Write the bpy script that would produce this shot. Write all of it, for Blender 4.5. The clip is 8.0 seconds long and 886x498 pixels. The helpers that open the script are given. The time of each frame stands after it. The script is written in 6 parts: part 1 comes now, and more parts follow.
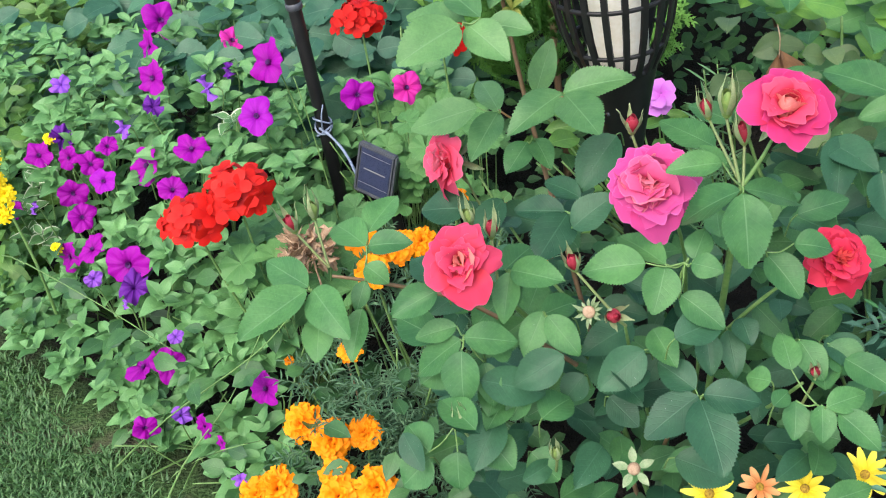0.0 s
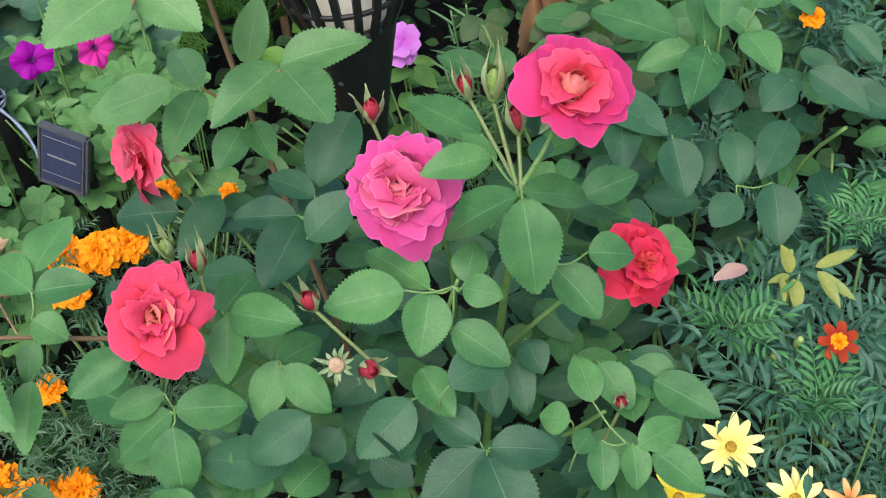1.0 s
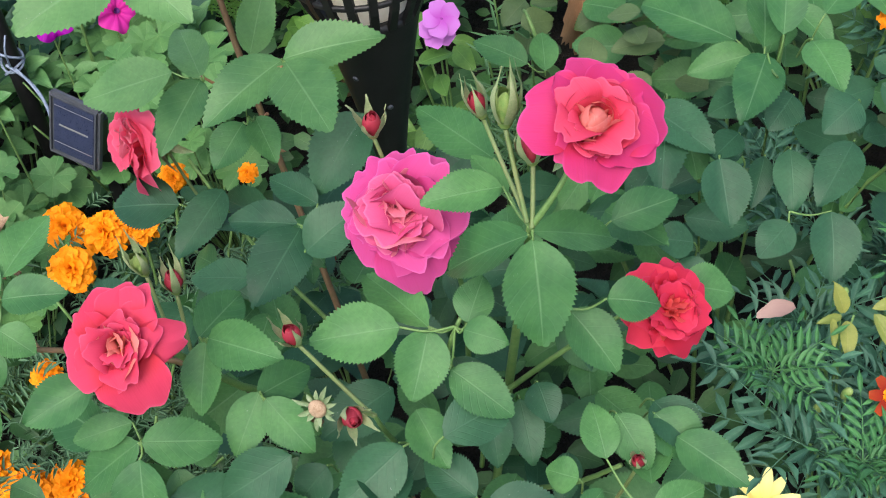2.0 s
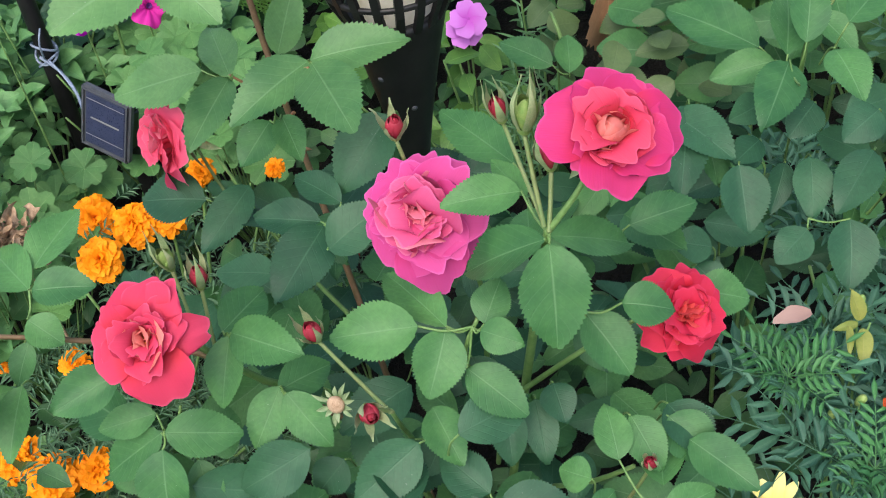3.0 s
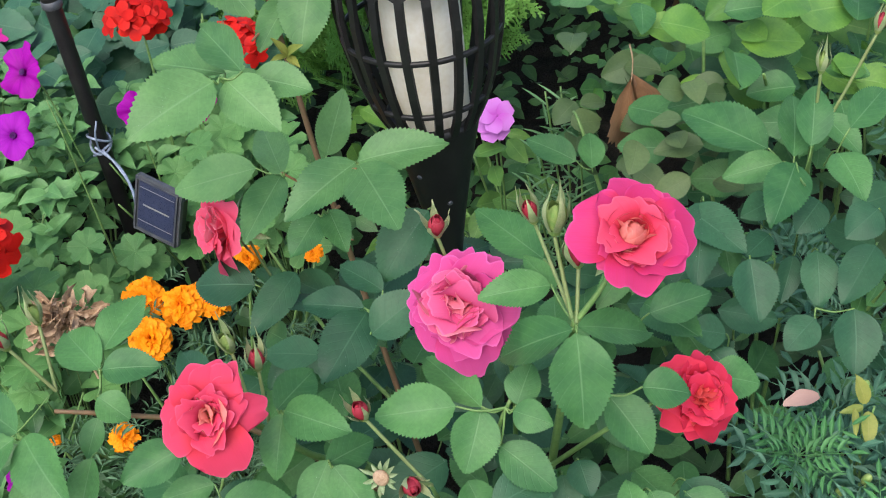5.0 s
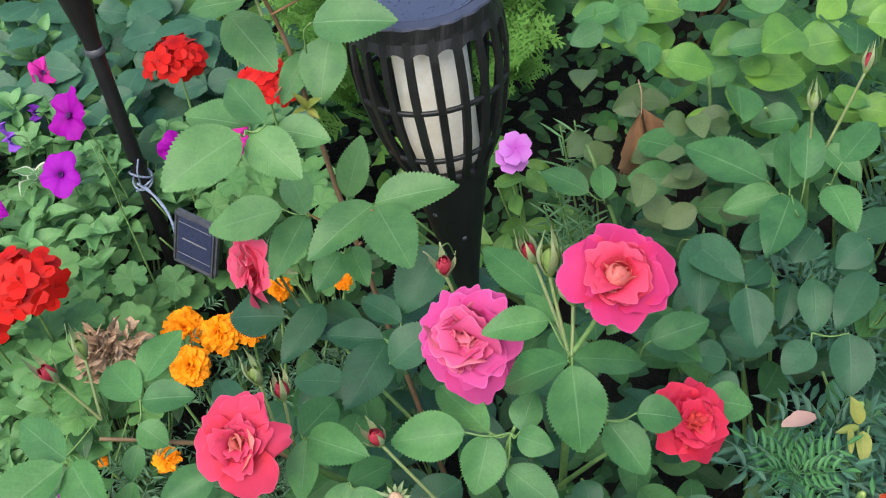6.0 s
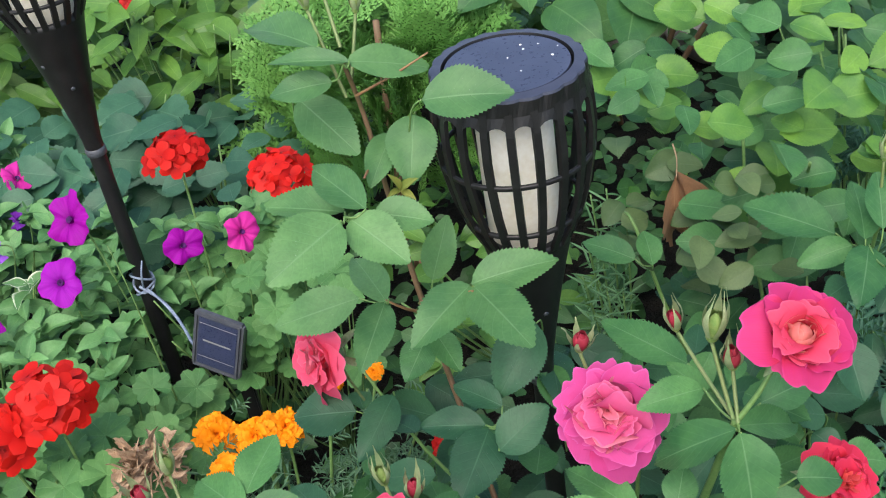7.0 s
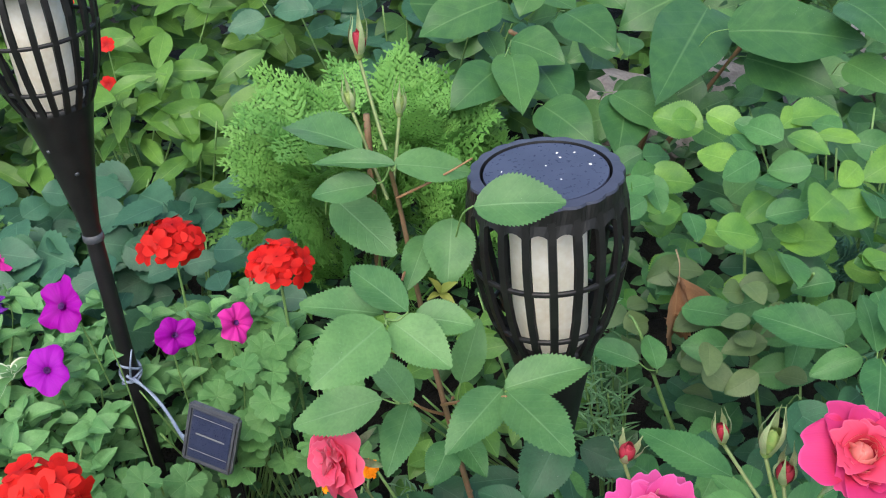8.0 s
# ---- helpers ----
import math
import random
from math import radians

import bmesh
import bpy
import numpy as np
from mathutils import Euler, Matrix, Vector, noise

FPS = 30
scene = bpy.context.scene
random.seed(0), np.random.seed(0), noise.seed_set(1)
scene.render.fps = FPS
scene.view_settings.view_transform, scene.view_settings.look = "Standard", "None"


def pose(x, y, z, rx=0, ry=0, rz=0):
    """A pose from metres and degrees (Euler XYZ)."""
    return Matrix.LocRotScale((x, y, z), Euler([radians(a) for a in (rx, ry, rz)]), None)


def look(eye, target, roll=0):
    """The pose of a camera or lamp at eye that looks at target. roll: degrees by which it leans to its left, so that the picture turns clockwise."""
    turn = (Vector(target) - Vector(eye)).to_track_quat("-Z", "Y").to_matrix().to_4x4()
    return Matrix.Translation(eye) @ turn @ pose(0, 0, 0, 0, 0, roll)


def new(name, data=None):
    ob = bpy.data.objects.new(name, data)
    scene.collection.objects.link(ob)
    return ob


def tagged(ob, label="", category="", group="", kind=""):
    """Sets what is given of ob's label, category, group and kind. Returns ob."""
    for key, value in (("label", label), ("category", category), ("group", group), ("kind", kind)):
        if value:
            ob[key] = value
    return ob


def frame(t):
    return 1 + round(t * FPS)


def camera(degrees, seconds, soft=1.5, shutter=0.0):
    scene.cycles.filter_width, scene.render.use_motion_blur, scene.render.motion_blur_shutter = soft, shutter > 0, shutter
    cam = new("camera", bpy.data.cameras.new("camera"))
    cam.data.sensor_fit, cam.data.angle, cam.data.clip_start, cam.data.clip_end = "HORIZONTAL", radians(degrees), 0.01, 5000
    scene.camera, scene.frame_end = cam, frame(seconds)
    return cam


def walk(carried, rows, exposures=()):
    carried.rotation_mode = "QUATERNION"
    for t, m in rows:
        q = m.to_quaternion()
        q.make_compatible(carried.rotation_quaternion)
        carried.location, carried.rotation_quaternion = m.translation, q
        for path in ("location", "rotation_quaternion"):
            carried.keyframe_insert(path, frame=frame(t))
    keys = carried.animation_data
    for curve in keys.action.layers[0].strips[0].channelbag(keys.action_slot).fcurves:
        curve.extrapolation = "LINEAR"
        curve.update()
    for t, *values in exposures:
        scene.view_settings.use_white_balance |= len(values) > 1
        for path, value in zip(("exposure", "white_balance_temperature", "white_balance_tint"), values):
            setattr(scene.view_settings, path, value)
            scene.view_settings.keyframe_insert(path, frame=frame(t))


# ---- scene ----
cam = camera(42.80, 8.0, soft=1.1)
walk(cam, [
    (0.0, pose(-0.0746, -1.0233, 0.9614, 54.988, 9.105, 1.350)),
    (0.5, pose(-0.1010, -0.8890, 0.9386, 53.132, 5.839, -8.098)),
    (1.0, pose(-0.0471, -0.7922, 0.8827, 49.041, 5.662, -11.547)),
    (1.5, pose(-0.0018, -0.7060, 0.8672, 47.491, 5.496, -8.499)),
    (1.7, pose(0.0007, -0.7038, 0.8624, 46.982, 5.388, -7.882)),
    (2.8, pose(0.0026, -0.7140, 0.8737, 46.718, 5.643, -5.436)),
    (3.0, pose(0.0063, -0.7119, 0.8756, 46.630, 5.525, -5.331)),
    (3.5, pose(0.0056, -0.7058, 0.8836, 47.075, 5.253, -4.867)),
    (4.0, pose(-0.0020, -0.7074, 0.8879, 47.503, 5.439, -4.707)),
    (4.5, pose(-0.0140, -0.7188, 0.9087, 49.570, 5.572, -4.456)),
    (5.8, pose(0.0222, -0.8025, 0.9666, 50.885, 7.362, -3.635)),
    (6.0, pose(0.0245, -0.7925, 0.9790, 51.194, 7.941, -3.086)),
    (6.5, pose(-0.0338, -0.7553, 0.9969, 53.320, 8.992, -3.840)),
    (7.0, pose(-0.1374, -0.7480, 0.9786, 54.404, 7.853, -10.448)),
    (7.5, pose(-0.1877, -0.7384, 0.9832, 54.283, 6.774, -11.771)),
    (8.0, pose(-0.2130, -0.7245, 0.9989, 58.458, 4.426, -12.556)),
], ((0.0, 1.42), (0.5, 1.33), (1.0, 1.15), (8.0, 1.14)))

# ---- light ----
world = bpy.data.worlds.new("overcast_sky")
scene.world = world
world.use_nodes = True
wn = world.node_tree
sky = wn.nodes.new("ShaderNodeTexSky")
sky.sky_type = "NISHITA"
sky.sun_disc = False
sky.sun_elevation, sky.sun_rotation = radians(52), radians(200)
sky.air_density, sky.dust_density, sky.ozone_density = 1.0, 3.0, 1.0
wn.nodes["Background"].inputs["Strength"].default_value = 0.135
wn.links.new(sky.outputs["Color"], wn.nodes["Background"].inputs["Color"])
sun = new("sun", bpy.data.lights.new("sun", "SUN"))
sun.data.energy, sun.data.angle, sun.data.color = 1.25, radians(60), (1.0, 0.95, 0.88)
sun.matrix_world = look((-0.6, -1.6, 2.4), (0, 0, 0))


# ---- materials ----
def link(tree, a, b):
    tree.links.new(a, b)


def base_material(name, rough=0.5, metal=0.0, spec=0.4):
    m = bpy.data.materials.new(name)
    m.use_nodes = True
    b = m.node_tree.nodes["Principled BSDF"]
    b.inputs["Roughness"].default_value = rough
    b.inputs["Metallic"].default_value = metal
    b.inputs["Specular IOR Level"].default_value = spec
    return m, m.node_tree, b


def maths(tree, op, a, b=None, clamp=False):
    n = tree.nodes.new("ShaderNodeMath")
    n.operation, n.use_clamp = op, clamp
    for i, v in enumerate((a, b)):
        if v is None:
            continue
        if isinstance(v, (int, float)):
            n.inputs[i].default_value = v
        else:
            tree.links.new(v, n.inputs[i])
    return n.outputs[0]


def mixed(tree, fac, a, b, mode="MIX"):
    n = tree.nodes.new("ShaderNodeMixRGB")
    n.blend_type = mode
    for i, v in enumerate((fac, a, b)):
        if isinstance(v, (int, float)):
            n.inputs[i].default_value = v
        elif isinstance(v, tuple):
            n.inputs[i].default_value = (*v, 1)
        else:
            tree.links.new(v, n.inputs[i])
    return n.outputs[0]


def noise_of(tree, scale, detail=3.0, coord=None):
    n = tree.nodes.new("ShaderNodeTexNoise")
    n.inputs["Scale"].default_value, n.inputs["Detail"].default_value = scale, detail
    if coord is None:
        coord = tree.nodes.new("ShaderNodeNewGeometry").outputs["Position"]
    tree.links.new(coord, n.inputs["Vector"])
    return n.outputs["Fac"]


def spread(tree, value, lo, hi):
    n = tree.nodes.new("ShaderNodeMapRange")
    n.inputs["From Min"].default_value, n.inputs["From Max"].default_value = lo, hi
    tree.links.new(value, n.inputs["Value"])
    return n.outputs[0]


def bumped(tree, shader, height, strength, distance):
    n = tree.nodes.new("ShaderNodeBump")
    n.inputs["Strength"].default_value, n.inputs["Distance"].default_value = strength, distance
    tree.links.new(height, n.inputs["Height"])
    tree.links.new(n.outputs["Normal"], shader.inputs["Normal"])


def leaf_material(name, dark, light, vein, rough=0.42, veins=8.0, through_light=0.18, island=False, rim=None, speck=0.0, spec=0.4):
    """Leaf surface: midrib and side veins by the leaf's own u and v, mottling, per-leaf tint, some light let through."""
    m, t, b = base_material(name, rough, 0, spec)
    uv = t.nodes.new("ShaderNodeSeparateXYZ")
    link(t, t.nodes.new("ShaderNodeUVMap").outputs[0], uv.inputs[0])
    u, v = uv.outputs[0], uv.outputs[1]
    away = maths(t, "ABSOLUTE", maths(t, "SUBTRACT", v, 0.5))
    mid = maths(t, "SUBTRACT", 1.0, spread(t, away, 0.0, 0.026), True)
    wave = maths(t, "SINE", maths(t, "MULTIPLY", maths(t, "SUBTRACT", u, maths(t, "MULTIPLY", away, 0.55)), veins * 6.283))
    side = spread(t, wave, 0.86, 1.0)
    if island:
        rnd = t.nodes.new("ShaderNodeNewGeometry").outputs["Random Per Island"]
    else:
        rnd = t.nodes.new("ShaderNodeObjectInfo").outputs["Random"]
    big = noise_of(t, 55.0, 3.0)
    tone = maths(t, "ADD", maths(t, "MULTIPLY", rnd, 0.65), maths(t, "MULTIPLY", spread(t, big, 0.35, 0.7), 0.4), True)
    col = mixed(t, tone, dark, light)
    grain = spread(t, noise_of(t, 420.0, 4.0), 0.3, 0.75)
    col = mixed(t, maths(t, "MULTIPLY", grain, 0.28), col, tuple(0.55 * c for c in dark))
    col = mixed(t, maths(t, "MULTIPLY", maths(t, "MAXIMUM", mid, maths(t, "MULTIPLY", side, 0.15)), 0.44), col, vein)
    if rim:
        edge = spread(t, away, 0.36, 0.46)
        col = mixed(t, edge, col, rim)
    if speck:
        dots = spread(t, noise_of(t, 900.0, 2.0), 0.72, 0.78)
        patch = spread(t, noise_of(t, 30.0, 2.0), 0.5, 0.7)
        col = mixed(t, maths(t, "MULTIPLY", maths(t, "MULTIPLY", dots, patch), speck), col, (0.55, 0.58, 0.55))
    link(t, col, b.inputs["Base Color"])
    fine = noise_of(t, 700.0, 2.0)
    link(t, maths(t, "ADD", rough - 0.08, maths(t, "MULTIPLY", fine, 0.2)), b.inputs["Roughness"])
    relief = maths(t, "SUBTRACT", maths(t, "MULTIPLY", fine, 0.25), maths(t, "ADD", mid, maths(t, "MULTIPLY", side, 0.35)))
    bumped(t, b, relief, 0.36, 0.0007)
    tr = t.nodes.new("ShaderNodeBsdfTranslucent")
    link(t, mixed(t, 0.5, col, light), tr.inputs["Color"])
    mix = t.nodes.new("ShaderNodeMixShader")
    mix.inputs[0].default_value = through_light
    link(t, b.outputs[0], mix.inputs[1])
    link(t, tr.outputs[0], mix.inputs[2])
    link(t, mix.outputs[0], t.nodes["Material Output"].inputs["Surface"])
    return m


def petal_material(name, foot, body, edge, streak=0.10, rough=0.6, through_light=0.12, island=False):
    """Petal: from foot to edge by its own u, fine streaks across v, per-petal tint."""
    m, t, b = base_material(name, rough, 0, 0.18)
    uv = t.nodes.new("ShaderNodeSeparateXYZ")
    coord = t.nodes.new("ShaderNodeUVMap").outputs[0]
    link(t, coord, uv.inputs[0])
    col = mixed(t, spread(t, uv.outputs[0], 0.1, 0.62), foot, body)
    side = maths(t, "ABSOLUTE", maths(t, "SUBTRACT", maths(t, "MULTIPLY", uv.outputs[1], 2.0), 1.0))
    rim = maths(t, "MAXIMUM", spread(t, uv.outputs[0], 0.955, 0.995), maths(t, "MULTIPLY", spread(t, side, 0.94, 1.0), spread(t, uv.outputs[0], 0.45, 0.7)))
    col = mixed(t, maths(t, "MULTIPLY", spread(t, uv.outputs[0], 0.45, 0.98), 0.26), col, edge)
    col = mixed(t, maths(t, "MULTIPLY", rim, 0.6), col, edge)
    rnd = t.nodes.new("ShaderNodeNewGeometry").outputs["Random Per Island"] if island else t.nodes.new("ShaderNodeObjectInfo").outputs["Random"]
    col = mixed(t, maths(t, "MULTIPLY", rnd, 0.14), col, edge)
    stretch = t.nodes.new("ShaderNodeMapping")
    stretch.inputs["Scale"].default_value = (2.0, 34.0, 1.0)
    link(t, coord, stretch.inputs["Vector"])
    lines = noise_of(t, 1.0, 3.0, stretch.outputs[0])
    col = mixed(t, maths(t, "MULTIPLY", spread(t, lines, 0.45, 0.8), streak), col, foot)
    link(t, col, b.inputs["Base Color"])
    bumped(t, b, maths(t, "ADD", lines, noise_of(t, 180.0, 3.0)), 0.25, 0.0010)
    tr = t.nodes.new("ShaderNodeBsdfTranslucent")
    link(t, col, tr.inputs["Color"])
    mix = t.nodes.new("ShaderNodeMixShader")
    mix.inputs[0].default_value = through_light
    link(t, b.outputs[0], mix.inputs[1])
    link(t, tr.outputs[0], mix.inputs[2])
    link(t, mix.outputs[0], t.nodes["Material Output"].inputs["Surface"])
    return m


def plain_material(name, a, c, scale, rough=0.6, metal=0.0, relief=0.3, depth=0.002, spec=0.4):
    """Two-tone surface with noise at two scales and a fine relief."""
    m, t, b = base_material(name, rough, metal, spec)
    n1, n2 = noise_of(t, scale, 4.0), noise_of(t, scale * 7.0, 3.0)
    both = maths(t, "ADD", maths(t, "MULTIPLY", n1, 0.6), maths(t, "MULTIPLY", n2, 0.4))
    link(t, mixed(t, spread(t, both, 0.35, 0.65), a, c), b.inputs["Base Color"])
    link(t, maths(t, "ADD", rough - 0.1, maths(t, "MULTIPLY", n2, 0.2)), b.inputs["Roughness"])
    bumped(t, b, both, relief, depth)
    return m


ROSE_LEAF = leaf_material("rose_leaf", (0.027, 0.108, 0.038), (0.096, 0.250, 0.074), (0.18, 0.33, 0.16), speck=0.5, spec=0.30, rough=0.45)
# tall-shoot leaves: a warmer green, its colour lightened for the sky they face
ROSE_SKYLIT_LEAF = leaf_material("rose_leaf_skylit", (0.048, 0.142, 0.050), (0.130, 0.280, 0.092), (0.20, 0.35, 0.17), speck=0.4, spec=0.34, rough=0.45)
ROSE_OLD = leaf_material("rose_leaf_old", (0.017, 0.070, 0.035), (0.044, 0.135, 0.062), (0.09, 0.19, 0.11), speck=0.9, spec=0.32, rough=0.45)
ROSE_YOUNG = leaf_material("rose_leaf_young", (0.058, 0.19, 0.046), (0.22, 0.42, 0.062), (0.24, 0.42, 0.12), rough=0.42, through_light=0.28)
ROSE_OLIVE = leaf_material("rose_leaf_olive", (0.060, 0.118, 0.045), (0.118, 0.180, 0.066), (0.14, 0.19, 0.09), rough=0.5)
PET_LEAF = leaf_material("petunia_leaf", (0.065, 0.190, 0.060), (0.185, 0.395, 0.140), (0.22, 0.40, 0.16), rough=0.5, veins=5)
GER_LEAF = leaf_material("geranium_leaf", (0.048, 0.155, 0.042), (0.118, 0.275, 0.076), (0.20, 0.37, 0.14), rough=0.6, veins=3)
HEART_LEAF = leaf_material("lilac_leaf", (0.030, 0.105, 0.034), (0.080, 0.200, 0.050), (0.16, 0.30, 0.11), rough=0.4, veins=6, speck=0.7)
BLUE_LEAF = leaf_material("toothed_leaf", (0.026, 0.100, 0.056), (0.072, 0.190, 0.100), (0.14, 0.26, 0.16), rough=0.45, veins=6)
LUSH_LEAF = leaf_material("lush_leaf", (0.055, 0.155, 0.028), (0.14, 0.29, 0.05), (0.24, 0.42, 0.10), rough=0.42, veins=6)
VAR_LEAF = leaf_material("variegated_leaf", (0.07, 0.20, 0.06), (0.14, 0.30, 0.10), (0.3, 0.42, 0.25), rough=0.5, rim=(0.62, 0.68, 0.50))
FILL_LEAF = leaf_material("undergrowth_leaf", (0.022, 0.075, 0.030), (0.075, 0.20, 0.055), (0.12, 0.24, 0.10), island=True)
FILL_BRIGHT = leaf_material("undergrowth_bright_leaf", (0.045, 0.13, 0.025), (0.14, 0.29, 0.05), (0.2, 0.38, 0.10), island=True)
FROND = leaf_material("marigold_frond", (0.024, 0.090, 0.058), (0.100, 0.255, 0.158), (0.12, 0.28, 0.16), rough=0.5)
FROND_FINE = leaf_material("fine_marigold_frond", (0.045, 0.125, 0.065), (0.13, 0.25, 0.13), (0.14, 0.26, 0.14), rough=0.55)
FROND_NEW = leaf_material("marigold_new_frond", (0.036, 0.150, 0.052), (0.088, 0.270, 0.090), (0.12, 0.30, 0.11), rough=0.5)
THUJA = leaf_material("scale_foliage", (0.085, 0.255, 0.045), (0.20, 0.44, 0.095), (0.2, 0.4, 0.1), rough=0.55)
NEEDLE = leaf_material("needle_foliage", (0.09, 0.22, 0.09), (0.19, 0.36, 0.17), (0.22, 0.38, 0.2), rough=0.5)
GRASS = leaf_material("grass_blades", (0.038, 0.112, 0.034), (0.108, 0.232, 0.072), (0.11, 0.23, 0.07), island=True)
YELLOWED = leaf_material("yellowed_leaf", (0.15, 0.22, 0.045), (0.30, 0.31, 0.07), (0.36, 0.34, 0.13), rough=0.5)
DRY_LEAF = leaf_material("dry_leaf", (0.20, 0.10, 0.05), (0.42, 0.24, 0.13), (0.48, 0.32, 0.18), rough=0.7)
ROSE_CORAL = petal_material("coral_pink_petal", (0.54, 0.032, 0.055), (0.52, 0.020, 0.115), (0.62, 0.085, 0.30), streak=0.22, through_light=0.22)
ROSE_FOLD = petal_material("coral_red_petal", (0.56, 0.040, 0.048), (0.58, 0.030, 0.080), (0.68, 0.11, 0.22), streak=0.18, through_light=0.22)
ROSE_INNER = petal_material("salmon_petal", (0.68, 0.12, 0.065), (0.72, 0.19, 0.17), (0.80, 0.33, 0.30), streak=0.14, through_light=0.3)
ROSE_PINK = petal_material("pink_petal", (0.50, 0.034, 0.12), (0.54, 0.034, 0.195), (0.66, 0.15, 0.43), streak=0.18, through_light=0.22)
ROSE_PINK_FOLD = petal_material("warm_pink_petal", (0.55, 0.036, 0.085), (0.59, 0.052, 0.175), (0.70, 0.19, 0.38), streak=0.18, through_light=0.24)
ROSE_PALE = petal_material("pale_pink_petal", (0.64, 0.065, 0.11), (0.70, 0.145, 0.23), (0.80, 0.32, 0.42), streak=0.12, through_light=0.32)
ROSE_RED = petal_material("red_petal", (0.54, 0.016, 0.026), (0.56, 0.018, 0.050), (0.60, 0.050, 0.13), streak=0.18, through_light=0.22)
ROSE_RED_INNER = petal_material("scarlet_petal", (0.62, 0.034, 0.028), (0.64, 0.055, 0.055), (0.72, 0.13, 0.14), streak=0.14, through_light=0.28)
ROSE_SALMON = petal_material("rose_salmon_petal", (0.76, 0.070, 0.09), (0.80, 0.070, 0.17), (0.86, 0.22, 0.34), streak=0.12, through_light=0.40)
PET_PURPLE = petal_material("purple_petunia", (0.12, 0.0, 0.12), (0.27, 0.0, 0.27), (0.30, 0.002, 0.30), streak=0.45)
PET_VIOLET = petal_material("violet_petunia", (0.15, 0.002, 0.20), (0.28, 0.003, 0.34), (0.32, 0.008, 0.38), streak=0.45)
PET_PINK = petal_material("magenta_petunia", (0.40, 0.01, 0.16), (0.50, 0.015, 0.26), (0.55, 0.05, 0.32), streak=0.35)
PET_PALE = petal_material("lilac_petunia", (0.12, 0.03, 0.34), (0.24, 0.07, 0.50), (0.30, 0.12, 0.55), streak=0.4)
PET_DARK = petal_material("wilted_petunia", (0.05, 0.006, 0.12), (0.11, 0.012, 0.24), (0.18, 0.03, 0.32), streak=0.5)
IMPATIENS = petal_material("lilac_pink_impatiens", (0.55, 0.10, 0.55), (0.62, 0.20, 0.66), (0.68, 0.28, 0.72))
GER_RED = petal_material("geranium_scarlet", (0.30, 0.002, 0.003), (0.52, 0.008, 0.006), (0.60, 0.022, 0.012), rough=0.5)
MARI_ORANGE = petal_material("marigold_orange", (0.75, 0.13, 0.002), (0.92, 0.27, 0.003), (0.95, 0.38, 0.01), island=True)
MARI_RED = petal_material("marigold_maroon", (0.20, 0.006, 0.003), (0.23, 0.009, 0.004), (0.42, 0.09, 0.006), island=True)
DAISY = petal_material("lemon_yellow_petal", (0.74, 0.56, 0.02), (0.82, 0.70, 0.06), (0.84, 0.76, 0.16), streak=0.15)
YELLOW = petal_material("yellow_petal", (0.80, 0.52, 0.005), (0.90, 0.68, 0.01), (0.92, 0.75, 0.03), island=True)
DAISY_PALE = petal_material("pale_yellow_petal", (0.76, 0.64, 0.14), (0.80, 0.74, 0.28), (0.82, 0.78, 0.40), streak=0.15)
FADED = petal_material("faded_petal", (0.55, 0.18, 0.05), (0.72, 0.34, 0.13), (0.75, 0.45, 0.22))
CENTRE = plain_material("flower_centre", (0.14, 0.07, 0.01), (0.55, 0.34, 0.03), 500.0, 0.8, 0, 0.8, 0.001)
THROAT = plain_material("petunia_throat", (0.03, 0.002, 0.06), (0.08, 0.004, 0.12), 300.0, 0.7)
STAMEN = plain_material("stamens", (0.74, 0.34, 0.04), (0.55, 0.20, 0.03), 500.0, 0.7)
STEM = plain_material("green_stem", (0.09, 0.20, 0.055), (0.17, 0.28, 0.09), 160.0, 0.5)
STEM_RED = plain_material("reddish_stem", (0.20, 0.085, 0.055), (0.26, 0.17, 0.07), 120.0, 0.5)
CANE = plain_material("rose_cane", (0.13, 0.10, 0.045), (0.21, 0.12, 0.075), 100.0, 0.6)
SEPAL = plain_material("sepal", (0.10, 0.18, 0.075), (0.24, 0.29, 0.16), 200.0, 0.6)
BUD_GREEN = plain_material("bud_green", (0.15, 0.28, 0.07), (0.28, 0.34, 0.11), 180.0, 0.5)
BUD_SEPAL = plain_material("bud_sepal", (0.20, 0.30, 0.13), (0.36, 0.40, 0.22), 150.0, 0.55)
BUD_STEM = plain_material("bud_stem", (0.13, 0.21, 0.07), (0.20, 0.23, 0.09), 120.0, 0.5)
BUD_PINK = petal_material("bud_petal", (0.34, 0.018, 0.030), (0.38, 0.020, 0.045), (0.50, 0.10, 0.14), streak=0.4)
DEAD = plain_material("withered_brown", (0.24, 0.15, 0.09), (0.50, 0.36, 0.24), 200.0, 0.85)
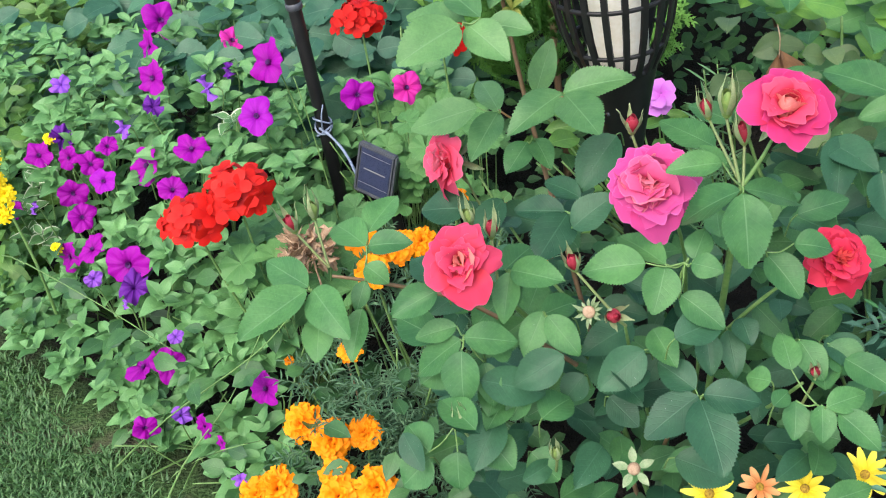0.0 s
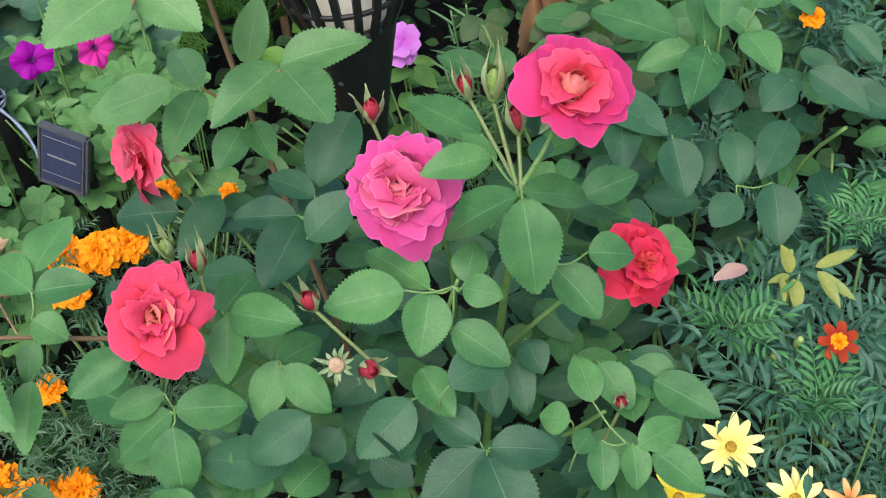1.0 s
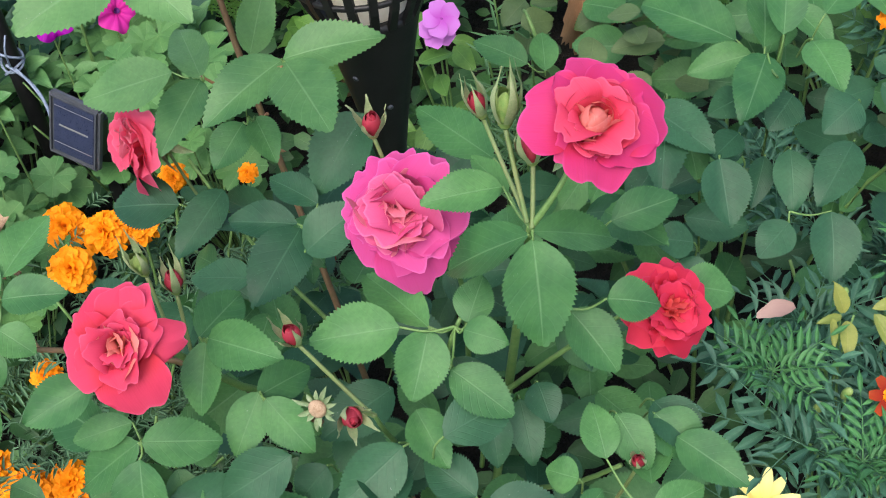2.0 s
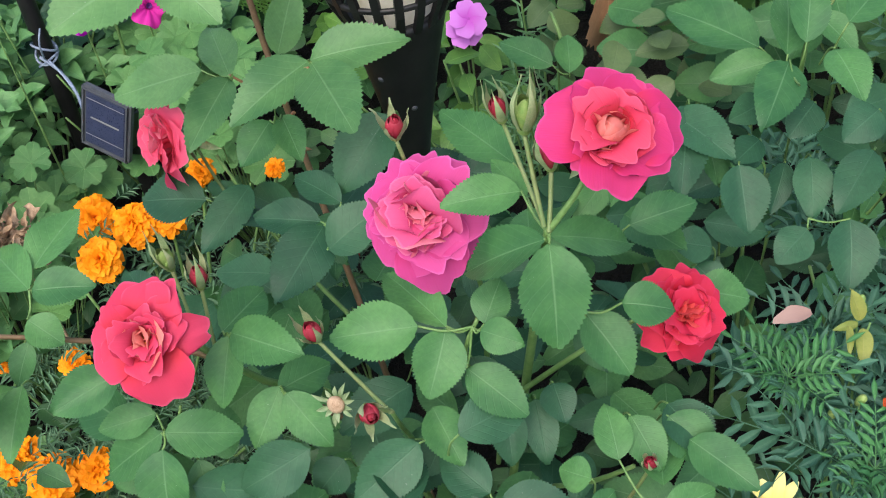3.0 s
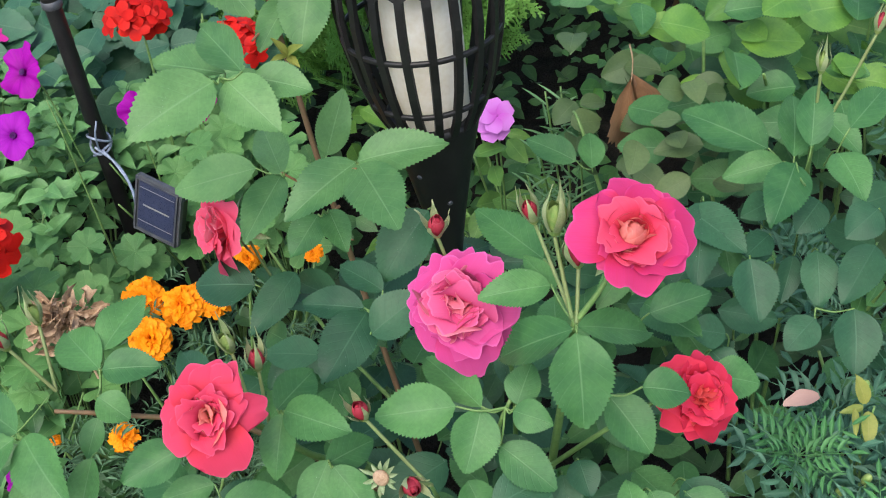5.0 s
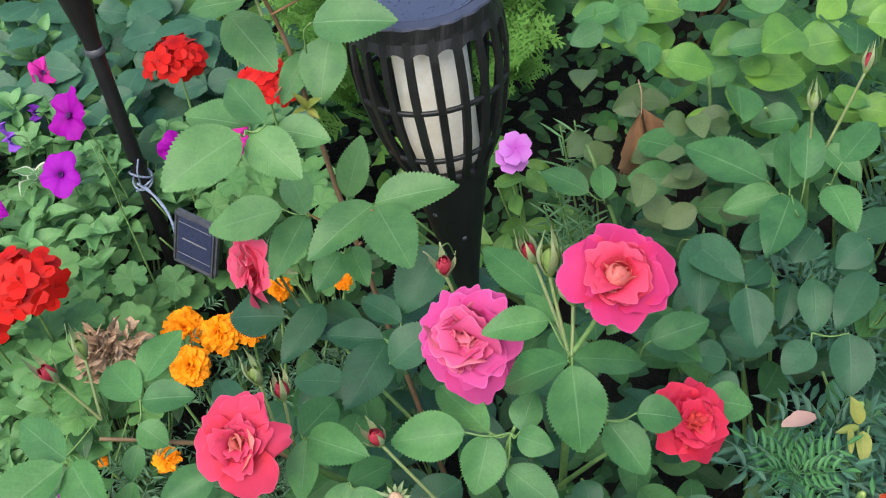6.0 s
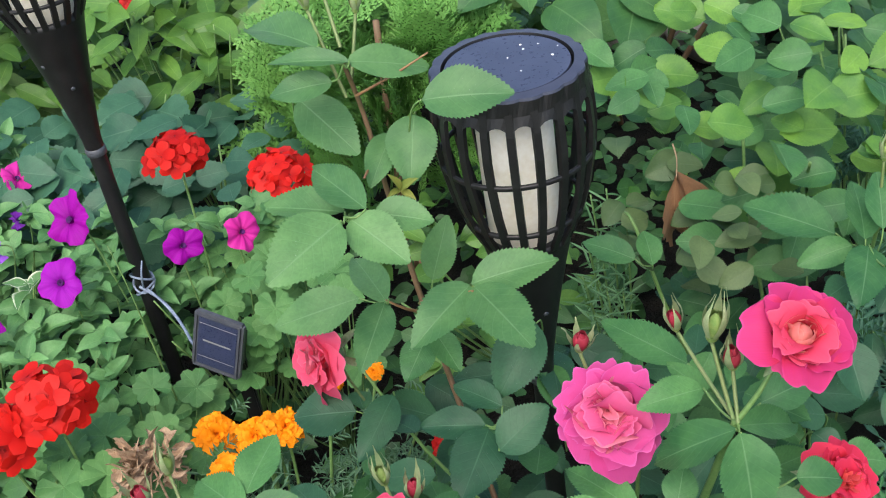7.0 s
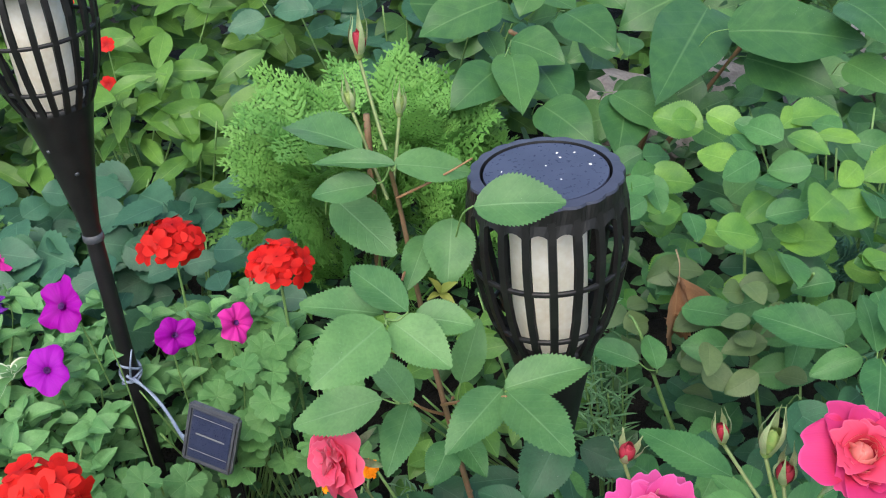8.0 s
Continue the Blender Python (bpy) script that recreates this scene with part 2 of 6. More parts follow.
def ground_material():
    """Bed soil, its dark colour deepened to paint in plant shade; trodden green turf outside."""
    m, t, b = base_material("shaded_soil_and_turf", 0.95, 0, 0.2)
    pos = t.nodes.new("ShaderNodeSeparateXYZ")
    link(t, t.nodes.new("ShaderNodeNewGeometry").outputs["Position"], pos.inputs[0])
    n1, n2 = noise_of(t, 28.0, 5.0), noise_of(t, 170.0, 4.0)
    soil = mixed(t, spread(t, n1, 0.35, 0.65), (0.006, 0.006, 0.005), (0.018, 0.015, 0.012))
    turf = mixed(t, spread(t, n2, 0.35, 0.65), (0.026, 0.058, 0.016), (0.060, 0.110, 0.036))
    turf = mixed(t, spread(t, noise_of(t, 9.0, 4.0), 0.50, 0.68), turf, (0.095, 0.076, 0.055))
    d = maths(t, "ADD", maths(t, "MULTIPLY", maths(t, "ADD", pos.outputs[0], 0.60), 0.66), maths(t, "MULTIPLY", maths(t, "SUBTRACT", pos.outputs[1], 0.03), 0.75))
    edge = maths(t, "ADD", d, maths(t, "MULTIPLY", maths(t, "SUBTRACT", n1, 0.5), 0.2))
    front = spread(t, maths(t, "SUBTRACT", -0.42, pos.outputs[1]), -0.04, 0.04)
    out = maths(t, "MAXIMUM", maths(t, "SUBTRACT", 1.0, spread(t, edge, -0.02, 0.08)), front)
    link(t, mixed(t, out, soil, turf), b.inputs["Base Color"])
    bumped(t, b, maths(t, "ADD", n1, n2), 1.0, 0.010)
    return m


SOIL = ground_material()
PLASTIC = plain_material("black_plastic", (0.006, 0.006, 0.007), (0.014, 0.014, 0.015), 60.0, 0.42, 0, 0.15, 0.0006)
SOLAR_TOP = plain_material("solar_film", (0.030, 0.036, 0.068), (0.046, 0.054, 0.095), 40.0, 0.30, 0, 0.08, 0.0004, 0.6)
LID_RIM = plain_material("weathered_rim", (0.034, 0.040, 0.066), (0.050, 0.058, 0.092), 60.0, 0.45, 0, 0.2, 0.0006)
TUBE = plain_material("frosted_tube", (0.74, 0.68, 0.54), (0.86, 0.83, 0.74), 30.0, 0.45, 0, 0.05, 0.0003)
CELL = plain_material("solar_cell", (0.020, 0.026, 0.060), (0.034, 0.042, 0.090), 120.0, 0.3, 0, 0.05, 0.0003, 0.5)
FRAME = plain_material("panel_frame", (0.045, 0.050, 0.060), (0.075, 0.082, 0.095), 90.0, 0.40)
SILVER = plain_material("silver_strip", (0.34, 0.34, 0.33), (0.46, 0.46, 0.45), 300.0, 0.35, 0.7)
CORD = plain_material("pale_cord", (0.13, 0.17, 0.26), (0.30, 0.36, 0.47), 300.0, 0.5)
DROPPING = plain_material("white_splash", (0.75, 0.76, 0.74), (0.85, 0.85, 0.83), 300.0, 0.7)
STONE = plain_material("grey_stone", (0.20, 0.18, 0.18), (0.38, 0.35, 0.34), 22.0, 0.85, 0, 0.8, 0.006)


# ---- building helpers ----
rng = random.Random(11)


def mesh_of(name, verts, faces, mat, uvs=None, smooth=True):
    me = bpy.data.meshes.new(name)
    me.from_pydata([tuple(v) for v in verts], [], faces)
    for m in (mat if isinstance(mat, (list, tuple)) else [mat]):
        me.materials.append(m)
    if uvs is not None:
        layer = me.uv_layers.new(name="uv")
        index = np.empty(len(me.loops), dtype=np.int32)
        me.loops.foreach_get("vertex_index", index)
        layer.data.foreach_set("uv", np.asarray(uvs, dtype=np.float32)[index].ravel())
    if smooth:
        me.polygons.foreach_set("use_smooth", [True] * len(me.polygons))
    me.update()
    return me


def piece(name, me, parent, m, label=""):
    """One mesh object under parent, at m relative to parent."""
    ob = new(name, me)
    ob.parent = parent
    ob.matrix_basis = m
    if label:
        ob["label"] = label
    return ob


def part(name, bm, material, parent, label=""):
    me = bpy.data.meshes.new(name)
    bm.to_mesh(me)
    bm.free()
    me.materials.append(material)
    return piece(name, me, parent, Matrix.Identity(4), label)


GROUND = -0.13


def thing(name, at, label, category, group=""):
    if at[2] == 0:
        at = (at[0], at[1], GROUND)
    ob = new(name)
    ob.empty_display_size = 0.02
    ob.location = at
    return tagged(ob, label, category, group)


def with_material(me, mat):
    """A mesh of the same shape in another material."""
    c = me.copy()
    c.materials.clear()
    c.materials.append(mat)
    return c


FACING = Vector((0.0, -0.55, 0.83))


def blade_matrix(origin, b, t, width, facing=FACING, roll=0.0, lift=None):
    """Basis for a unit blade: foot at b, tip at t, given width; origin is the parent's place."""
    b, t = Vector(b), Vector(t)
    y = t - b
    length = max(y.length, 1e-5)
    y = y / length
    z = Vector(facing)
    z = z - y * z.dot(y)
    if z.length < 1e-3:
        z = Vector((1, 0, 0)) - y * y.x
    z.normalize()
    x = y.cross(z)
    m = Matrix((x, y, z)).transposed().to_4x4()
    m = m @ Matrix.Rotation(roll, 4, "Y")
    m = Matrix.Translation(b - Vector(origin)) @ m
    return m @ Matrix.Diagonal((width, length, (width + length) * 0.5 if lift is None else lift, 1))


def blade_data(profile, n, teeth=0.0, fold=0.1, droop=0.12, ripple=0.0, seed=0, twist=0.0):
    """Unit leaf: foot at 0, tip at y = 1, half width from profile(u); a keel, a droop, ripples and teeth."""
    r = random.Random(seed)
    ph = r.uniform(0, 6.28)
    verts, uvs, faces = [], [], []
    for i in range(n + 1):
        u = i / n
        hw = profile(u)
        for j in range(5):
            v = j / 4 * 2 - 1
            k = hw * v
            if j in (0, 4) and 0 < i < n:
                k *= 1 + (teeth if i % 2 else -teeth * 0.4)
            z = fold * abs(k) - droop * (u - 0.35) ** 2 + ripple * math.sin(u * 11 + ph + v) * abs(v) + twist * v * u
            yy = u + (0.30 * teeth if j in (0, 4) and i % 2 else 0)
            verts.append((k, yy, z))
            uvs.append((u, 0.5 + v * 0.5))
    for i in range(n):
        for j in range(4):
            a = i * 5 + j
            faces.append((a, a + 1, a + 6, a + 5))
    return verts, faces, uvs


def blade(name, mat, profile, n, **kw):
    v, fc, uv = blade_data(profile, n, **kw)
    return mesh_of(name, v, fc, mat, uv)


def oval(u):
    return max(0.004, 0.5 * math.sin(math.pi * u ** 0.86) ** 0.72 * (1.02 - 0.14 * u))


def ovate(u):
    return max(0.004, 0.5 * math.sin(math.pi * u ** 0.74) ** 0.85)


def pointed(u):
    """Broad base, drawn-out tip."""
    return max(0.004, 0.5 * math.sin(math.pi * min(1.0, 0.05 + 0.95 * u ** 0.72)) ** 0.72 * (1 - 0.25 * smooth(0.70, 0.97, u)))


def smooth(a, b, x):
    k = min(1, max(0, (x - a) / (b - a)))
    return k * k * (3 - 2 * k)


def lance(u):
    return max(0.01, 0.5 * math.sin(math.pi * u ** 0.9) ** 0.9)


def strap(u):
    return max(0.02, 0.5 * (1 - u) ** 0.5 * min(1, 0.55 + u))


def petal_shape(u):
    return max(0.05, 0.5 * math.sin(math.pi * (0.07 + 0.60 * u ** 0.85)) ** 0.8)


def tube(name, points, radius, mat, parent, origin, sides=6, tip=None, label=""):
    """A tapering stem along smoothed points."""
    P = [Vector(p) - Vector(origin) for p in points]
    tip = radius * 0.6 if tip is None else tip
    path = []
    n = len(P)
    for i in range(n - 1):
        p0, p1, p2, p3 = P[max(i - 1, 0)], P[i], P[i + 1], P[min(i + 2, n - 1)]
        steps = 4
        for s in range(steps):
            q = s / steps
            path.append(0.5 * ((2 * p1) + (p2 - p0) * q + (2 * p0 - 5 * p1 + 4 * p2 - p3) * q * q + (3 * p1 - p0 - 3 * p2 + p3) * q ** 3))
    path.append(P[-1])
    verts, faces = [], []
    for i, p in enumerate(path):
        d = (path[min(i + 1, len(path) - 1)] - path[max(i - 1, 0)]).normalized()
        a = d.orthogonal().normalized()
        c = d.cross(a)
        rad = radius + (tip - radius) * i / (len(path) - 1)
        for k in range(sides):
            an = 2 * math.pi * k / sides
            verts.append(p + a * (rad * math.cos(an)) + c * (rad * math.sin(an)))
    for i in range(len(path) - 1):
        # keep rings aligned by the nearest corner
        o = min(range(sides), key=lambda s: (verts[i * sides] - verts[(i + 1) * sides + s]).length)
        for k in range(sides):
            k2 = (k + 1) % sides
            faces.append((i * sides + k, i * sides + k2, (i + 1) * sides + (k2 + o) % sides, (i + 1) * sides + (k + o) % sides))
    faces.append(tuple(range((len(path) - 1) * sides, len(path) * sides)))
    return piece(name, mesh_of(name, verts, faces, mat), parent, Matrix.Identity(4), label)


def lathe_data(rows, sides, z0=0.0):
    """Turned form from (radius, z) rows."""
    verts, faces = [], []
    for rad, z in rows:
        for k in range(sides):
            a = 2 * math.pi * k / sides
            verts.append((rad * math.cos(a), rad * math.sin(a), z + z0))
    for i in range(len(rows) - 1):
        for k in range(sides):
            k2 = (k + 1) % sides
            faces.append((i * sides + k, i * sides + k2, (i + 1) * sides + k2, (i + 1) * sides + k))
    return verts, faces


def aimed(origin, place, normal, spin, size):
    """Basis whose z axis looks along normal."""
    q = Vector(normal).normalized().to_track_quat("Z", "Y").to_matrix().to_4x4()
    return Matrix.Translation(Vector(place) - Vector(origin)) @ q @ Matrix.Rotation(spin, 4, "Z") @ Matrix.Diagonal((size, size, size, 1))


# leaf meshes, a few of each
YOUNG_RED = blade("young_leaf", YELLOWED, lance, 10, teeth=0.05, fold=0.5, droop=0.2)
LEAVES = {}


def leaf_set(key, mat, profile, n, count=4, **kw):
    out = []
    for i in range(count):
        r = random.Random(i * 7 + 3)
        k = dict(kw)
        k["fold"] = kw.get("fold", 0.12) * r.uniform(0.4, 1.5)
        k["droop"] = kw.get("droop", 0.15) * r.uniform(0.3, 1.6)
        k["twist"] = r.uniform(-0.06, 0.06)
        out.append(blade(key, mat, profile, n, seed=i, **k))
    LEAVES[key] = out


leaf_set("rose", ROSE_LEAF, oval, 44, 8, teeth=0.062, fold=0.24, droop=0.22, ripple=0.016)
LEAVES["rose_skylit"] = [with_material(m, ROSE_SKYLIT_LEAF) for m in LEAVES["rose"]]
LEAVES["rose_old"] = [with_material(m, ROSE_OLD) for m in LEAVES["rose"]]
LEAVES["rose_young"] = [with_material(m, ROSE_YOUNG) for m in LEAVES["rose"]]
LEAVES["rose_olive"] = [with_material(m, ROSE_OLIVE) for m in LEAVES["rose"]]
LEAVES["yellowed"] = [with_material(m, YELLOWED) for m in LEAVES["rose"]]
leaf_set("petunia", PET_LEAF, ovate, 8, 5, fold=0.40, droop=0.45, ripple=0.04)
LEAVES["variegated"] = [with_material(m, VAR_LEAF) for m in LEAVES["petunia"]]
leaf_set("heart", HEART_LEAF, pointed, 14, 4, fold=0.12, droop=0.22, ripple=0.02)
leaf_set("toothed", BLUE_LEAF, ovate, 18, 4, teeth=0.07, fold=0.16, droop=0.2, ripple=0.02)
leaf_set("lush", LUSH_LEAF, lance, 9, 4, fold=0.2, droop=0.3, ripple=0.03)


def spray(plant, kind, hub, rows, stalk=STEM, jitter=0.18):
    """Leaflets (foot, tip, width) with stalks to a common hub."""
    o = plant.location
    for r in rows:
        b, t, w = Vector(r[0:3]), Vector(r[3:6]), r[6]
        face = FACING + Vector((rng.uniform(-jitter, jitter), rng.uniform(-jitter, jitter), 0))
        piece("leaf", rng.choice(LEAVES[kind]), plant, blade_matrix(o, b, t, w, face))
        if (b - Vector(hub)).length > 0.035:
            tube("leaf_stalk", [b - (t - b) * 0.18 - Vector((0, -0.012, 0.030)), b - (t - b) * 0.12 - Vector((0, -0.003, 0.008)), b], 0.0008, stalk, plant, o, 5, 0.0007)
        else:
            mid = (b + Vector(hub)) * 0.5 - Vector((0, 0, 0.004))
            tube("leaf_stalk", [hub, mid, b], 0.0009, stalk, plant, o, 5, 0.0007)


def scatter_leaves(plant, kind, count, box, size, seed, shape=None, aspect=0.62, tilt=0.5, name="leaf"):
    """Leaves at random in a box (x0, x1, y0, y1, z0, z1), spread outwards, each an object of its own."""
    r = random.Random(seed)
    o = plant.location
    made = 0
    while made < count:
        p = Vector((r.uniform(*box[0:2]), r.uniform(*box[2:4]), r.uniform(*box[4:6])))
        if shape:
            z = shape(p, r)
            if z is None:
                continue
            p.z = z
        if abs(p.x - 0.16 - 0.25 * (p.y - 0.12)) < 0.020 and 0.03 < p.y < 0.21 and p.z > 0.22 and plant.name.startswith("rose_bush") and p.x > 0.1:
            made += 1
            continue
        a = r.uniform(0, 2 * math.pi)
        L = size * r.uniform(0.7, 1.25)
        d = Vector((math.cos(a), math.sin(a), r.uniform(-tilt, tilt * 0.35))).normalized()
        face = Vector((r.uniform(-0.45, 0.45), r.uniform(-1.3, -0.25), 0.9))
        piece(name, r.choice(LEAVES[kind]), plant, blade_matrix(o, p - d * L * 0.5, p + d * L * 0.5, L * aspect * r.uniform(0.85, 1.1), face))
        made += 1


def stuff_leaves(name, mat, label, category, count, seed, place, profile, n=4, aspect=0.6):
    """Many small leaves joined into one object; place(r) gives (point, length) or None."""
    r = random.Random(seed)
    V, F, U = [], [], []
    forms = [blade_data(profile, n, fold=0.15, droop=0.25, seed=i) for i in range(4)]
    while count > 0:
        got = place(r)
        if got is None:
            continue
        count -= 1
        p, L = got
        a = r.uniform(0, 6.283)
        d = Vector((math.cos(a), math.sin(a), r.uniform(-0.6, 0.25))).normalized()
        m = blade_matrix((0, 0, 0), p, p + d * L, L * aspect, Vector((r.uniform(-0.5, 0.5), r.uniform(-1.2, -0.1), 1)))
        v, fc, uv = r.choice(forms)
        k = len(V)
        V += [m @ Vector(q) for q in v]
        F += [tuple(i + k for i in f) for f in fc]
        U += uv
    return tagged(new(name, mesh_of(name, V, F, mat, U)), label, category, "", "stuff")


# ---- ground ----
def inside(x, y):
    """How far a place lies inside the flower bed, from the lawn's edge."""
    return (x + 0.60) * 0.66 + (y - 0.03) * 0.75


def mound(x, y):
    return -0.07 + 0.29 * smooth(-0.02, 0.30, inside(x, y))


def build_ground():
    near = [-1.6 + 0.04 * i for i in range(101)]
    xs = [-60, -20, -6, -2.6] + near + [3.4, 7, 20, 60]
    ys = [-60, -20, -6, -2.6] + near + [3.4, 7, 20, 60]
    V = [(x, y, GROUND + 0.012 * noise.noise((x * 6, y * 6, 0)) + 0.006 * noise.noise((x * 25, y * 25, 3))) for y in ys for x in xs]
    w = len(xs)
    F = [(j * w + i, j * w + i + 1, (j + 1) * w + i + 1, (j + 1) * w + i) for j in range(len(ys) - 1) for i in range(w - 1)]
    tagged(new("ground", mesh_of("ground", V, F, SOIL)), "crumbly garden soil under the flower bed, darkened to paint in shade", "ground", "", "structure")


build_ground()


def build_lawn():
    """Short lawn grass in front of the bed."""
    r = random.Random(5)
    V, F, U = [], [], []
    n = 0
    while n < 64000:
        x, y = r.uniform(-1.35, -0.40), r.uniform(-0.45, 0.60)
        if n % 4 == 0:
            x, y = r.uniform(-2.2, 1.2), r.uniform(-2.2, -0.5)
        d = inside(x, y)
        if d > 0.06 or noise.noise((x * 8, y * 8, 1)) + 0.6 * noise.noise((x * 23, y * 23, 4)) + r.uniform(-0.35, 0.35) < -0.42 + 0.62 * smooth(-0.10, 0.03, d):
            continue
        n += 1
        h, a = r.uniform(0.004, 0.017), r.uniform(0, 6.283)
        lean = Vector((math.cos(a), math.sin(a), 0)) * h * r.uniform(0.5, 1.6)
        side = Vector((-math.sin(a), math.cos(a), 0)) * r.uniform(0.0007, 0.0022)
        p = Vector((x, y, GROUND))
        k = len(V)
        V += [p - side, p + side, p + lean * 0.4 + Vector((0, 0, h * 0.6)) + side * 0.8, p + lean * 0.4 + Vector((0, 0, h * 0.6)) - side * 0.8, p + lean + Vector((0, 0, h * 0.85))]
        F += [(k, k + 1, k + 2, k + 3), (k + 3, k + 2, k + 4)]
        U += [(0, 0.2), (0, 0.8), (0.5, 0.8), (0.5, 0.2), (1, 0.6)]
    tagged(new("lawn", mesh_of("lawn", V, F, GRASS, U)), "short patchy green lawn grass beside the bed", "grass", "", "stuff")


build_lawn()


# ---- garden torches ----
def build_torch(place, lean, label, turn):
    """Solar torch: slatted cage round a frosted tube, flat solar lid, cone and pole."""
    top = 0.60
    torch = thing("garden_torch", place, label, "garden light", "solar torches in the bed")
    torch.rotation_euler = (lean[0], lean[1], turn)
    # pole
    v, f = lathe_data([(0.0004, GROUND - place[2] - 0.05), (0.0095, GROUND - place[2]), (0.0095, 0.282), (0.0092, 0.286), (0.0, 0.286)], 20)
    piece("pole", mesh_of("pole", v, f, PLASTIC), torch, Matrix.Identity(4))
    v, f = lathe_data([(0.0098, 0.284), (0.0115, 0.285), (0.0118, 0.289), (0.0115, 0.293), (0.0100, 0.294)], 24)
    piece("joint_ring", mesh_of("joint_ring", v, f, FRAME), torch, Matrix.Identity(4), "grey joint ring on the pole")
    # cone
    rows = [(0.0104, 0.290), (0.0108, 0.305), (0.0135, 0.325), (0.0185, 0.355), (0.0255, 0.392), (0.0325, 0.425), (0.0375, 0.446), (0.0382, 0.452), (0.0350, 0.453), (0.0, 0.440)]
    v, f = lathe_data(rows, 36)
    cone = piece("cone", mesh_of("cone", v, f, PLASTIC), torch, Matrix.Identity(4))
    for a in (-2.2, -1.35, 0.9):
        sv, sf = lathe_data([(0.0, 0.0012), (0.0016, 0.001), (0.0023, 0.0005), (0.0025, -0.001)], 10)
        d = Vector((math.cos(a - turn), math.sin(a - turn), -0.45)).normalized()
        zz = 0.405 if a < -2 else 0.375
        rad = 0.0282 if a < -2 else 0.0222
        at = Vector((math.cos(a - turn) * rad, math.sin(a - turn) * rad, zz))
        piece("screw", mesh_of("screw", sv, sf, FRAME), cone, aimed((0, 0, 0), at, d, 0, 1), "small dark screw")
    # cage
    outline = [(0.0375, 0.448), (0.0468, 0.468), (0.0552, 0.496), (0.0606, 0.526), (0.0624, 0.550), (0.0612, 0.572), (0.0578, 0.592)]

    def radius_at(z):
        for (r0, z0), (r1, z1) in zip(outline, outline[1:]):
            if z <= z1:
                return r0 + (r1 - r0) * (z - z0) / (z1 - z0)
        return outline[-1][0]
    cage = None
    count = 20
    slat_v, slat_f = [], []
    m = len(outline)
    for r0, z in outline:
        w = 0.0034
        for dr, dw in ((0.0012, -w), (0.0012, w), (-0.0022, w), (-0.0022, -w)):
            slat_v.append((r0 + dr, dw * (0.85 if dr > 0 else 1), z))
    for i in range(m - 1):
        for k in range(4):
            slat_f.append((i * 4 + k, i * 4 + (k + 1) % 4, i * 4 + 4 + (k + 1) % 4, i * 4 + 4 + k))
    slat_me = mesh_of("slat", slat_v, slat_f, PLASTIC, None, False)
    for k in range(count):
        piece("slat", slat_me, torch, Matrix.Rotation(2 * math.pi * k / count, 4, "Z"))
    for z in (0.528, 0.476):
        r0 = radius_at(z)
        h = 0.0019
        v, f = lathe_data([(r0 + 0.0007, z - h), (r0 + 0.0010, z), (r0 + 0.0007, z + h), (r0 - 0.0016, z + h), (r0 - 0.0016, z - h), (r0 + 0.0007, z - h)], 60)
        piece("cage_ring", mesh_of("cage_ring", v, f, PLASTIC), torch, Matrix.Identity(4))
    # arched band that closes the slots at the top, with a scalloped rim
    V, F = [], []
    n = count * 6
    for k in range(n):
        a = 2 * math.pi * k / n
        ph = (k % 6) / 6
        arch = 0.009 * abs(math.sin(math.pi * ph)) ** 0.6
        scal = 0.0020 * abs(math.cos(math.pi * ph))
        for rad, z in ((0.0620, 0.571 + arch), (0.0596, 0.5865), (0.0575 + scal, 0.5975), (0.0568 + scal, 0.5995), (0.0498, 0.6005), (0.0490, 0.5975), (0.0485, 0.586), (0.0570, 0.573 + arch)):
            V.append((rad * math.cos(a), rad * math.sin(a), z))
    for k in range(n):
        for j in range(8):
            j2 = (j + 1) % 8
            k2 = (k + 1) % n
            F.append((k * 8 + j, k2 * 8 + j, k2 * 8 + j2, k * 8 + j2))
    rim_me = mesh_of("rim", V, F, [PLASTIC, LID_RIM], None, False)
    rim_me.polygons.foreach_set("material_index", [1 if i % 8 in (2, 3) else 0 for i in range(len(rim_me.polygons))])
    piece("rim", rim_me, torch, Matrix.Identity(4))
    v, f = lathe_data([(0.0, 0.5998), (0.030, 0.5998), (0.0472, 0.5996), (0.0476, 0.5985), (0.0478, 0.590), (0.0, 0.588)], 48)
    lid = piece("solar_lid", mesh_of("solar_lid", v, f, SOLAR_TOP, None, False), torch, Matrix.Identity(4), "dark blue solar lid with white specks")
    r = random.Random(int(place[0] * 100) + 77)
    for k in range(9):
        a, rad = r.uniform(0, 6.28), r.uniform(0.005, 0.045)
        sv, sf = lathe_data([(0.0, 0.0004), (0.0006, 0.0003), (0.0010, 0.0)], 7)
        s = r.uniform(0.5, 1.5)
        piece("white_speck", mesh_of("white_speck", sv, sf, DROPPING), lid, Matrix.Translation((rad * math.cos(a), rad * math.sin(a), 0.5999)) @ Matrix.Diagonal((s, s * r.uniform(0.6, 1.4), 1, 1)))
    # frosted tube
    v, f = lathe_data([(0.0, 0.447), (0.0292, 0.449), (0.0300, 0.452), (0.0303, 0.52), (0.0298, 0.586), (0.0, 0.588)], 32)
    piece("frosted_tube", mesh_of("frosted_tube", v, f, TUBE), torch, Matrix.Identity(4), "cream frosted plastic tube inside the cage")
    return torch


build_torch((-0.004, 0.0, 0.001), (0.0, 0.0), "black plastic solar torch with slatted cage and dark lid", 0.08)
build_torch((-0.402, 0.402, 0.108), (0.0, 0.0), "black solar torch on a pole with corded solar panel", 0.4)


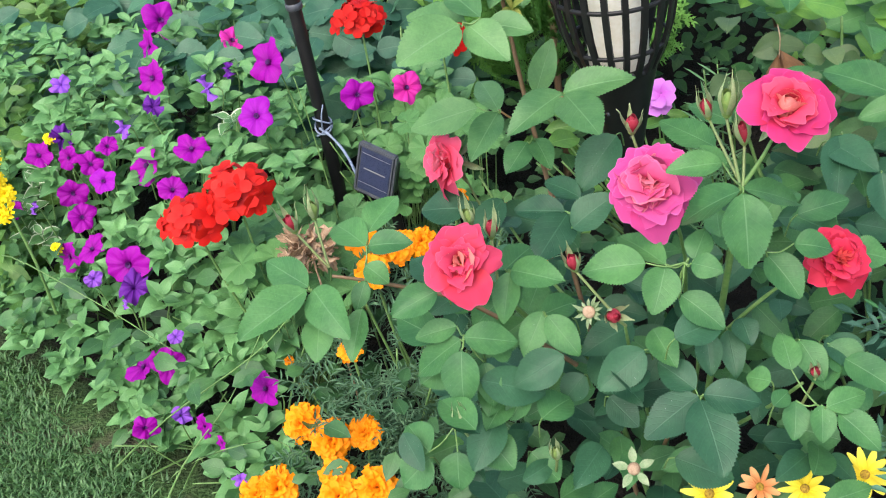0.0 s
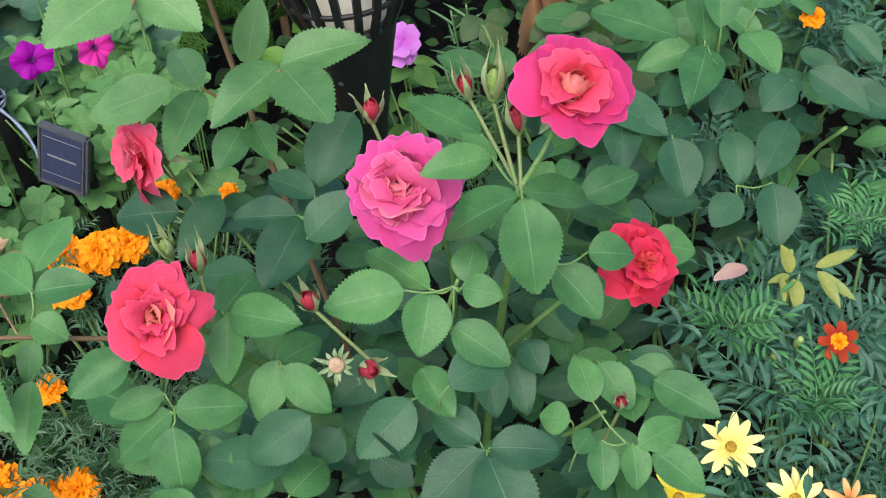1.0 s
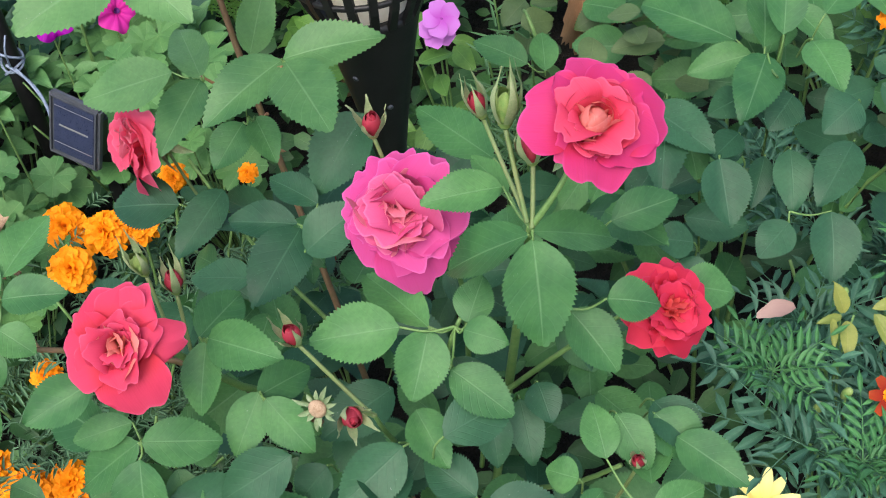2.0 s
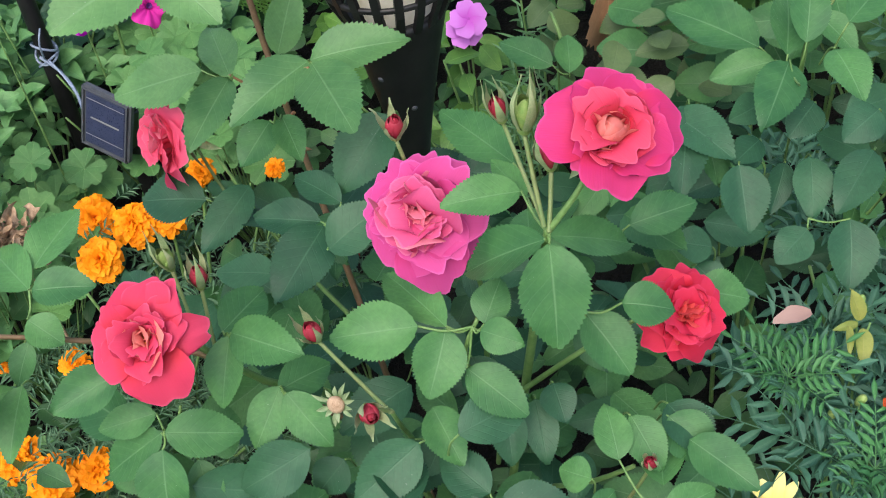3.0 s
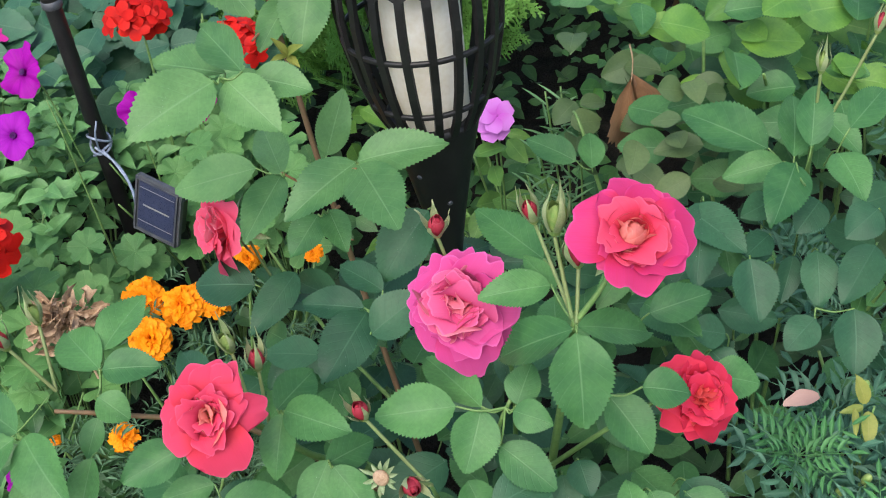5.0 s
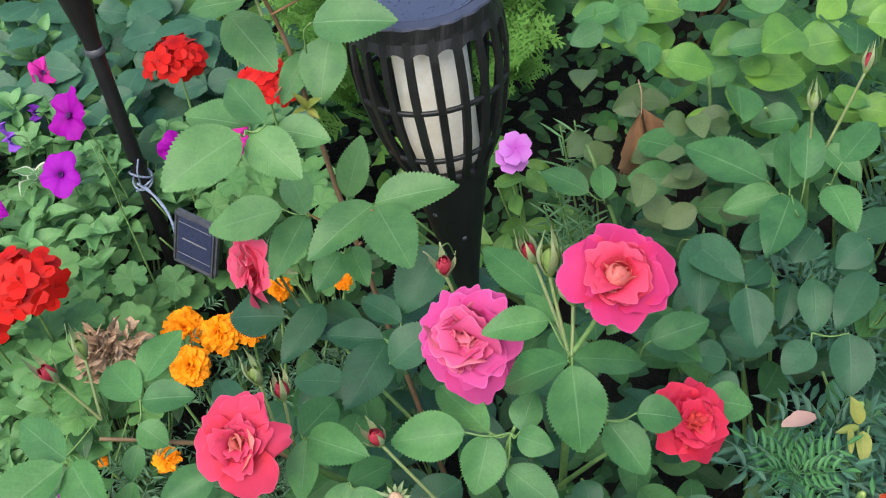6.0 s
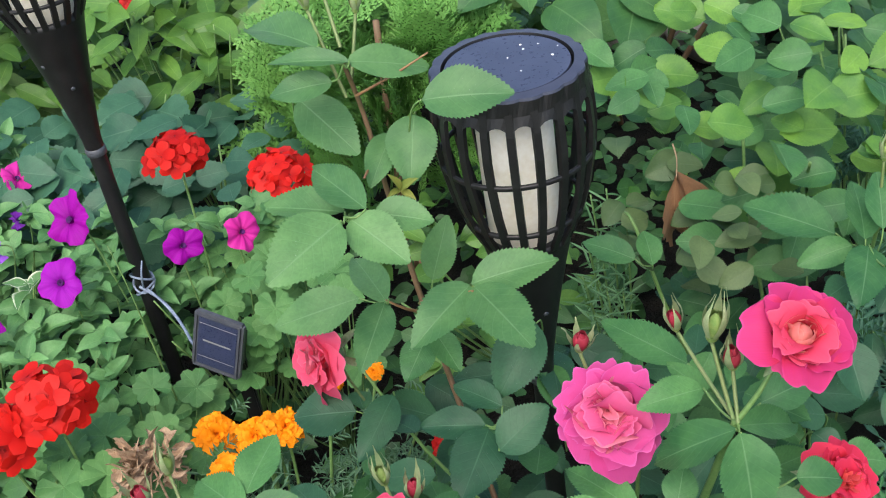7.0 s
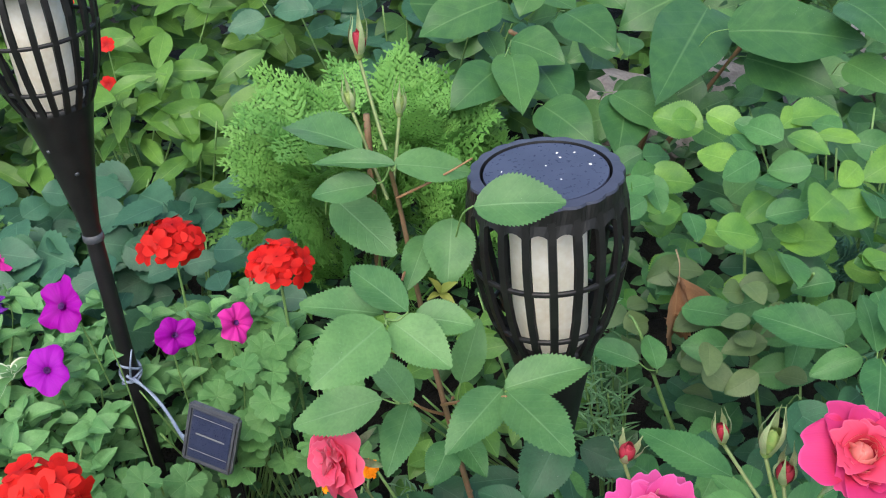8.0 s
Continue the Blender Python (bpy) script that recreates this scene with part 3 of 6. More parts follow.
# ---- solar panel and cord ----
def rounded_box(sx, sy, sz, bevel):
    bm = bmesh.new()
    bmesh.ops.create_cube(bm, size=1)
    bmesh.ops.scale(bm, vec=(sx, sy, sz), verts=bm.verts)
    bmesh.ops.bevel(bm, geom=bm.edges[:], offset=bevel, segments=2, affect="EDGES")
    return bm


def build_solar_panel():
    panel = thing("solar_panel", (-0.3138, 0.2474, 0.2137), "small black solar panel on a stake with silver strip", "solar panel")
    panel.rotation_euler = (radians(80.3), radians(14.8), radians(-31.5))
    bm = rounded_box(0.060, 0.075, 0.011, 0.003)
    bm.faces.ensure_lookup_table()
    top = max(bm.faces, key=lambda f: f.calc_center_median().z + f.calc_area())
    bmesh.ops.inset_region(bm, faces=[top], thickness=0.0022, depth=0.0)
    bmesh.ops.inset_region(bm, faces=[top], thickness=0.0006, depth=-0.0022)
    part("housing", bm, FRAME, panel, "grey-black housing with a raised lip")
    bm = rounded_box(0.047, 0.062, 0.002, 0.0006)
    bmesh.ops.translate(bm, vec=(0, 0, 0.0030), verts=bm.verts)
    part("cell", bm, CELL, panel, "dark blue solar cell")
    for dy, w, deep in ((0.002, 0.034, 0.0017), (0.024, 0.045, 0.0004), (-0.020, 0.045, 0.0004)):
        bm = rounded_box(w, deep, 0.0008, 0.0001)
        bmesh.ops.translate(bm, vec=(0, dy, 0.0042), verts=bm.verts)
        part("contact_strip", bm, SILVER, panel, "silver contact strip")
    bm = rounded_box(0.030, 0.050, 0.016, 0.003)
    bmesh.ops.translate(bm, vec=(0.010, -0.004, -0.0125), verts=bm.verts)
    part("battery_box", bm, PLASTIC, panel)
    inv = panel.rotation_euler.to_matrix().to_4x4().inverted()
    bm = rounded_box(0.016, 0.016, 0.35, 0.002)
    bmesh.ops.transform(bm, matrix=inv @ Matrix.Translation((0.012, 0.026, -0.18)), verts=bm.verts)
    part("stake", bm, PLASTIC, panel)
    cord = thing("cord", (-0.402, 0.402, 0.2), "pale twisted cord tied round the torch pole", "cord")
    for k, z in enumerate((0.212, 0.204, 0.220)):
        ring = [(-0.402 + 0.0125 * math.cos(a), 0.402 + 0.0125 * math.sin(a), z + 0.008 * math.sin(a + k * 2)) for a in [i * math.pi / 5 for i in range(11)]]
        tube("loop", ring, 0.0015, CORD, cord, cord.location, 6, 0.0015)
    tube("lead", [(-0.406, 0.388, 0.216), (-0.388, 0.380, 0.200), (-0.372, 0.358, 0.190), (-0.357, 0.318, 0.188), (-0.348, 0.285, 0.196), (-0.338, 0.266, 0.203)], 0.0018, CORD, cord, cord.location, 6, 0.0018)
    tube("lead", [(-0.398, 0.388, 0.210), (-0.382, 0.372, 0.196), (-0.366, 0.345, 0.184), (-0.352, 0.305, 0.180), (-0.340, 0.27, 0.190)], 0.0016, CORD, cord, cord.location, 6, 0.0018)
    tube("loose_end", [(-0.402, 0.388, 0.212), (-0.396, 0.374, 0.240), (-0.391, 0.380, 0.256)], 0.0014, CORD, cord, cord.location, 6, 0.001)


build_solar_panel()


# ---- roses ----
def petal_mesh(name, mat, cup, flare, ruffle, seed, notch=0.0, flat=1.0, curl=0.0):
    """A petal that stands up from its foot, cups inwards, flares and waves at an uneven rim."""
    r = random.Random(seed)
    p1, p2, p3 = r.uniform(0, 6.28), r.uniform(0, 6.28), r.uniform(0, 6.28)
    skew, dent, at_v = r.uniform(-0.12, 0.12), notch * r.uniform(0.3, 1.6), r.uniform(-0.4, 0.4)
    V, U, F = [], [], []
    nu, nv = 10, 14
    for i in range(nu + 1):
        u = i / nu
        hw = petal_shape(u)
        for j in range(nv + 1):
            v = j / nv * 2 - 1
            rim = 1 - 0.36 * abs(v) ** 2.3 - dent * math.exp(-((v - at_v) * 5) ** 2) + 0.035 * math.sin(4.2 * v + p1) + 0.020 * math.sin(9.5 * v + p2)
            tall = u * (1 + (rim - 1) * u)
            x = hw * v * 1.42 + skew * u * u
            bend = curl * tall * tall + cup * math.sin(math.pi * min(1, tall) * 0.9) + cup * 1.1 * (v * v) * hw
            out = -flare * max(0, tall - 0.45) ** 1.5
            wave = ruffle * u ** 1.5 * (math.sin(2.6 * v + p2 + 2 * u) + 0.5 * math.sin(5.1 * v + p3) + 0.22 * math.sin(11 * v + p1))
            V.append((x, tall * flat, bend + out + wave))
            U.append((u, 0.5 + 0.5 * v))
    w = nv + 1
    for i in range(nu):
        for j in range(nv):
            a = i * w + j
            F.append((a, a + 1, a + w + 1, a + w))
    return mesh_of(name, V, F, mat, U)


def petal_sets(outer, fold, inner):
    return {
        "outer": [petal_mesh("petal", outer, 0.17, 0.50, 0.040, i, 0.10) for i in range(7)],
        "middle": [petal_mesh("petal", fold, 0.30, 0.40, 0.050, i + 20, 0.14, 1.0, 0.22) for i in range(7)],
        "crumple": [petal_mesh("petal", inner, 0.30, 0.25, 0.085, i + 60, 0.20, 0.9, 0.40) for i in range(6)],
    }


ROSE_SETS = {"coral": petal_sets(ROSE_CORAL, ROSE_FOLD, ROSE_INNER), "pink": petal_sets(ROSE_PINK, ROSE_PINK_FOLD, ROSE_PALE), "warm": petal_sets(ROSE_FOLD, ROSE_FOLD, ROSE_INNER), "red": petal_sets(ROSE_RED, ROSE_RED, ROSE_RED_INNER), "salmon": petal_sets(ROSE_SALMON, ROSE_SALMON, ROSE_PALE)}


def shell_mesh(mat, radius, height, close, span, r):
    """An inner petal wrapped round the flower's axis; close under 1 folds its rim inwards."""
    V, U, F = [], [], []
    nu, nv = 7, 12
    p1, p2, skew = r.uniform(0, 6.28), r.uniform(0, 6.28), r.uniform(-0.25, 0.25)
    for i in range(nu + 1):
        u = i / nu
        for j in range(nv + 1):
            v = 2 * j / nv - 1
            th = v * span * 0.5 * (0.55 + 0.45 * math.sin(math.pi * min(1, 0.15 + 0.6 * u)))
            q = radius * (0.40 * (1 - u) ** 2 + 2.4 * u * (1 - u) + close * u * u) * (1 + 0.08 * skew * v)
            q += 0.016 * u * u * math.sin(2.7 * v + p1) + 0.05 * radius * v * u
            z = -0.01 + height * u * (1 - 0.30 * abs(v + skew * 0.5) ** 2.6 * u + 0.05 * u * math.sin(3.6 * v + p2) + 0.025 * u * math.sin(9 * v + p1))
            V.append((q * math.cos(th), q * math.sin(th), z))
            U.append((0.35 + 0.65 * u, 0.5 + 0.5 * v))
    w = nv + 1
    for i in range(nu):
        for j in range(nv):
            F.append((i * w + j, i * w + j + 1, (i + 1) * w + j + 1, (i + 1) * w + j))
    return mesh_of("petal", V, F, mat, U)


HEARTS = {"coral": ROSE_INNER, "warm": ROSE_INNER, "pink": ROSE_PALE, "red": ROSE_RED_INNER, "salmon": ROSE_PALE}


def rose_bloom(plant, at, normal, size, colour, seed, label, layers, outer=(), open_heart=False):
    """Layered rose: rings of petals from the flat outer ones to the upright heart. layers: (set, count, length, tilt in degrees from the axis, foot radius)."""
    r = random.Random(seed)
    v, f = lathe_data([(0.0, -0.26), (0.07, -0.24), (0.11, -0.16), (0.10, -0.06), (0.13, 0.0), (0.0, 0.05)], 12)
    bloom = piece("rose_bloom", mesh_of("rose_bloom", v, f, SEPAL), plant, aimed(plant.location, at, normal, 0, size), label)
    wide, tall = (0.075, 0.10) if open_heart else (0.15, 0.33) if colour == "coral" else (0.11, 0.26)
    v, f = lathe_data([(wide, 0.0), (wide, tall * 0.5), (wide * 0.6, tall * 0.85), (0.0, tall)], 12)
    piece("heart", mesh_of("heart", v, f, STAMEN if open_heart else HEARTS[colour], [(0.86, 0.5)] * len(v)), bloom, Matrix.Identity(4))
    off = r.uniform(0, 6)

    def add(kind, a, tilt, L, width, foot):
        tl = radians(tilt)
        out = Vector((math.cos(a), math.sin(a), 0))
        y = out * math.sin(tl) + Vector((0, 0, 1)) * math.cos(tl)
        z = -out * math.cos(tl) + Vector((0, 0, 1)) * math.sin(tl)
        m = Matrix((y.cross(z), y, z)).transposed().to_4x4()
        m = Matrix.Translation(out * foot + Vector((0, 0, -0.02 + 0.05 * (1 - tilt / 90)))) @ m @ Matrix.Rotation(r.uniform(-0.3, 0.3), 4, "Y")
        piece("petal", r.choice(ROSE_SETS[colour][kind]), bloom, m @ Matrix.Diagonal((L * width, L, L, 1)))
    for a, tilt, length, width in outer:
        add("outer", radians(a), tilt, length, width, 0.05)
    for kind, count, length, tilt, foot in layers:
        off += 0.7
        if kind == "shell":
            mats = (HEARTS[colour], ROSE_SETS[colour]["middle"][0].materials[0])
            for k in range(count):
                me = shell_mesh(mats[1] if length > 0.24 else mats[0], length * r.uniform(0.92, 1.08), tilt * r.uniform(0.88, 1.1), foot * r.uniform(0.9, 1.12), 2 * math.pi / count * r.uniform(1.15, 1.45), r)
                lean = Matrix.Rotation(r.uniform(-0.14, 0.14), 4, "X") @ Matrix.Rotation(r.uniform(-0.14, 0.14), 4, "Y")
                piece("petal", me, bloom, lean @ Matrix.Rotation(off + 2 * math.pi * (k + r.uniform(-0.15, 0.15)) / count, 4, "Z"))
            continue
        if kind == "crumple":
            for k in range(count):
                add(kind, r.uniform(0, 6.283), tilt * (k + 0.5) / count + r.uniform(-8, 8), length * r.uniform(0.75, 1.15), r.uniform(0.8, 1.25), foot * (k + 0.5) / count)
            continue
        for k in range(count):
            add(kind, off + 2 * math.pi * (k + r.uniform(-0.28, 0.28)) / count, tilt + r.uniform(-12, 12), length * r.uniform(0.80, 1.15), r.uniform(0.68, 0.98), foot)
    if open_heart:
        for k in range(16):
            a, rad = r.uniform(0, 6.28), r.uniform(0.0, 0.09)
            p = Vector((rad * math.cos(a), rad * math.sin(a), 0.0))
            tube("stamen", [p, p * 1.4 + Vector((0, 0, 0.12)), p * 1.8 + Vector((0, 0, 0.2))], 0.008, STAMEN, bloom, (0, 0, 0), 4, 0.016)
    for k in range(5):
        a = k * 1.2566
        out = Vector((math.cos(a), math.sin(a), -0.35))
        piece("sepal", SEPAL_ME, bloom, blade_matrix((0, 0, 0), Vector((0, 0, -0.12)) + out * 0.09, Vector((0, 0, -0.2)) + out * 0.5, 0.13, (0, 0, 1)))
    return bloom


SEPAL_ME = blade("sepal", SEPAL, lance, 6, fold=0.2, droop=0.3)
FULL = [("middle", 5, 0.46, 58, 0.06), ("middle", 5, 0.40, 40, 0.10), ("shell", 3, 0.25, 0.28, 1.15), ("crumple", 9, 0.36, 40, 0.19)]
DENSE = [("outer", 6, 0.52, 72, 0.05), ("middle", 7, 0.49, 56, 0.06), ("middle", 7, 0.47, 42, 0.09), ("shell", 4, 0.26, 0.37, 1.15), ("crumple", 10, 0.42, 34, 0.20), ("crumple", 6, 0.40, 16, 0.10)]
CUPPED = [("middle", 4, 0.45, 66, 0.07), ("middle", 4, 0.38, 48, 0.13), ("shell", 4, 0.30, 0.30, 1.15), ("shell", 3, 0.235, 0.34, 0.95), ("shell", 3, 0.19, 0.37, 0.60), ("crumple", 3, 0.36, 14, 0.05)]


def rose_bud(plant, at, up, size, tint, label, spread_sepals=0.3, stem_to=None):
    """Plump bud: a round green hip, petals showing between clasping sepals that run out into thin points."""
    v, f = lathe_data([(0.0, -0.24), (0.08, -0.22), (0.135, -0.12), (0.12, -0.03), (0.15, 0.0)], 12)
    bud = piece("rose_bud", mesh_of("rose_bud", v, f, BUD_GREEN), plant, aimed(plant.location, at, up, rng.uniform(0, 6), size), label)
    v, f = lathe_data([(0.13, -0.01), (0.175, 0.12), (0.175, 0.28), (0.12, 0.45), (0.05, 0.57), (0.0, 0.60)], 12)
    piece("core", mesh_of("core", v, f, tint, [(0.6, 0.5)] * len(v)), bud, Matrix.Identity(4))
    wrap = random.Random(int(1e4 * abs(at[0])) + int(1e4 * abs(at[2])))
    for k, (rad, tall, close) in enumerate(((0.25, 0.56, 0.62), (0.24, 0.62, 0.50), (0.23, 0.66, 0.42), (0.17, 0.68, 0.30))):
        piece("petal", shell_mesh(tint, rad, tall, close, 3.6, wrap), bud, Matrix.Rotation(k * 2.2 + wrap.uniform(-0.3, 0.3), 4, "Z"))
    for k in range(5):
        a = k * 1.2566 + rng.uniform(-0.15, 0.15)
        s = spread_sepals * rng.uniform(0.5, 1.4)
        far = rng.uniform(1.0, 1.65)
        V, F, U = [], [], []
        for i in range(8):
            u = i / 7
            z = -0.02 + far * u * (1 - 0.42 * min(1.2, s) * u)
            hug = 0.15 + 0.115 * math.sin(math.pi * min(1, u * 1.25)) if u < 0.62 else 0.20 - 0.32 * (u - 0.62)
            rad = max(0.03, hug) + s * 0.62 * u * u
            w = (0.60 - 0.56 * u) * (1 - u) ** 0.5 * (1 - 0.6 * min(1, s) * u) + 0.035
            for q in (-1, 0, 1):
                th = a + q * w
                rr = rad + (0.012 if q == 0 else 0.0)
                V.append((rr * math.cos(th), rr * math.sin(th), z))
                U.append((u, 0.5 + 0.5 * q))
        for i in range(7):
            F += [(i * 3, i * 3 + 1, i * 3 + 4, i * 3 + 3), (i * 3 + 1, i * 3 + 2, i * 3 + 5, i * 3 + 4)]
        piece("sepal", mesh_of("sepal", V, F, BUD_SEPAL, U), bud, Matrix.Identity(4))
    if stem_to:
        a, b = Vector(at), Vector(stem_to)
        d = Vector(up).normalized()
        tube("flower_stem", [b, (a * 0.45 + b * 0.55) - d * 0.004, a - d * size * 0.22], 0.0014, BUD_STEM, plant, plant.location, 6, 0.0013)
    return bud


bush = thing("rose_bush", (0.0, -0.2, 0.0), "rose bush with coral and pink blooms and dark green leaves", "rose bush", "rose bushes")
BO = bush.location
rose_bloom(bush, (0.093, -0.286, 0.537), (0.06, -0.62, 0.78), 0.049, "coral", 3, "open coral-pink rose with a cupped salmon heart", CUPPED,
           ((152, 84, 0.68, 0.92), (90, 82, 0.64, 0.92), (42, 80, 0.62, 0.76), (-8, 86, 0.72, 0.76), (-44, 76, 0.62, 0.84), (-90, 80, 0.62, 0.96), (-142, 74, 0.50, 0.64)))
rose_bloom(bush, (-0.001, -0.214, 0.440), (-0.18, -0.72, 0.66), 0.063, "pink", 8, "full pink rose with many folded petals", DENSE,
           ((168, 86, 0.54, 0.84), (130, 84, 0.54, 0.76), (88, 84, 0.52, 0.84), (50, 82, 0.54, 0.80), (8, 88, 0.62, 0.72), (-30, 86, 0.56, 0.84), (-75, 96, 0.74, 0.68), (-118, 84, 0.57, 0.92), (-155, 82, 0.52, 0.72)))
rose_bloom(bush, (-0.166, -0.264, 0.418), (-0.05, -0.70, 0.72), 0.0485, "warm", 14, "wide open coral rose with yellow stamens", FULL,
           ((104, 84, 0.66, 0.92), (66, 86, 0.70, 0.76), (25, 76, 0.54, 0.88), (148, 84, 0.60, 0.68), (186, 80, 0.62, 1.00), (228, 78, 0.56, 0.88), (-73, 90, 0.78, 0.76), (2, 96, 0.74, 0.52)), True)
rose_bloom(bush, (0.141, -0.258, 0.374), (0.20, -0.74, 0.65), 0.047, "red", 21, "dense deep red rose behind leaves", DENSE,
           ((60, 86, 0.57, 0.88), (105, 84, 0.57, 0.88), (160, 86, 0.52, 0.80), (205, 84, 0.56, 0.76), (250, 84, 0.56, 0.80), (-72, 92, 0.70, 0.76), (-35, 84, 0.58, 0.88), (12, 84, 0.57, 0.88)))
rose_bloom(bush, (-0.187, 0.010, 0.357), (-0.78, -0.50, 0.36), 0.060, "salmon", 33, "salmon-pink rose turned sideways", FULL,
           ((5, 70, 0.58, 0.88), (60, 66, 0.58, 0.88), (112, 72, 0.58, 0.80), (160, 74, 0.56, 0.88), (210, 80, 0.60, 0.88), (262, 92, 0.74, 0.68), (310, 80, 0.60, 0.88)))
rose_bud(bush, (-0.011, -0.190, 0.482), (0.05, -0.35, 0.93), 0.026, BUD_PINK, "half-open red rosebud with long sepals", 0.55, (0.0, -0.195, 0.43))
rose_bud(bush, (0.057, -0.251, 0.523), (0.05, -0.2, 1), 0.030, BUD_GREEN, "closed green rosebud", 0.03, (0.062, -0.272, 0.47))
rose_bud(bush, (0.049, -0.207, 0.497), (-0.2, -0.2, 1), 0.024, BUD_PINK, "small red rosebud", 0.10, (0.062, -0.268, 0.47))
rose_bud(bush, (0.069, -0.253, 0.497), (-0.15, -0.3, 1), 0.027, BUD_PINK, "green and crimson rosebud", 0.12, (0.064, -0.275, 0.468))
rose_bud(bush, (-0.072, -0.265, 0.402), (-0.1, -0.3, 0.9), 0.025, BUD_PINK, "opening red rosebud", 0.5, (-0.036, -0.287, 0.352))
rose_bud(bush, (-0.047, -0.305, 0.379), (0.15, -0.75, 0.5), 0.027, BUD_PINK, "red rosebud with spread sepals", 0.75, (-0.035, -0.285, 0.35))
rose_bud(bush, (-0.157, -0.207, 0.420), (-0.05, -0.2, 1), 0.024, BUD_GREEN, "closed green rosebud", 0.2, (-0.150, -0.225, 0.38))
rose_bud(bush, (-0.139, -0.220, 0.414), (0.1, -0.2, 1), 0.025, BUD_PINK, "green and red rosebud", 0.3, (-0.139, -0.235, 0.37))
rose_bud(bush, (-0.178, 0.030, 0.332), (0.1, -0.1, 1), 0.022, BUD_GREEN, "closed green rosebud", 0.1, (-0.165, 0.02, 0.29))
rose_bud(bush, (-0.326, -0.155, 0.402), (-0.1, -0.3, 1), 0.028, BUD_PINK, "red rosebud with spreading sepals", 0.5, (-0.300, -0.165, 0.36))
rose_bud(bush, (-0.313, -0.120, 0.392), (0.1, -0.2, 1), 0.026, BUD_GREEN, "closed green rosebud", 0.05, (-0.300, -0.165, 0.36))
rose_bud(bush, (-0.183, -0.319, 0.290), (0, -0.3, 1), 0.026, BUD_GREEN, "closed green rosebud", 0.1, (-0.18, -0.30, 0.25))
rose_bud(bush, (-0.106, -0.324, 0.245), (0, -0.3, 1), 0.022, BUD_GREEN, "closed green rosebud", 0.1, (-0.11, -0.30, 0.2))
rose_bud(bush, (0.116, -0.308, 0.295), (-0.2, -0.4, 0.9), 0.019, BUD_PINK, "small pale pink and green rosebud", 0.15, (0.105, -0.30, 0.25))
rose_bud(bush, (-0.128, 0.043, 0.700), (0.05, -0.1, 1), 0.026, BUD_PINK, "slim crimson rosebud on the tall shoot", 0.1, (-0.122, 0.0, 0.64))
rose_bud(bush, (-0.140, 0.03, 0.665), (-0.1, -0.1, 1), 0.020, BUD_GREEN, "closed green rosebud", 0.05, (-0.125, 0.0, 0.60))
rose_bud(bush, (-0.105, 0.03, 0.655), (0.1, -0.1, 1), 0.020, BUD_GREEN, "closed green rosebud", 0.05, (-0.12, 0.0, 0.61))
# spent bloom beside the low bud
SPENT_SEPAL = blade("sepal", SEPAL, lance, 6, fold=0.3, droop=0.5)
v, f = lathe_data([(0.0, -0.3), (0.2, -0.2), (0.38, 0.0), (0.42, 0.16), (0.3, 0.3), (0.0, 0.36)], 14)
spent = piece("spent_bloom", mesh_of("spent_bloom", v, f, DEAD), bush, aimed(BO, (-0.064, -0.297, 0.379), (-0.35, -0.8, 0.4), 0, 0.013), "spent bloom with a brown stamen disc")
for k in range(14):
    a = k * 0.45 + rng.uniform(-0.15, 0.15)
    o2 = Vector((math.cos(a), math.sin(a), 0))
    piece("sepal", SPENT_SEPAL, spent, blade_matrix((0, 0, 0), o2 * 0.3, o2 * rng.uniform(0.5, 1.25) + Vector((0, 0, rng.uniform(-0.5, 0.5))), 0.24, (0, 0, 1)))
v, f = lathe_data([(0.0, -0.25), (0.2, -0.2), (0.26, 0.0), (0.16, 0.14), (0.0, 0.16)], 12)
star = piece("bare_calyx", mesh_of("bare_calyx", v, f, DEAD), bush, aimed(BO, (-0.042, -0.347, 0.245), (0, -0.6, 0.8), 0, 0.022), "bare star-shaped calyx left by a fallen bloom")
for k in range(5):
    a = k * 1.2566 + 0.3
    o2 = Vector((math.cos(a), math.sin(a), 0))
    piece("sepal", SEPAL_ME, star, blade_matrix((0, 0, 0), o2 * 0.18, o2 * 0.85 + Vector((0, 0, 0.1)), 0.34, (0, 0, 1)))

spray(bush, "rose_skylit", (-0.145, -0.076, 0.548), [
    (-0.148, -0.083, 0.550, -0.204, -0.123, 0.540, 0.048),
    (-0.142, -0.074, 0.545, -0.108, -0.110, 0.522, 0.037),
    (-0.144, -0.057, 0.540, -0.202, -0.018, 0.535, 0.029),
    (-0.129, -0.075, 0.550, -0.161, -0.020, 0.560, 0.030),
    (-0.125, -0.067, 0.540, -0.084, -0.084, 0.535, 0.030),
])
spray(bush, "rose_skylit", (-0.063, -0.076, 0.464), [
    (-0.089, -0.033, 0.445, -0.068, -0.023, 0.495, 0.028),
    (-0.064, -0.073, 0.464, 0.004, -0.077, 0.474, 0.035),
    (-0.062, -0.077, 0.464, -0.037, -0.157, 0.464, 0.043),
    (-0.064, -0.073, 0.464, -0.117, -0.115, 0.452, 0.036),
])
spray(bush, "rose_skylit", (-0.126, -0.019, 0.425), [
    (-0.149, -0.008, 0.425, -0.224, 0.011, 0.400, 0.040),
    (-0.129, -0.017, 0.422, -0.159, -0.074, 0.405, 0.032),
    (-0.128, -0.020, 0.425, -0.147, 0.048, 0.430, 0.030),
])
spray(bush, "rose", (-0.097, -0.055, 0.410), [
    (-0.103, -0.046, 0.400, -0.126, -0.075, 0.385, 0.029),
    (-0.095, -0.041, 0.400, -0.083, -0.078, 0.386, 0.024),
])
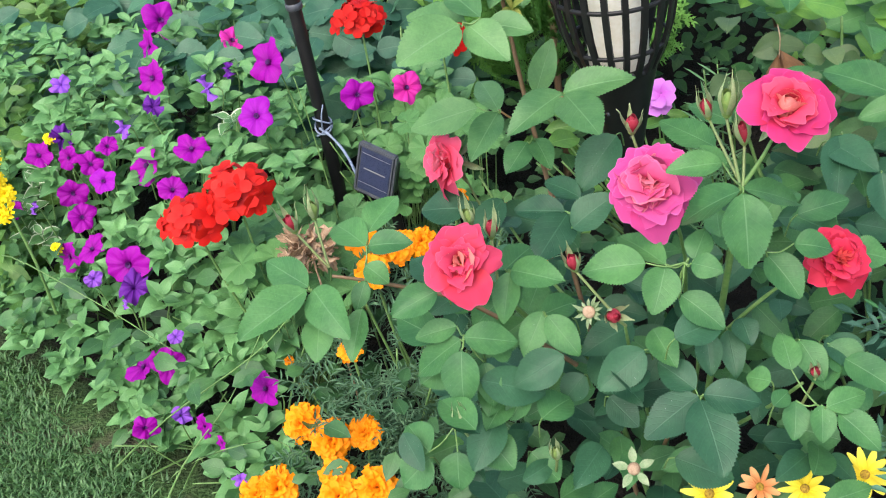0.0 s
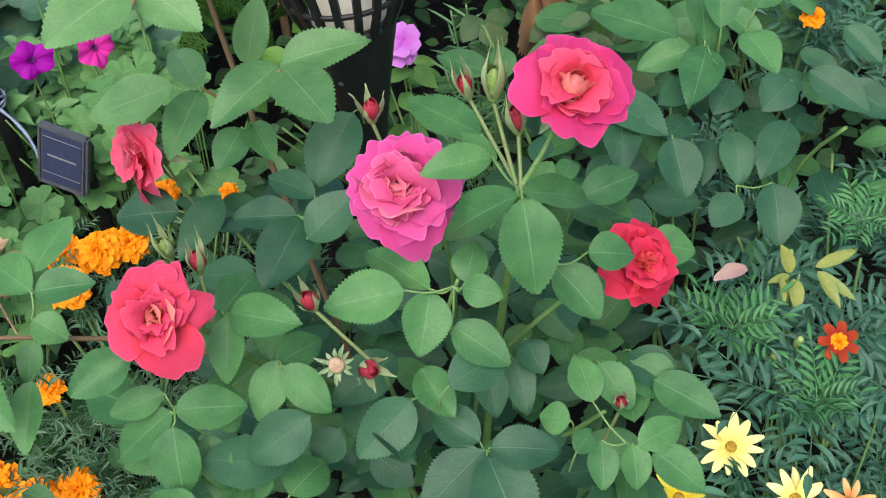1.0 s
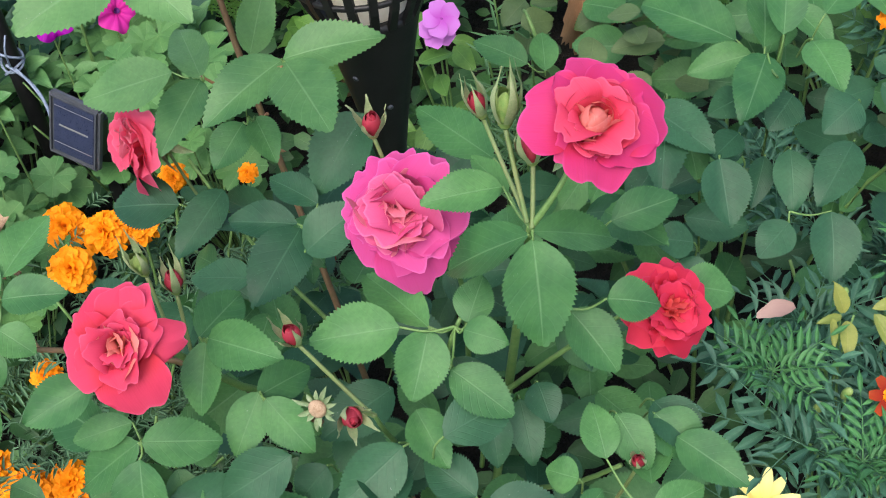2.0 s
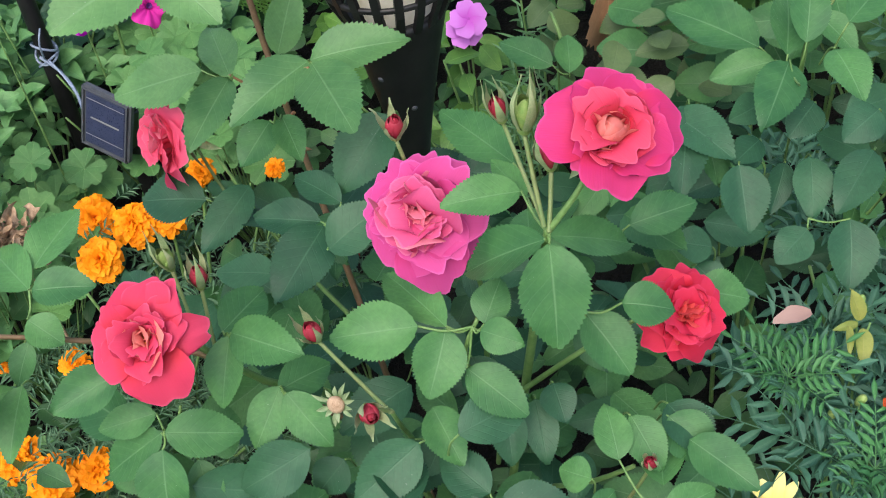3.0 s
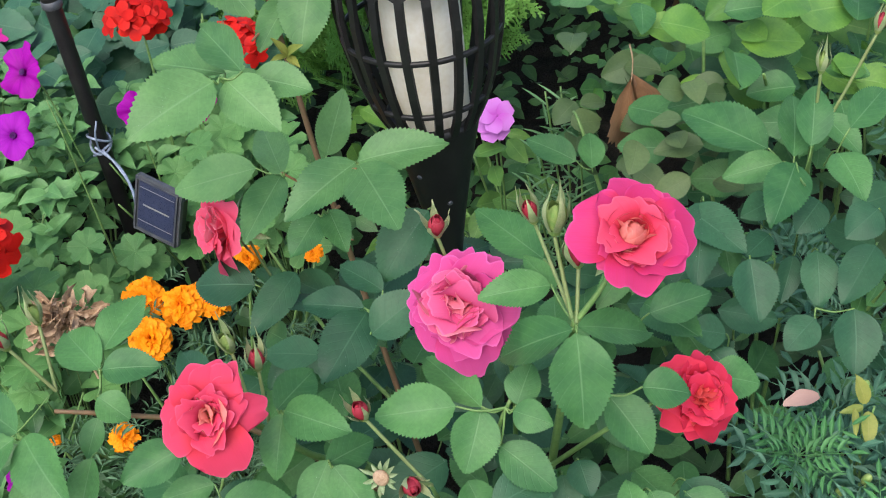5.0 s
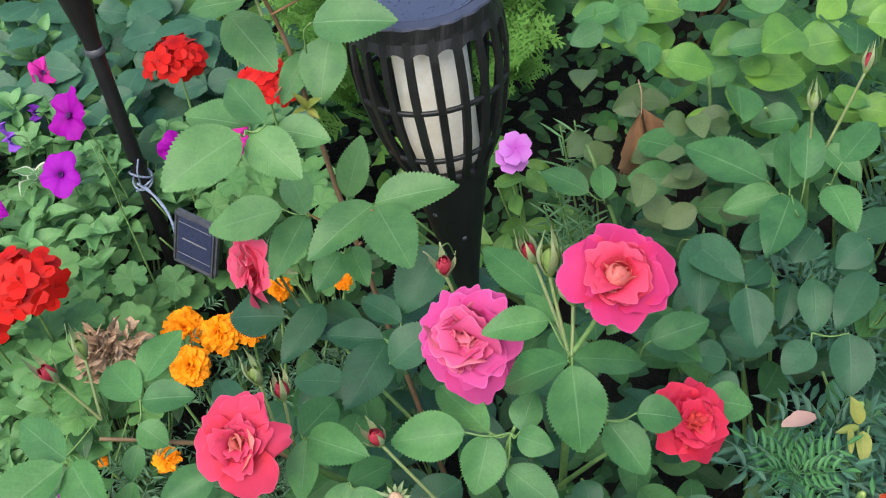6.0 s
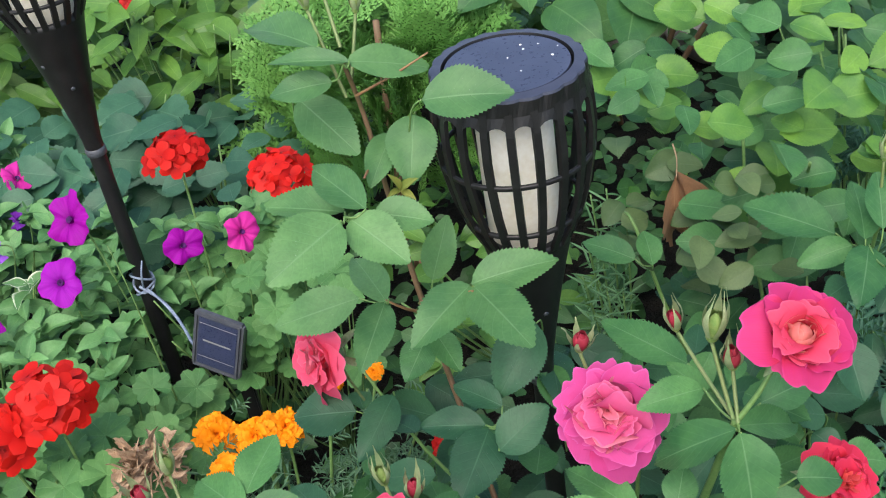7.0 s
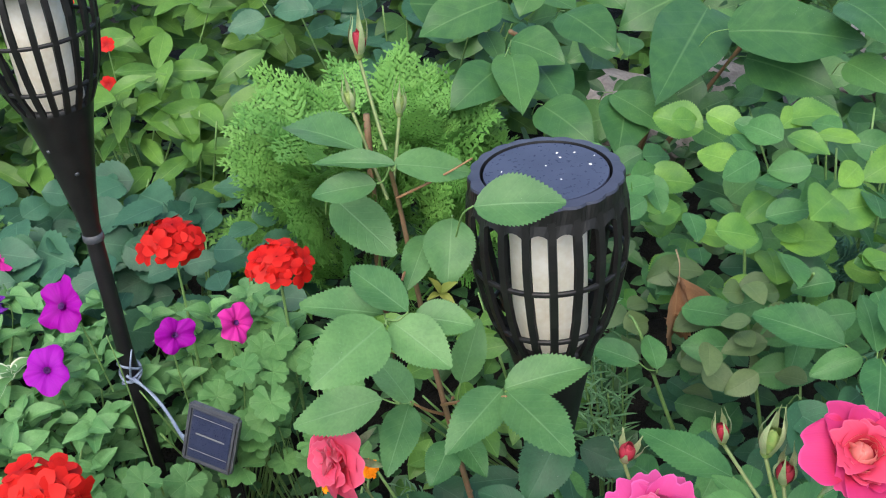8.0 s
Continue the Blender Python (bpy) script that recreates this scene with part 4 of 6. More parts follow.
spray(bush, "rose_old", (-0.138, 0.000, 0.310), [
    (-0.173, -0.014, 0.310, -0.229, 0.003, 0.305, 0.045),
    (-0.138, -0.003, 0.310, -0.178, -0.054, 0.290, 0.033),
])
spray(bush, "rose_old", (-0.064, -0.127, 0.370), [
    (-0.017, -0.071, 0.410, -0.059, -0.104, 0.375, 0.043),
    (-0.074, -0.117, 0.360, -0.123, -0.097, 0.355, 0.028),
    (-0.072, -0.121, 0.360, -0.107, -0.174, 0.345, 0.042),
    (-0.058, -0.111, 0.370, -0.091, -0.079, 0.375, 0.024),
    (-0.070, -0.147, 0.360, -0.028, -0.136, 0.385, 0.036),
])
spray(bush, "rose", (0.064, -0.276, 0.468), [
    (0.053, -0.218, 0.472, 0.016, -0.144, 0.462, 0.028),
    (0.057, -0.243, 0.467, 0.041, -0.211, 0.470, 0.014),
    (0.054, -0.243, 0.472, 0.009, -0.249, 0.475, 0.025),
    (0.061, -0.279, 0.468, 0.014, -0.251, 0.425, 0.029),
    (0.063, -0.282, 0.467, 0.062, -0.312, 0.415, 0.040),
    (0.064, -0.277, 0.468, 0.118, -0.251, 0.430, 0.024),
])
spray(bush, "rose", (0.083, -0.272, 0.400), [
    (0.084, -0.269, 0.396, 0.106, -0.298, 0.371, 0.031),
    (0.103, -0.278, 0.410, 0.133, -0.283, 0.405, 0.028),
    (0.160, -0.229, 0.360, 0.195, -0.233, 0.350, 0.031),
    (0.137, -0.146, 0.345, 0.186, -0.137, 0.350, 0.031),
])
spray(bush, "rose", (0.018, -0.268, 0.396), [
    (-0.013, -0.260, 0.394, -0.066, -0.259, 0.393, 0.036),
    (0.003, -0.261, 0.390, -0.012, -0.291, 0.364, 0.033),
    (0.022, -0.275, 0.400, 0.045, -0.290, 0.400, 0.022),
    (0.025, -0.271, 0.400, 0.038, -0.250, 0.415, 0.024),
    (0.003, -0.259, 0.390, -0.032, -0.201, 0.388, 0.028),
    (0.012, -0.276, 0.370, 0.044, -0.301, 0.350, 0.029),
])
spray(bush, "rose", (-0.257, -0.180, 0.390), [
    (-0.256, -0.165, 0.395, -0.230, -0.121, 0.405, 0.033),
    (-0.256, -0.180, 0.390, -0.214, -0.185, 0.392, 0.028),
    (-0.259, -0.196, 0.380, -0.239, -0.207, 0.365, 0.024),
    (-0.258, -0.179, 0.390, -0.293, -0.132, 0.390, 0.034),
    (-0.260, -0.206, 0.370, -0.271, -0.225, 0.350, 0.018),
])
spray(bush, "rose", (-0.306, -0.227, 0.385), [
    (-0.308, -0.230, 0.385, -0.365, -0.277, 0.375, 0.039),
    (-0.303, -0.230, 0.385, -0.270, -0.281, 0.368, 0.037),
    (-0.307, -0.226, 0.385, -0.351, -0.185, 0.390, 0.033),
    (-0.301, -0.238, 0.360, -0.304, -0.276, 0.340, 0.030),
    (-0.263, -0.233, 0.360, -0.276, -0.269, 0.330, 0.025),
])
spray(bush, "rose", (-0.128, -0.238, 0.387), [
    (-0.188, -0.266, 0.395, -0.229, -0.280, 0.384, 0.029),
    (-0.127, -0.239, 0.386, -0.138, -0.268, 0.353, 0.025),
    (-0.131, -0.235, 0.386, -0.107, -0.195, 0.380, 0.029),
    (-0.126, -0.237, 0.386, -0.082, -0.267, 0.390, 0.031),
    (-0.105, -0.252, 0.345, -0.072, -0.230, 0.340, 0.026),
])
spray(bush, "rose", (-0.102, -0.255, 0.350), [
    (-0.103, -0.251, 0.348, -0.124, -0.276, 0.320, 0.027),
    (-0.100, -0.257, 0.348, -0.076, -0.282, 0.320, 0.027),
])
spray(bush, "rose", (-0.172, -0.277, 0.352), [
    (-0.172, -0.279, 0.352, -0.127, -0.276, 0.338, 0.030),
    (-0.178, -0.263, 0.352, -0.216, -0.265, 0.345, 0.022),
    (-0.176, -0.273, 0.345, -0.222, -0.273, 0.310, 0.031),
    (-0.176, -0.282, 0.340, -0.180, -0.308, 0.300, 0.035),
    (-0.159, -0.277, 0.320, -0.154, -0.302, 0.290, 0.023),
    (-0.126, -0.286, 0.290, -0.143, -0.300, 0.270, 0.024),
    (-0.097, -0.268, 0.260, -0.130, -0.276, 0.250, 0.025),
])
spray(bush, "rose_old", (0.019, -0.325, 0.300), [
    (0.018, -0.328, 0.300, 0.028, -0.387, 0.270, 0.045),
    (0.017, -0.324, 0.300, -0.031, -0.347, 0.280, 0.038),
    (0.021, -0.323, 0.300, 0.067, -0.334, 0.295, 0.031),
    (0.016, -0.317, 0.300, -0.011, -0.289, 0.310, 0.029),
    (0.002, -0.308, 0.350, 0.047, -0.287, 0.350, 0.032),
    (-0.022, -0.295, 0.330, -0.064, -0.316, 0.310, 0.035),
    (-0.006, -0.334, 0.240, 0.041, -0.347, 0.220, 0.036),
])
spray(bush, "rose", (0.111, -0.333, 0.285), [
    (0.097, -0.305, 0.300, 0.095, -0.272, 0.315, 0.025),
    (0.078, -0.316, 0.300, 0.060, -0.302, 0.295, 0.023),
    (0.096, -0.326, 0.285, 0.090, -0.351, 0.265, 0.023),
    (0.115, -0.334, 0.285, 0.111, -0.357, 0.265, 0.023),
    (0.127, -0.339, 0.280, 0.155, -0.366, 0.260, 0.029),
    (0.118, -0.337, 0.285, 0.153, -0.325, 0.285, 0.024),
    (0.109, -0.280, 0.310, 0.123, -0.310, 0.290, 0.027),
    (0.134, -0.277, 0.300, 0.156, -0.303, 0.285, 0.034),
    (0.076, -0.335, 0.290, 0.092, -0.319, 0.290, 0.017),
])
spray(bush, "rose", (-0.194, -0.290, 0.260), [
    (-0.189, -0.260, 0.310, -0.218, -0.274, 0.300, 0.038),
    (-0.181, -0.261, 0.310, -0.181, -0.291, 0.290, 0.037),
    (-0.156, -0.266, 0.330, -0.132, -0.256, 0.325, 0.040),
    (-0.151, -0.266, 0.290, -0.160, -0.301, 0.280, 0.030),
    (-0.218, -0.309, 0.250, -0.238, -0.281, 0.260, 0.035),
    (-0.219, -0.306, 0.240, -0.247, -0.318, 0.220, 0.038),
    (-0.194, -0.302, 0.240, -0.197, -0.321, 0.210, 0.035),
    (-0.167, -0.295, 0.250, -0.145, -0.320, 0.230, 0.035),
    (-0.143, -0.279, 0.280, -0.164, -0.308, 0.270, 0.031),
    (-0.130, -0.291, 0.220, -0.107, -0.310, 0.200, 0.036),
    (-0.194, -0.264, 0.340, -0.236, -0.225, 0.340, 0.035),
    (-0.115, -0.301, 0.270, -0.088, -0.276, 0.270, 0.037),
])
spray(bush, "rose_old", (-0.008, -0.271, 0.310), [
    (-0.025, -0.284, 0.320, -0.053, -0.300, 0.290, 0.023),
    (-0.007, -0.277, 0.310, -0.022, -0.291, 0.290, 0.023),
    (0.016, -0.250, 0.350, 0.028, -0.275, 0.330, 0.027),
    (0.033, -0.266, 0.320, 0.033, -0.292, 0.290, 0.024),
    (0.053, -0.257, 0.310, 0.055, -0.291, 0.285, 0.023),
    (0.065, -0.254, 0.320, 0.069, -0.279, 0.310, 0.024),
    (0.136, -0.267, 0.300, 0.156, -0.302, 0.290, 0.033),
    (-0.055, -0.272, 0.260, -0.032, -0.293, 0.240, 0.028),
    (-0.074, -0.262, 0.280, -0.095, -0.271, 0.260, 0.028),
    (-0.079, -0.242, 0.330, -0.108, -0.235, 0.320, 0.025),
])
spray(bush, "rose_skylit", (-0.123, -0.018, 0.635), [
    (-0.138, 0.010, 0.640, -0.190, 0.080, 0.641, 0.036),
    (-0.118, -0.016, 0.636, -0.176, 0.003, 0.640, 0.017),
    (-0.120, -0.013, 0.635, -0.060, -0.002, 0.613, 0.027),
    (-0.133, -0.010, 0.620, -0.180, -0.000, 0.615, 0.025),
    (-0.161, 0.045, 0.585, -0.125, -0.006, 0.556, 0.041),
    (-0.078, 0.001, 0.575, -0.093, -0.036, 0.540, 0.040),
    (-0.097, 0.008, 0.560, -0.122, -0.030, 0.540, 0.025),
    (-0.078, -0.080, 0.628, -0.019, -0.098, 0.630, 0.040),
])

for b, t, w in (((-0.101, -0.045, 0.540), (-0.108, -0.052, 0.560), 0.006), ((-0.101, -0.045, 0.540), (-0.088, -0.052, 0.552), 0.007), ((-0.101, -0.045, 0.540), (-0.092, -0.058, 0.538), 0.006), ((-0.101, -0.045, 0.540), (-0.112, -0.056, 0.544), 0.005)):
    piece("young_leaf", YOUNG_RED, bush, blade_matrix(BO, b, t, w), "young red-tinged yellow leaflet")

# canes and flower stems
for pts, rad, mat, *end in (
    ([(-0.02, -0.10, GROUND), (-0.07, -0.03, 0.2), (-0.098, 0.0, 0.40), (-0.108, 0.010, 0.50), (-0.115, 0.008, 0.58), (-0.123, -0.012, 0.635)], 0.0031, CANE, 0.0016),
    ([(-0.100, 0.0, 0.40), (-0.085, -0.05, 0.44), (-0.064, -0.083, 0.464)], 0.0016, STEM_RED),
    ([(-0.100, 0.0, 0.39), (-0.115, -0.015, 0.41), (-0.128, -0.019, 0.425)], 0.0015, STEM_RED),
    ([(-0.112, 0.008, 0.53), (-0.118, -0.01, 0.545), (-0.125, -0.03, 0.548)], 0.0015, STEM_RED),
    ([(-0.118, 0.0, 0.60), (-0.09, -0.01, 0.615), (-0.062, -0.012, 0.628)], 0.0012, STEM_RED),
    ([(0.02, -0.12, GROUND), (0.05, -0.18, 0.2), (0.060, -0.24, 0.38), (0.064, -0.272, 0.468)], 0.004, STEM),
    ([(0.064, -0.272, 0.466), (0.078, -0.274, 0.49), (0.090, -0.272, 0.512)], 0.0020, STEM),
    ([(0.03, -0.13, 0.2), (0.03, -0.17, 0.33), (0.012, -0.190, 0.425)], 0.0024, STEM),
    ([(0.0, -0.12, GROUND), (-0.06, -0.17, 0.2), (-0.12, -0.22, 0.32), (-0.155, -0.245, 0.40)], 0.0035, STEM),
    ([(-0.08, -0.18, 0.22), (-0.17, -0.17, 0.30), (-0.24, -0.19, 0.35), (-0.290, -0.20, 0.375)], 0.0026, CANE),
    ([(0.05, -0.2, 0.25), (0.09, -0.23, 0.32), (0.130, -0.245, 0.365)], 0.0022, STEM),
    ([(0.03, -0.15, 0.1), (0.03, -0.24, 0.28), (0.012, -0.262, 0.36), (0.022, -0.262, 0.396)], 0.0022, STEM),
    ([(-0.01, -0.15, 0.1), (-0.03, -0.25, 0.28), (-0.036, -0.285, 0.352)], 0.0022, STEM),
    ([(-0.07, -0.05, 0.18), (-0.12, -0.02, 0.25), (-0.160, 0.008, 0.335)], 0.0022, STEM),
    ([(0.03, -0.14, 0.05), (0.08, -0.25, 0.2), (0.11, -0.29, 0.27)], 0.0025, STEM),
    ([(0.0, -0.14, 0.05), (0.0, -0.26, 0.2), (0.012, -0.33, 0.295)], 0.0025, STEM_RED),
):
    tube("cane", pts, rad, mat, bush, BO, 7, *end)
thorn_v, thorn_f = lathe_data([(0.0016, 0), (0.0011, 0.003), (0.0, 0.006)], 5)
thorn_me = mesh_of("thorn", thorn_v, thorn_f, STEM_RED)
for k in range(7):
    z = 0.24 + 0.035 * k
    piece("thorn", thorn_me, bush, aimed(BO, (-0.075 - 0.08 * (z - 0.2), -0.012, z), (math.cos(k * 2.1), -0.8, 0.2), 0, 1))


def low_rose(p, r):
    """Inner leaves stay under the outer layer of the bush."""
    if p.x > 0.165 and p.y < -0.10:
        return None
    top = 0.33 - 0.25 * abs(p.x - 0.02) ** 1.5 - 0.12 * max(0, p.y + 0.1)
    return r.uniform(0.04, max(0.14, top))


scatter_leaves(bush, "rose_old", 130, (-0.24, 0.26, -0.33, 0.06, 0.1, 0.3), 0.052, 41, low_rose)
scatter_leaves(bush, "rose", 110, (-0.22, 0.22, -0.33, 0.04, 0.1, 0.3), 0.050, 42, low_rose)

# ---- second rose bush ----
bush_two = thing("rose_bush", (0.30, 0.06, 0.0), "leafy rose bush without blooms, olive and green leaves", "rose bush", "rose bushes")
spray(bush_two, "rose", (0.275, -0.068, 0.385), [
    (0.269, 0.004, 0.372, 0.213, 0.074, 0.375, 0.046),
    (0.279, -0.029, 0.385, 0.295, 0.026, 0.410, 0.034),
    (0.278, -0.037, 0.385, 0.245, -0.091, 0.370, 0.037),
    (0.276, -0.014, 0.370, 0.227, -0.012, 0.360, 0.028),
    (0.305, -0.050, 0.400, 0.310, -0.098, 0.390, 0.033),
    (0.322, -0.028, 0.405, 0.363, 0.009, 0.415, 0.030),
    (0.288, -0.039, 0.400, 0.302, 0.002, 0.430, 0.030),
])
spray(bush_two, "rose_old", (0.221, -0.113, 0.360), [
    (0.220, -0.116, 0.360, 0.218, -0.155, 0.330, 0.036),
    (0.191, -0.041, 0.355, 0.223, -0.095, 0.350, 0.038),
    (0.204, -0.040, 0.360, 0.183, -0.107, 0.330, 0.038),
    (0.318, -0.107, 0.385, 0.289, -0.123, 0.375, 0.031),
    (0.263, -0.038, 0.350, 0.232, -0.053, 0.350, 0.026),
    (0.293, -0.058, 0.360, 0.268, -0.081, 0.350, 0.031),
    (0.251, -0.068, 0.340, 0.226, -0.090, 0.340, 0.024),
])
spray(bush_two, "rose_old", (0.276, -0.117, 0.300), [
    (0.272, -0.128, 0.300, 0.244, -0.148, 0.290, 0.029),
    (0.305, -0.123, 0.300, 0.296, -0.164, 0.270, 0.038),
    (0.332, -0.085, 0.330, 0.294, -0.125, 0.310, 0.034),
    (0.288, -0.077, 0.325, 0.280, -0.117, 0.300, 0.030),
    (0.275, -0.063, 0.310, 0.256, -0.096, 0.290, 0.021),
    (0.254, -0.071, 0.320, 0.227, -0.058, 0.330, 0.026),
    (0.204, -0.123, 0.290, 0.174, -0.122, 0.300, 0.029),
    (0.191, -0.129, 0.280, 0.206, -0.151, 0.270, 0.027),
])
spray(bush_two, "rose", (0.143, 0.131, 0.280), [
    (0.129, 0.142, 0.285, 0.085, 0.179, 0.295, 0.032),
    (0.142, 0.126, 0.285, 0.147, 0.167, 0.300, 0.027),
])

for pts in ([(0.3, 0.06, GROUND), (0.32, 0.05, 0.2), (0.30, -0.01, 0.38), (0.310, 0.000, 0.380)], [(0.28, 0.06, GROUND), (0.25, 0.0, 0.2), (0.22, -0.06, 0.35)],
            [(0.32, 0.06, GROUND), (0.38, 0.0, 0.18), (0.40, -0.06, 0.29)], [(0.27, 0.08, GROUND), (0.17, 0.14, 0.18), (0.14, 0.17, 0.30), (0.135, 0.190, 0.310)],
            [(0.3, 0.08, GROUND), (0.27, 0.18, 0.25), (0.265, 0.200, 0.370)], [(0.31, 0.08, GROUND), (0.33, 0.18, 0.25), (0.300, 0.120, 0.370)]):
    tube("cane", pts, 0.0026, STEM, bush_two, bush_two.location, 6)
rose_bud(bush_two, (0.300, -0.01, 0.452), (0, -0.1, 1), 0.022, BUD_GREEN, "closed green rosebud", 0.05, (0.30, -0.01, 0.39))
rose_bud(bush_two, (0.345, 0.0, 0.475), (0.1, -0.1, 1), 0.021, BUD_PINK, "slim red and green rosebud", 0.10, (0.31, -0.01, 0.40))


def right_low(p, r):
    return r.uniform(0.05, 0.33)


def olive_top(p, r):
    return r.uniform(0.24, 0.37)


scatter_leaves(bush_two, "rose", 70, (0.17, 0.55, -0.08, 0.34, 0.1, 0.3), 0.052, 51, right_low)
scatter_leaves(bush_two, "rose_old", 55, (0.14, 0.50, -0.06, 0.30, 0.1, 0.3), 0.050, 52, right_low)
scatter_leaves(bush_two, "rose_olive", 50, (0.13, 0.26, 0.06, 0.24, 0.2, 0.4), 0.038, 53, olive_top, 0.75)


def young_top(p, r):
    return r.uniform(0.26, 0.47) - 0.6 * abs(p.x - 0.28) ** 1.3


scatter_leaves(bush_two, "rose_young", 62, (0.16, 0.46, 0.14, 0.40, 0.3, 0.47), 0.050, 54, young_top, 0.80)
scatter_leaves(bush_two, "rose", 84, (0.14, 0.50, 0.10, 0.42, 0.3, 0.47), 0.047, 55, young_top, 0.72)

# ---- lilac-like shrub at the back ----
lilac = thing("broad_leaf_shrub", (0.45, 1.0, 0.0), "shrub with broad glossy heart-shaped green leaves", "shrub")
spray(lilac, "heart", (0.161, 0.740, 0.400), [
    (0.184, 0.885, 0.420, 0.052, 0.848, 0.400, 0.093),
    (0.173, 0.770, 0.400, 0.236, 0.715, 0.380, 0.077),
    (0.165, 0.742, 0.390, 0.144, 0.616, 0.360, 0.066),
    (0.180, 0.644, 0.350, 0.221, 0.551, 0.330, 0.072),
    (0.139, 0.723, 0.380, 0.058, 0.661, 0.360, 0.070),
    (0.279, 0.848, 0.400, 0.319, 0.736, 0.380, 0.083),
    (0.209, 0.768, 0.360, 0.218, 0.662, 0.340, 0.077),
])
spray(lilac, "heart", (0.450, 0.684, 0.420), [
    (0.446, 0.706, 0.430, 0.294, 0.511, 0.400, 0.106),
    (0.422, 0.588, 0.440, 0.600, 0.542, 0.420, 0.115),
    (0.266, 0.601, 0.370, 0.325, 0.509, 0.340, 0.053),
    (0.288, 0.606, 0.360, 0.239, 0.505, 0.330, 0.071),
    (0.457, 0.604, 0.390, 0.553, 0.526, 0.360, 0.083),
    (0.567, 0.535, 0.390, 0.604, 0.470, 0.370, 0.066),
    (0.445, 0.753, 0.440, 0.321, 0.719, 0.420, 0.097),
    (0.581, 0.575, 0.460, 0.601, 0.469, 0.440, 0.087),
])

for pts in ([(0.4, 1.1, GROUND), (0.3, 0.95, 0.25), (0.18, 0.80, 0.40)], [(0.45, 1.1, GROUND), (0.5, 0.95, 0.25), (0.50, 0.85, 0.42)], [(0.45, 1.1, GROUND), (0.62, 0.95, 0.25), (0.72, 0.8, 0.42)]):
    tube("branch", pts, 0.006, CANE, lilac, lilac.location, 7)


def shrub_top(p, r):
    return r.uniform(0.16, 0.42) if p.y > 0.85 else r.uniform(0.12, 0.28)


scatter_leaves(lilac, "heart", 120, (0.02, 1.15, 0.72, 1.35, 0.1, 0.5), 0.090, 61, shrub_top, 0.78)


# ---- petunias ----
def petunia_bloom_mesh(mat, seed, ruffle):
    """Five-lobed trumpet, unit radius."""
    r = random.Random(seed)
    ph = r.uniform(0, 6)
    V, F, U = [], [], []
    rings = [(0.05, -0.55), (0.09, -0.28), (0.16, -0.10), (0.34, 0.0), (0.62, 0.04), (0.86, 0.05), (1.0, 0.0)]
    n = 40
    for i, (rad, z) in enumerate(rings):
        q = i / (len(rings) - 1)
        for k in range(n):
            a = 2 * math.pi * k / n
            lobe = (1 - 0.18 * q * q * abs(math.cos(2.5 * a)) ** 3) * (1 + 0.12 * q * math.sin(2 * a + ph) + 0.07 * q * math.sin(3 * a + 2 * ph))
            zz = z + ruffle * q * q * (math.sin(5 * a + ph) + 0.7 * math.sin(11 * a + ph * 2)) - 0.06 * q * abs(math.cos(2.5 * a)) ** 4 - 0.16 * q * q * math.sin(a + 1.7 * ph)
            V.append((rad * lobe * math.cos(a), rad * lobe * math.sin(a), zz))
            U.append((0.25 + 0.72 * rad, 5 * k / n % 1))
    for i in range(len(rings) - 1):
        for k in range(n):
            F.append((i * n + k, i * n + (k + 1) % n, (i + 1) * n + (k + 1) % n, (i + 1) * n + k))
    return mesh_of("petunia_bloom", V, F, mat, U)


PET_MATS = [PET_PURPLE, PET_VIOLET, PET_PINK, PET_PALE, PET_DARK]
PET_BLOOMS = [[petunia_bloom_mesh(m, s, (0.13, 0.09, 0.16, 0.28, 0.36)[i]) for s in range(5)] for i, m in enumerate(PET_MATS)]
PET_WORDS = ["magenta-purple petunia bloom", "violet petunia bloom", "magenta-pink petunia bloom", "lilac petunia bloom half closed", "wilted dark violet petunia bloom"]
v, f = lathe_data([(0.0, -0.20), (0.06, -0.10), (0.10, -0.05), (0.135, -0.03)], 14)
THROAT_ME = mesh_of("throat", v, f, THROAT)
PLANTS = []
for x, y in ((-0.48, 0.46), (-0.62, 0.42), (-0.72, 0.64), (-0.83, 0.44), (-0.72, 0.28), (-0.62, 0.12), (-0.50, 0.04), (-0.30, 0.38), (-0.92, 0.66), (-0.56, 0.27)):
    PLANTS.append(thing("petunia", (x, y, 0.0), "bushy petunia with soft light green leaves and purple trumpets", "petunia", "petunias in the bed"))


def nearest_plant(p):
    return min(PLANTS, key=lambda q: (q.location.xy - Vector(p).xy).length)


def petunia(x, y, z, size, kind):
    plant = nearest_plant((x, y))
    o = plant.location
    n = Vector((rng.uniform(-0.9, 0.7), rng.uniform(-1.0, -0.25), rng.uniform(0.1, 0.9)))
    if kind == 1:
        n = Vector((-0.05, -0.75, 0.65))
    bloom = piece("bloom", rng.choice(PET_BLOOMS[kind]), plant, aimed(o, (x, y, z), n, rng.uniform(0, 6), size * 0.56), PET_WORDS[kind])
    if kind < 3:
        piece("throat", THROAT_ME, bloom, Matrix.Translation((0, 0, 0.02)))
    d = n.normalized()
    tube("flower_stem", [(x + rng.uniform(-0.03, 0.03), y + 0.02, max(GROUND, z - 0.14)), Vector((x, y, z)) - d * size * 0.6 - Vector((0, 0, 0.02)), Vector((x, y, z)) - d * size * 0.28], 0.0012, STEM, plant, o, 5, 0.0010)


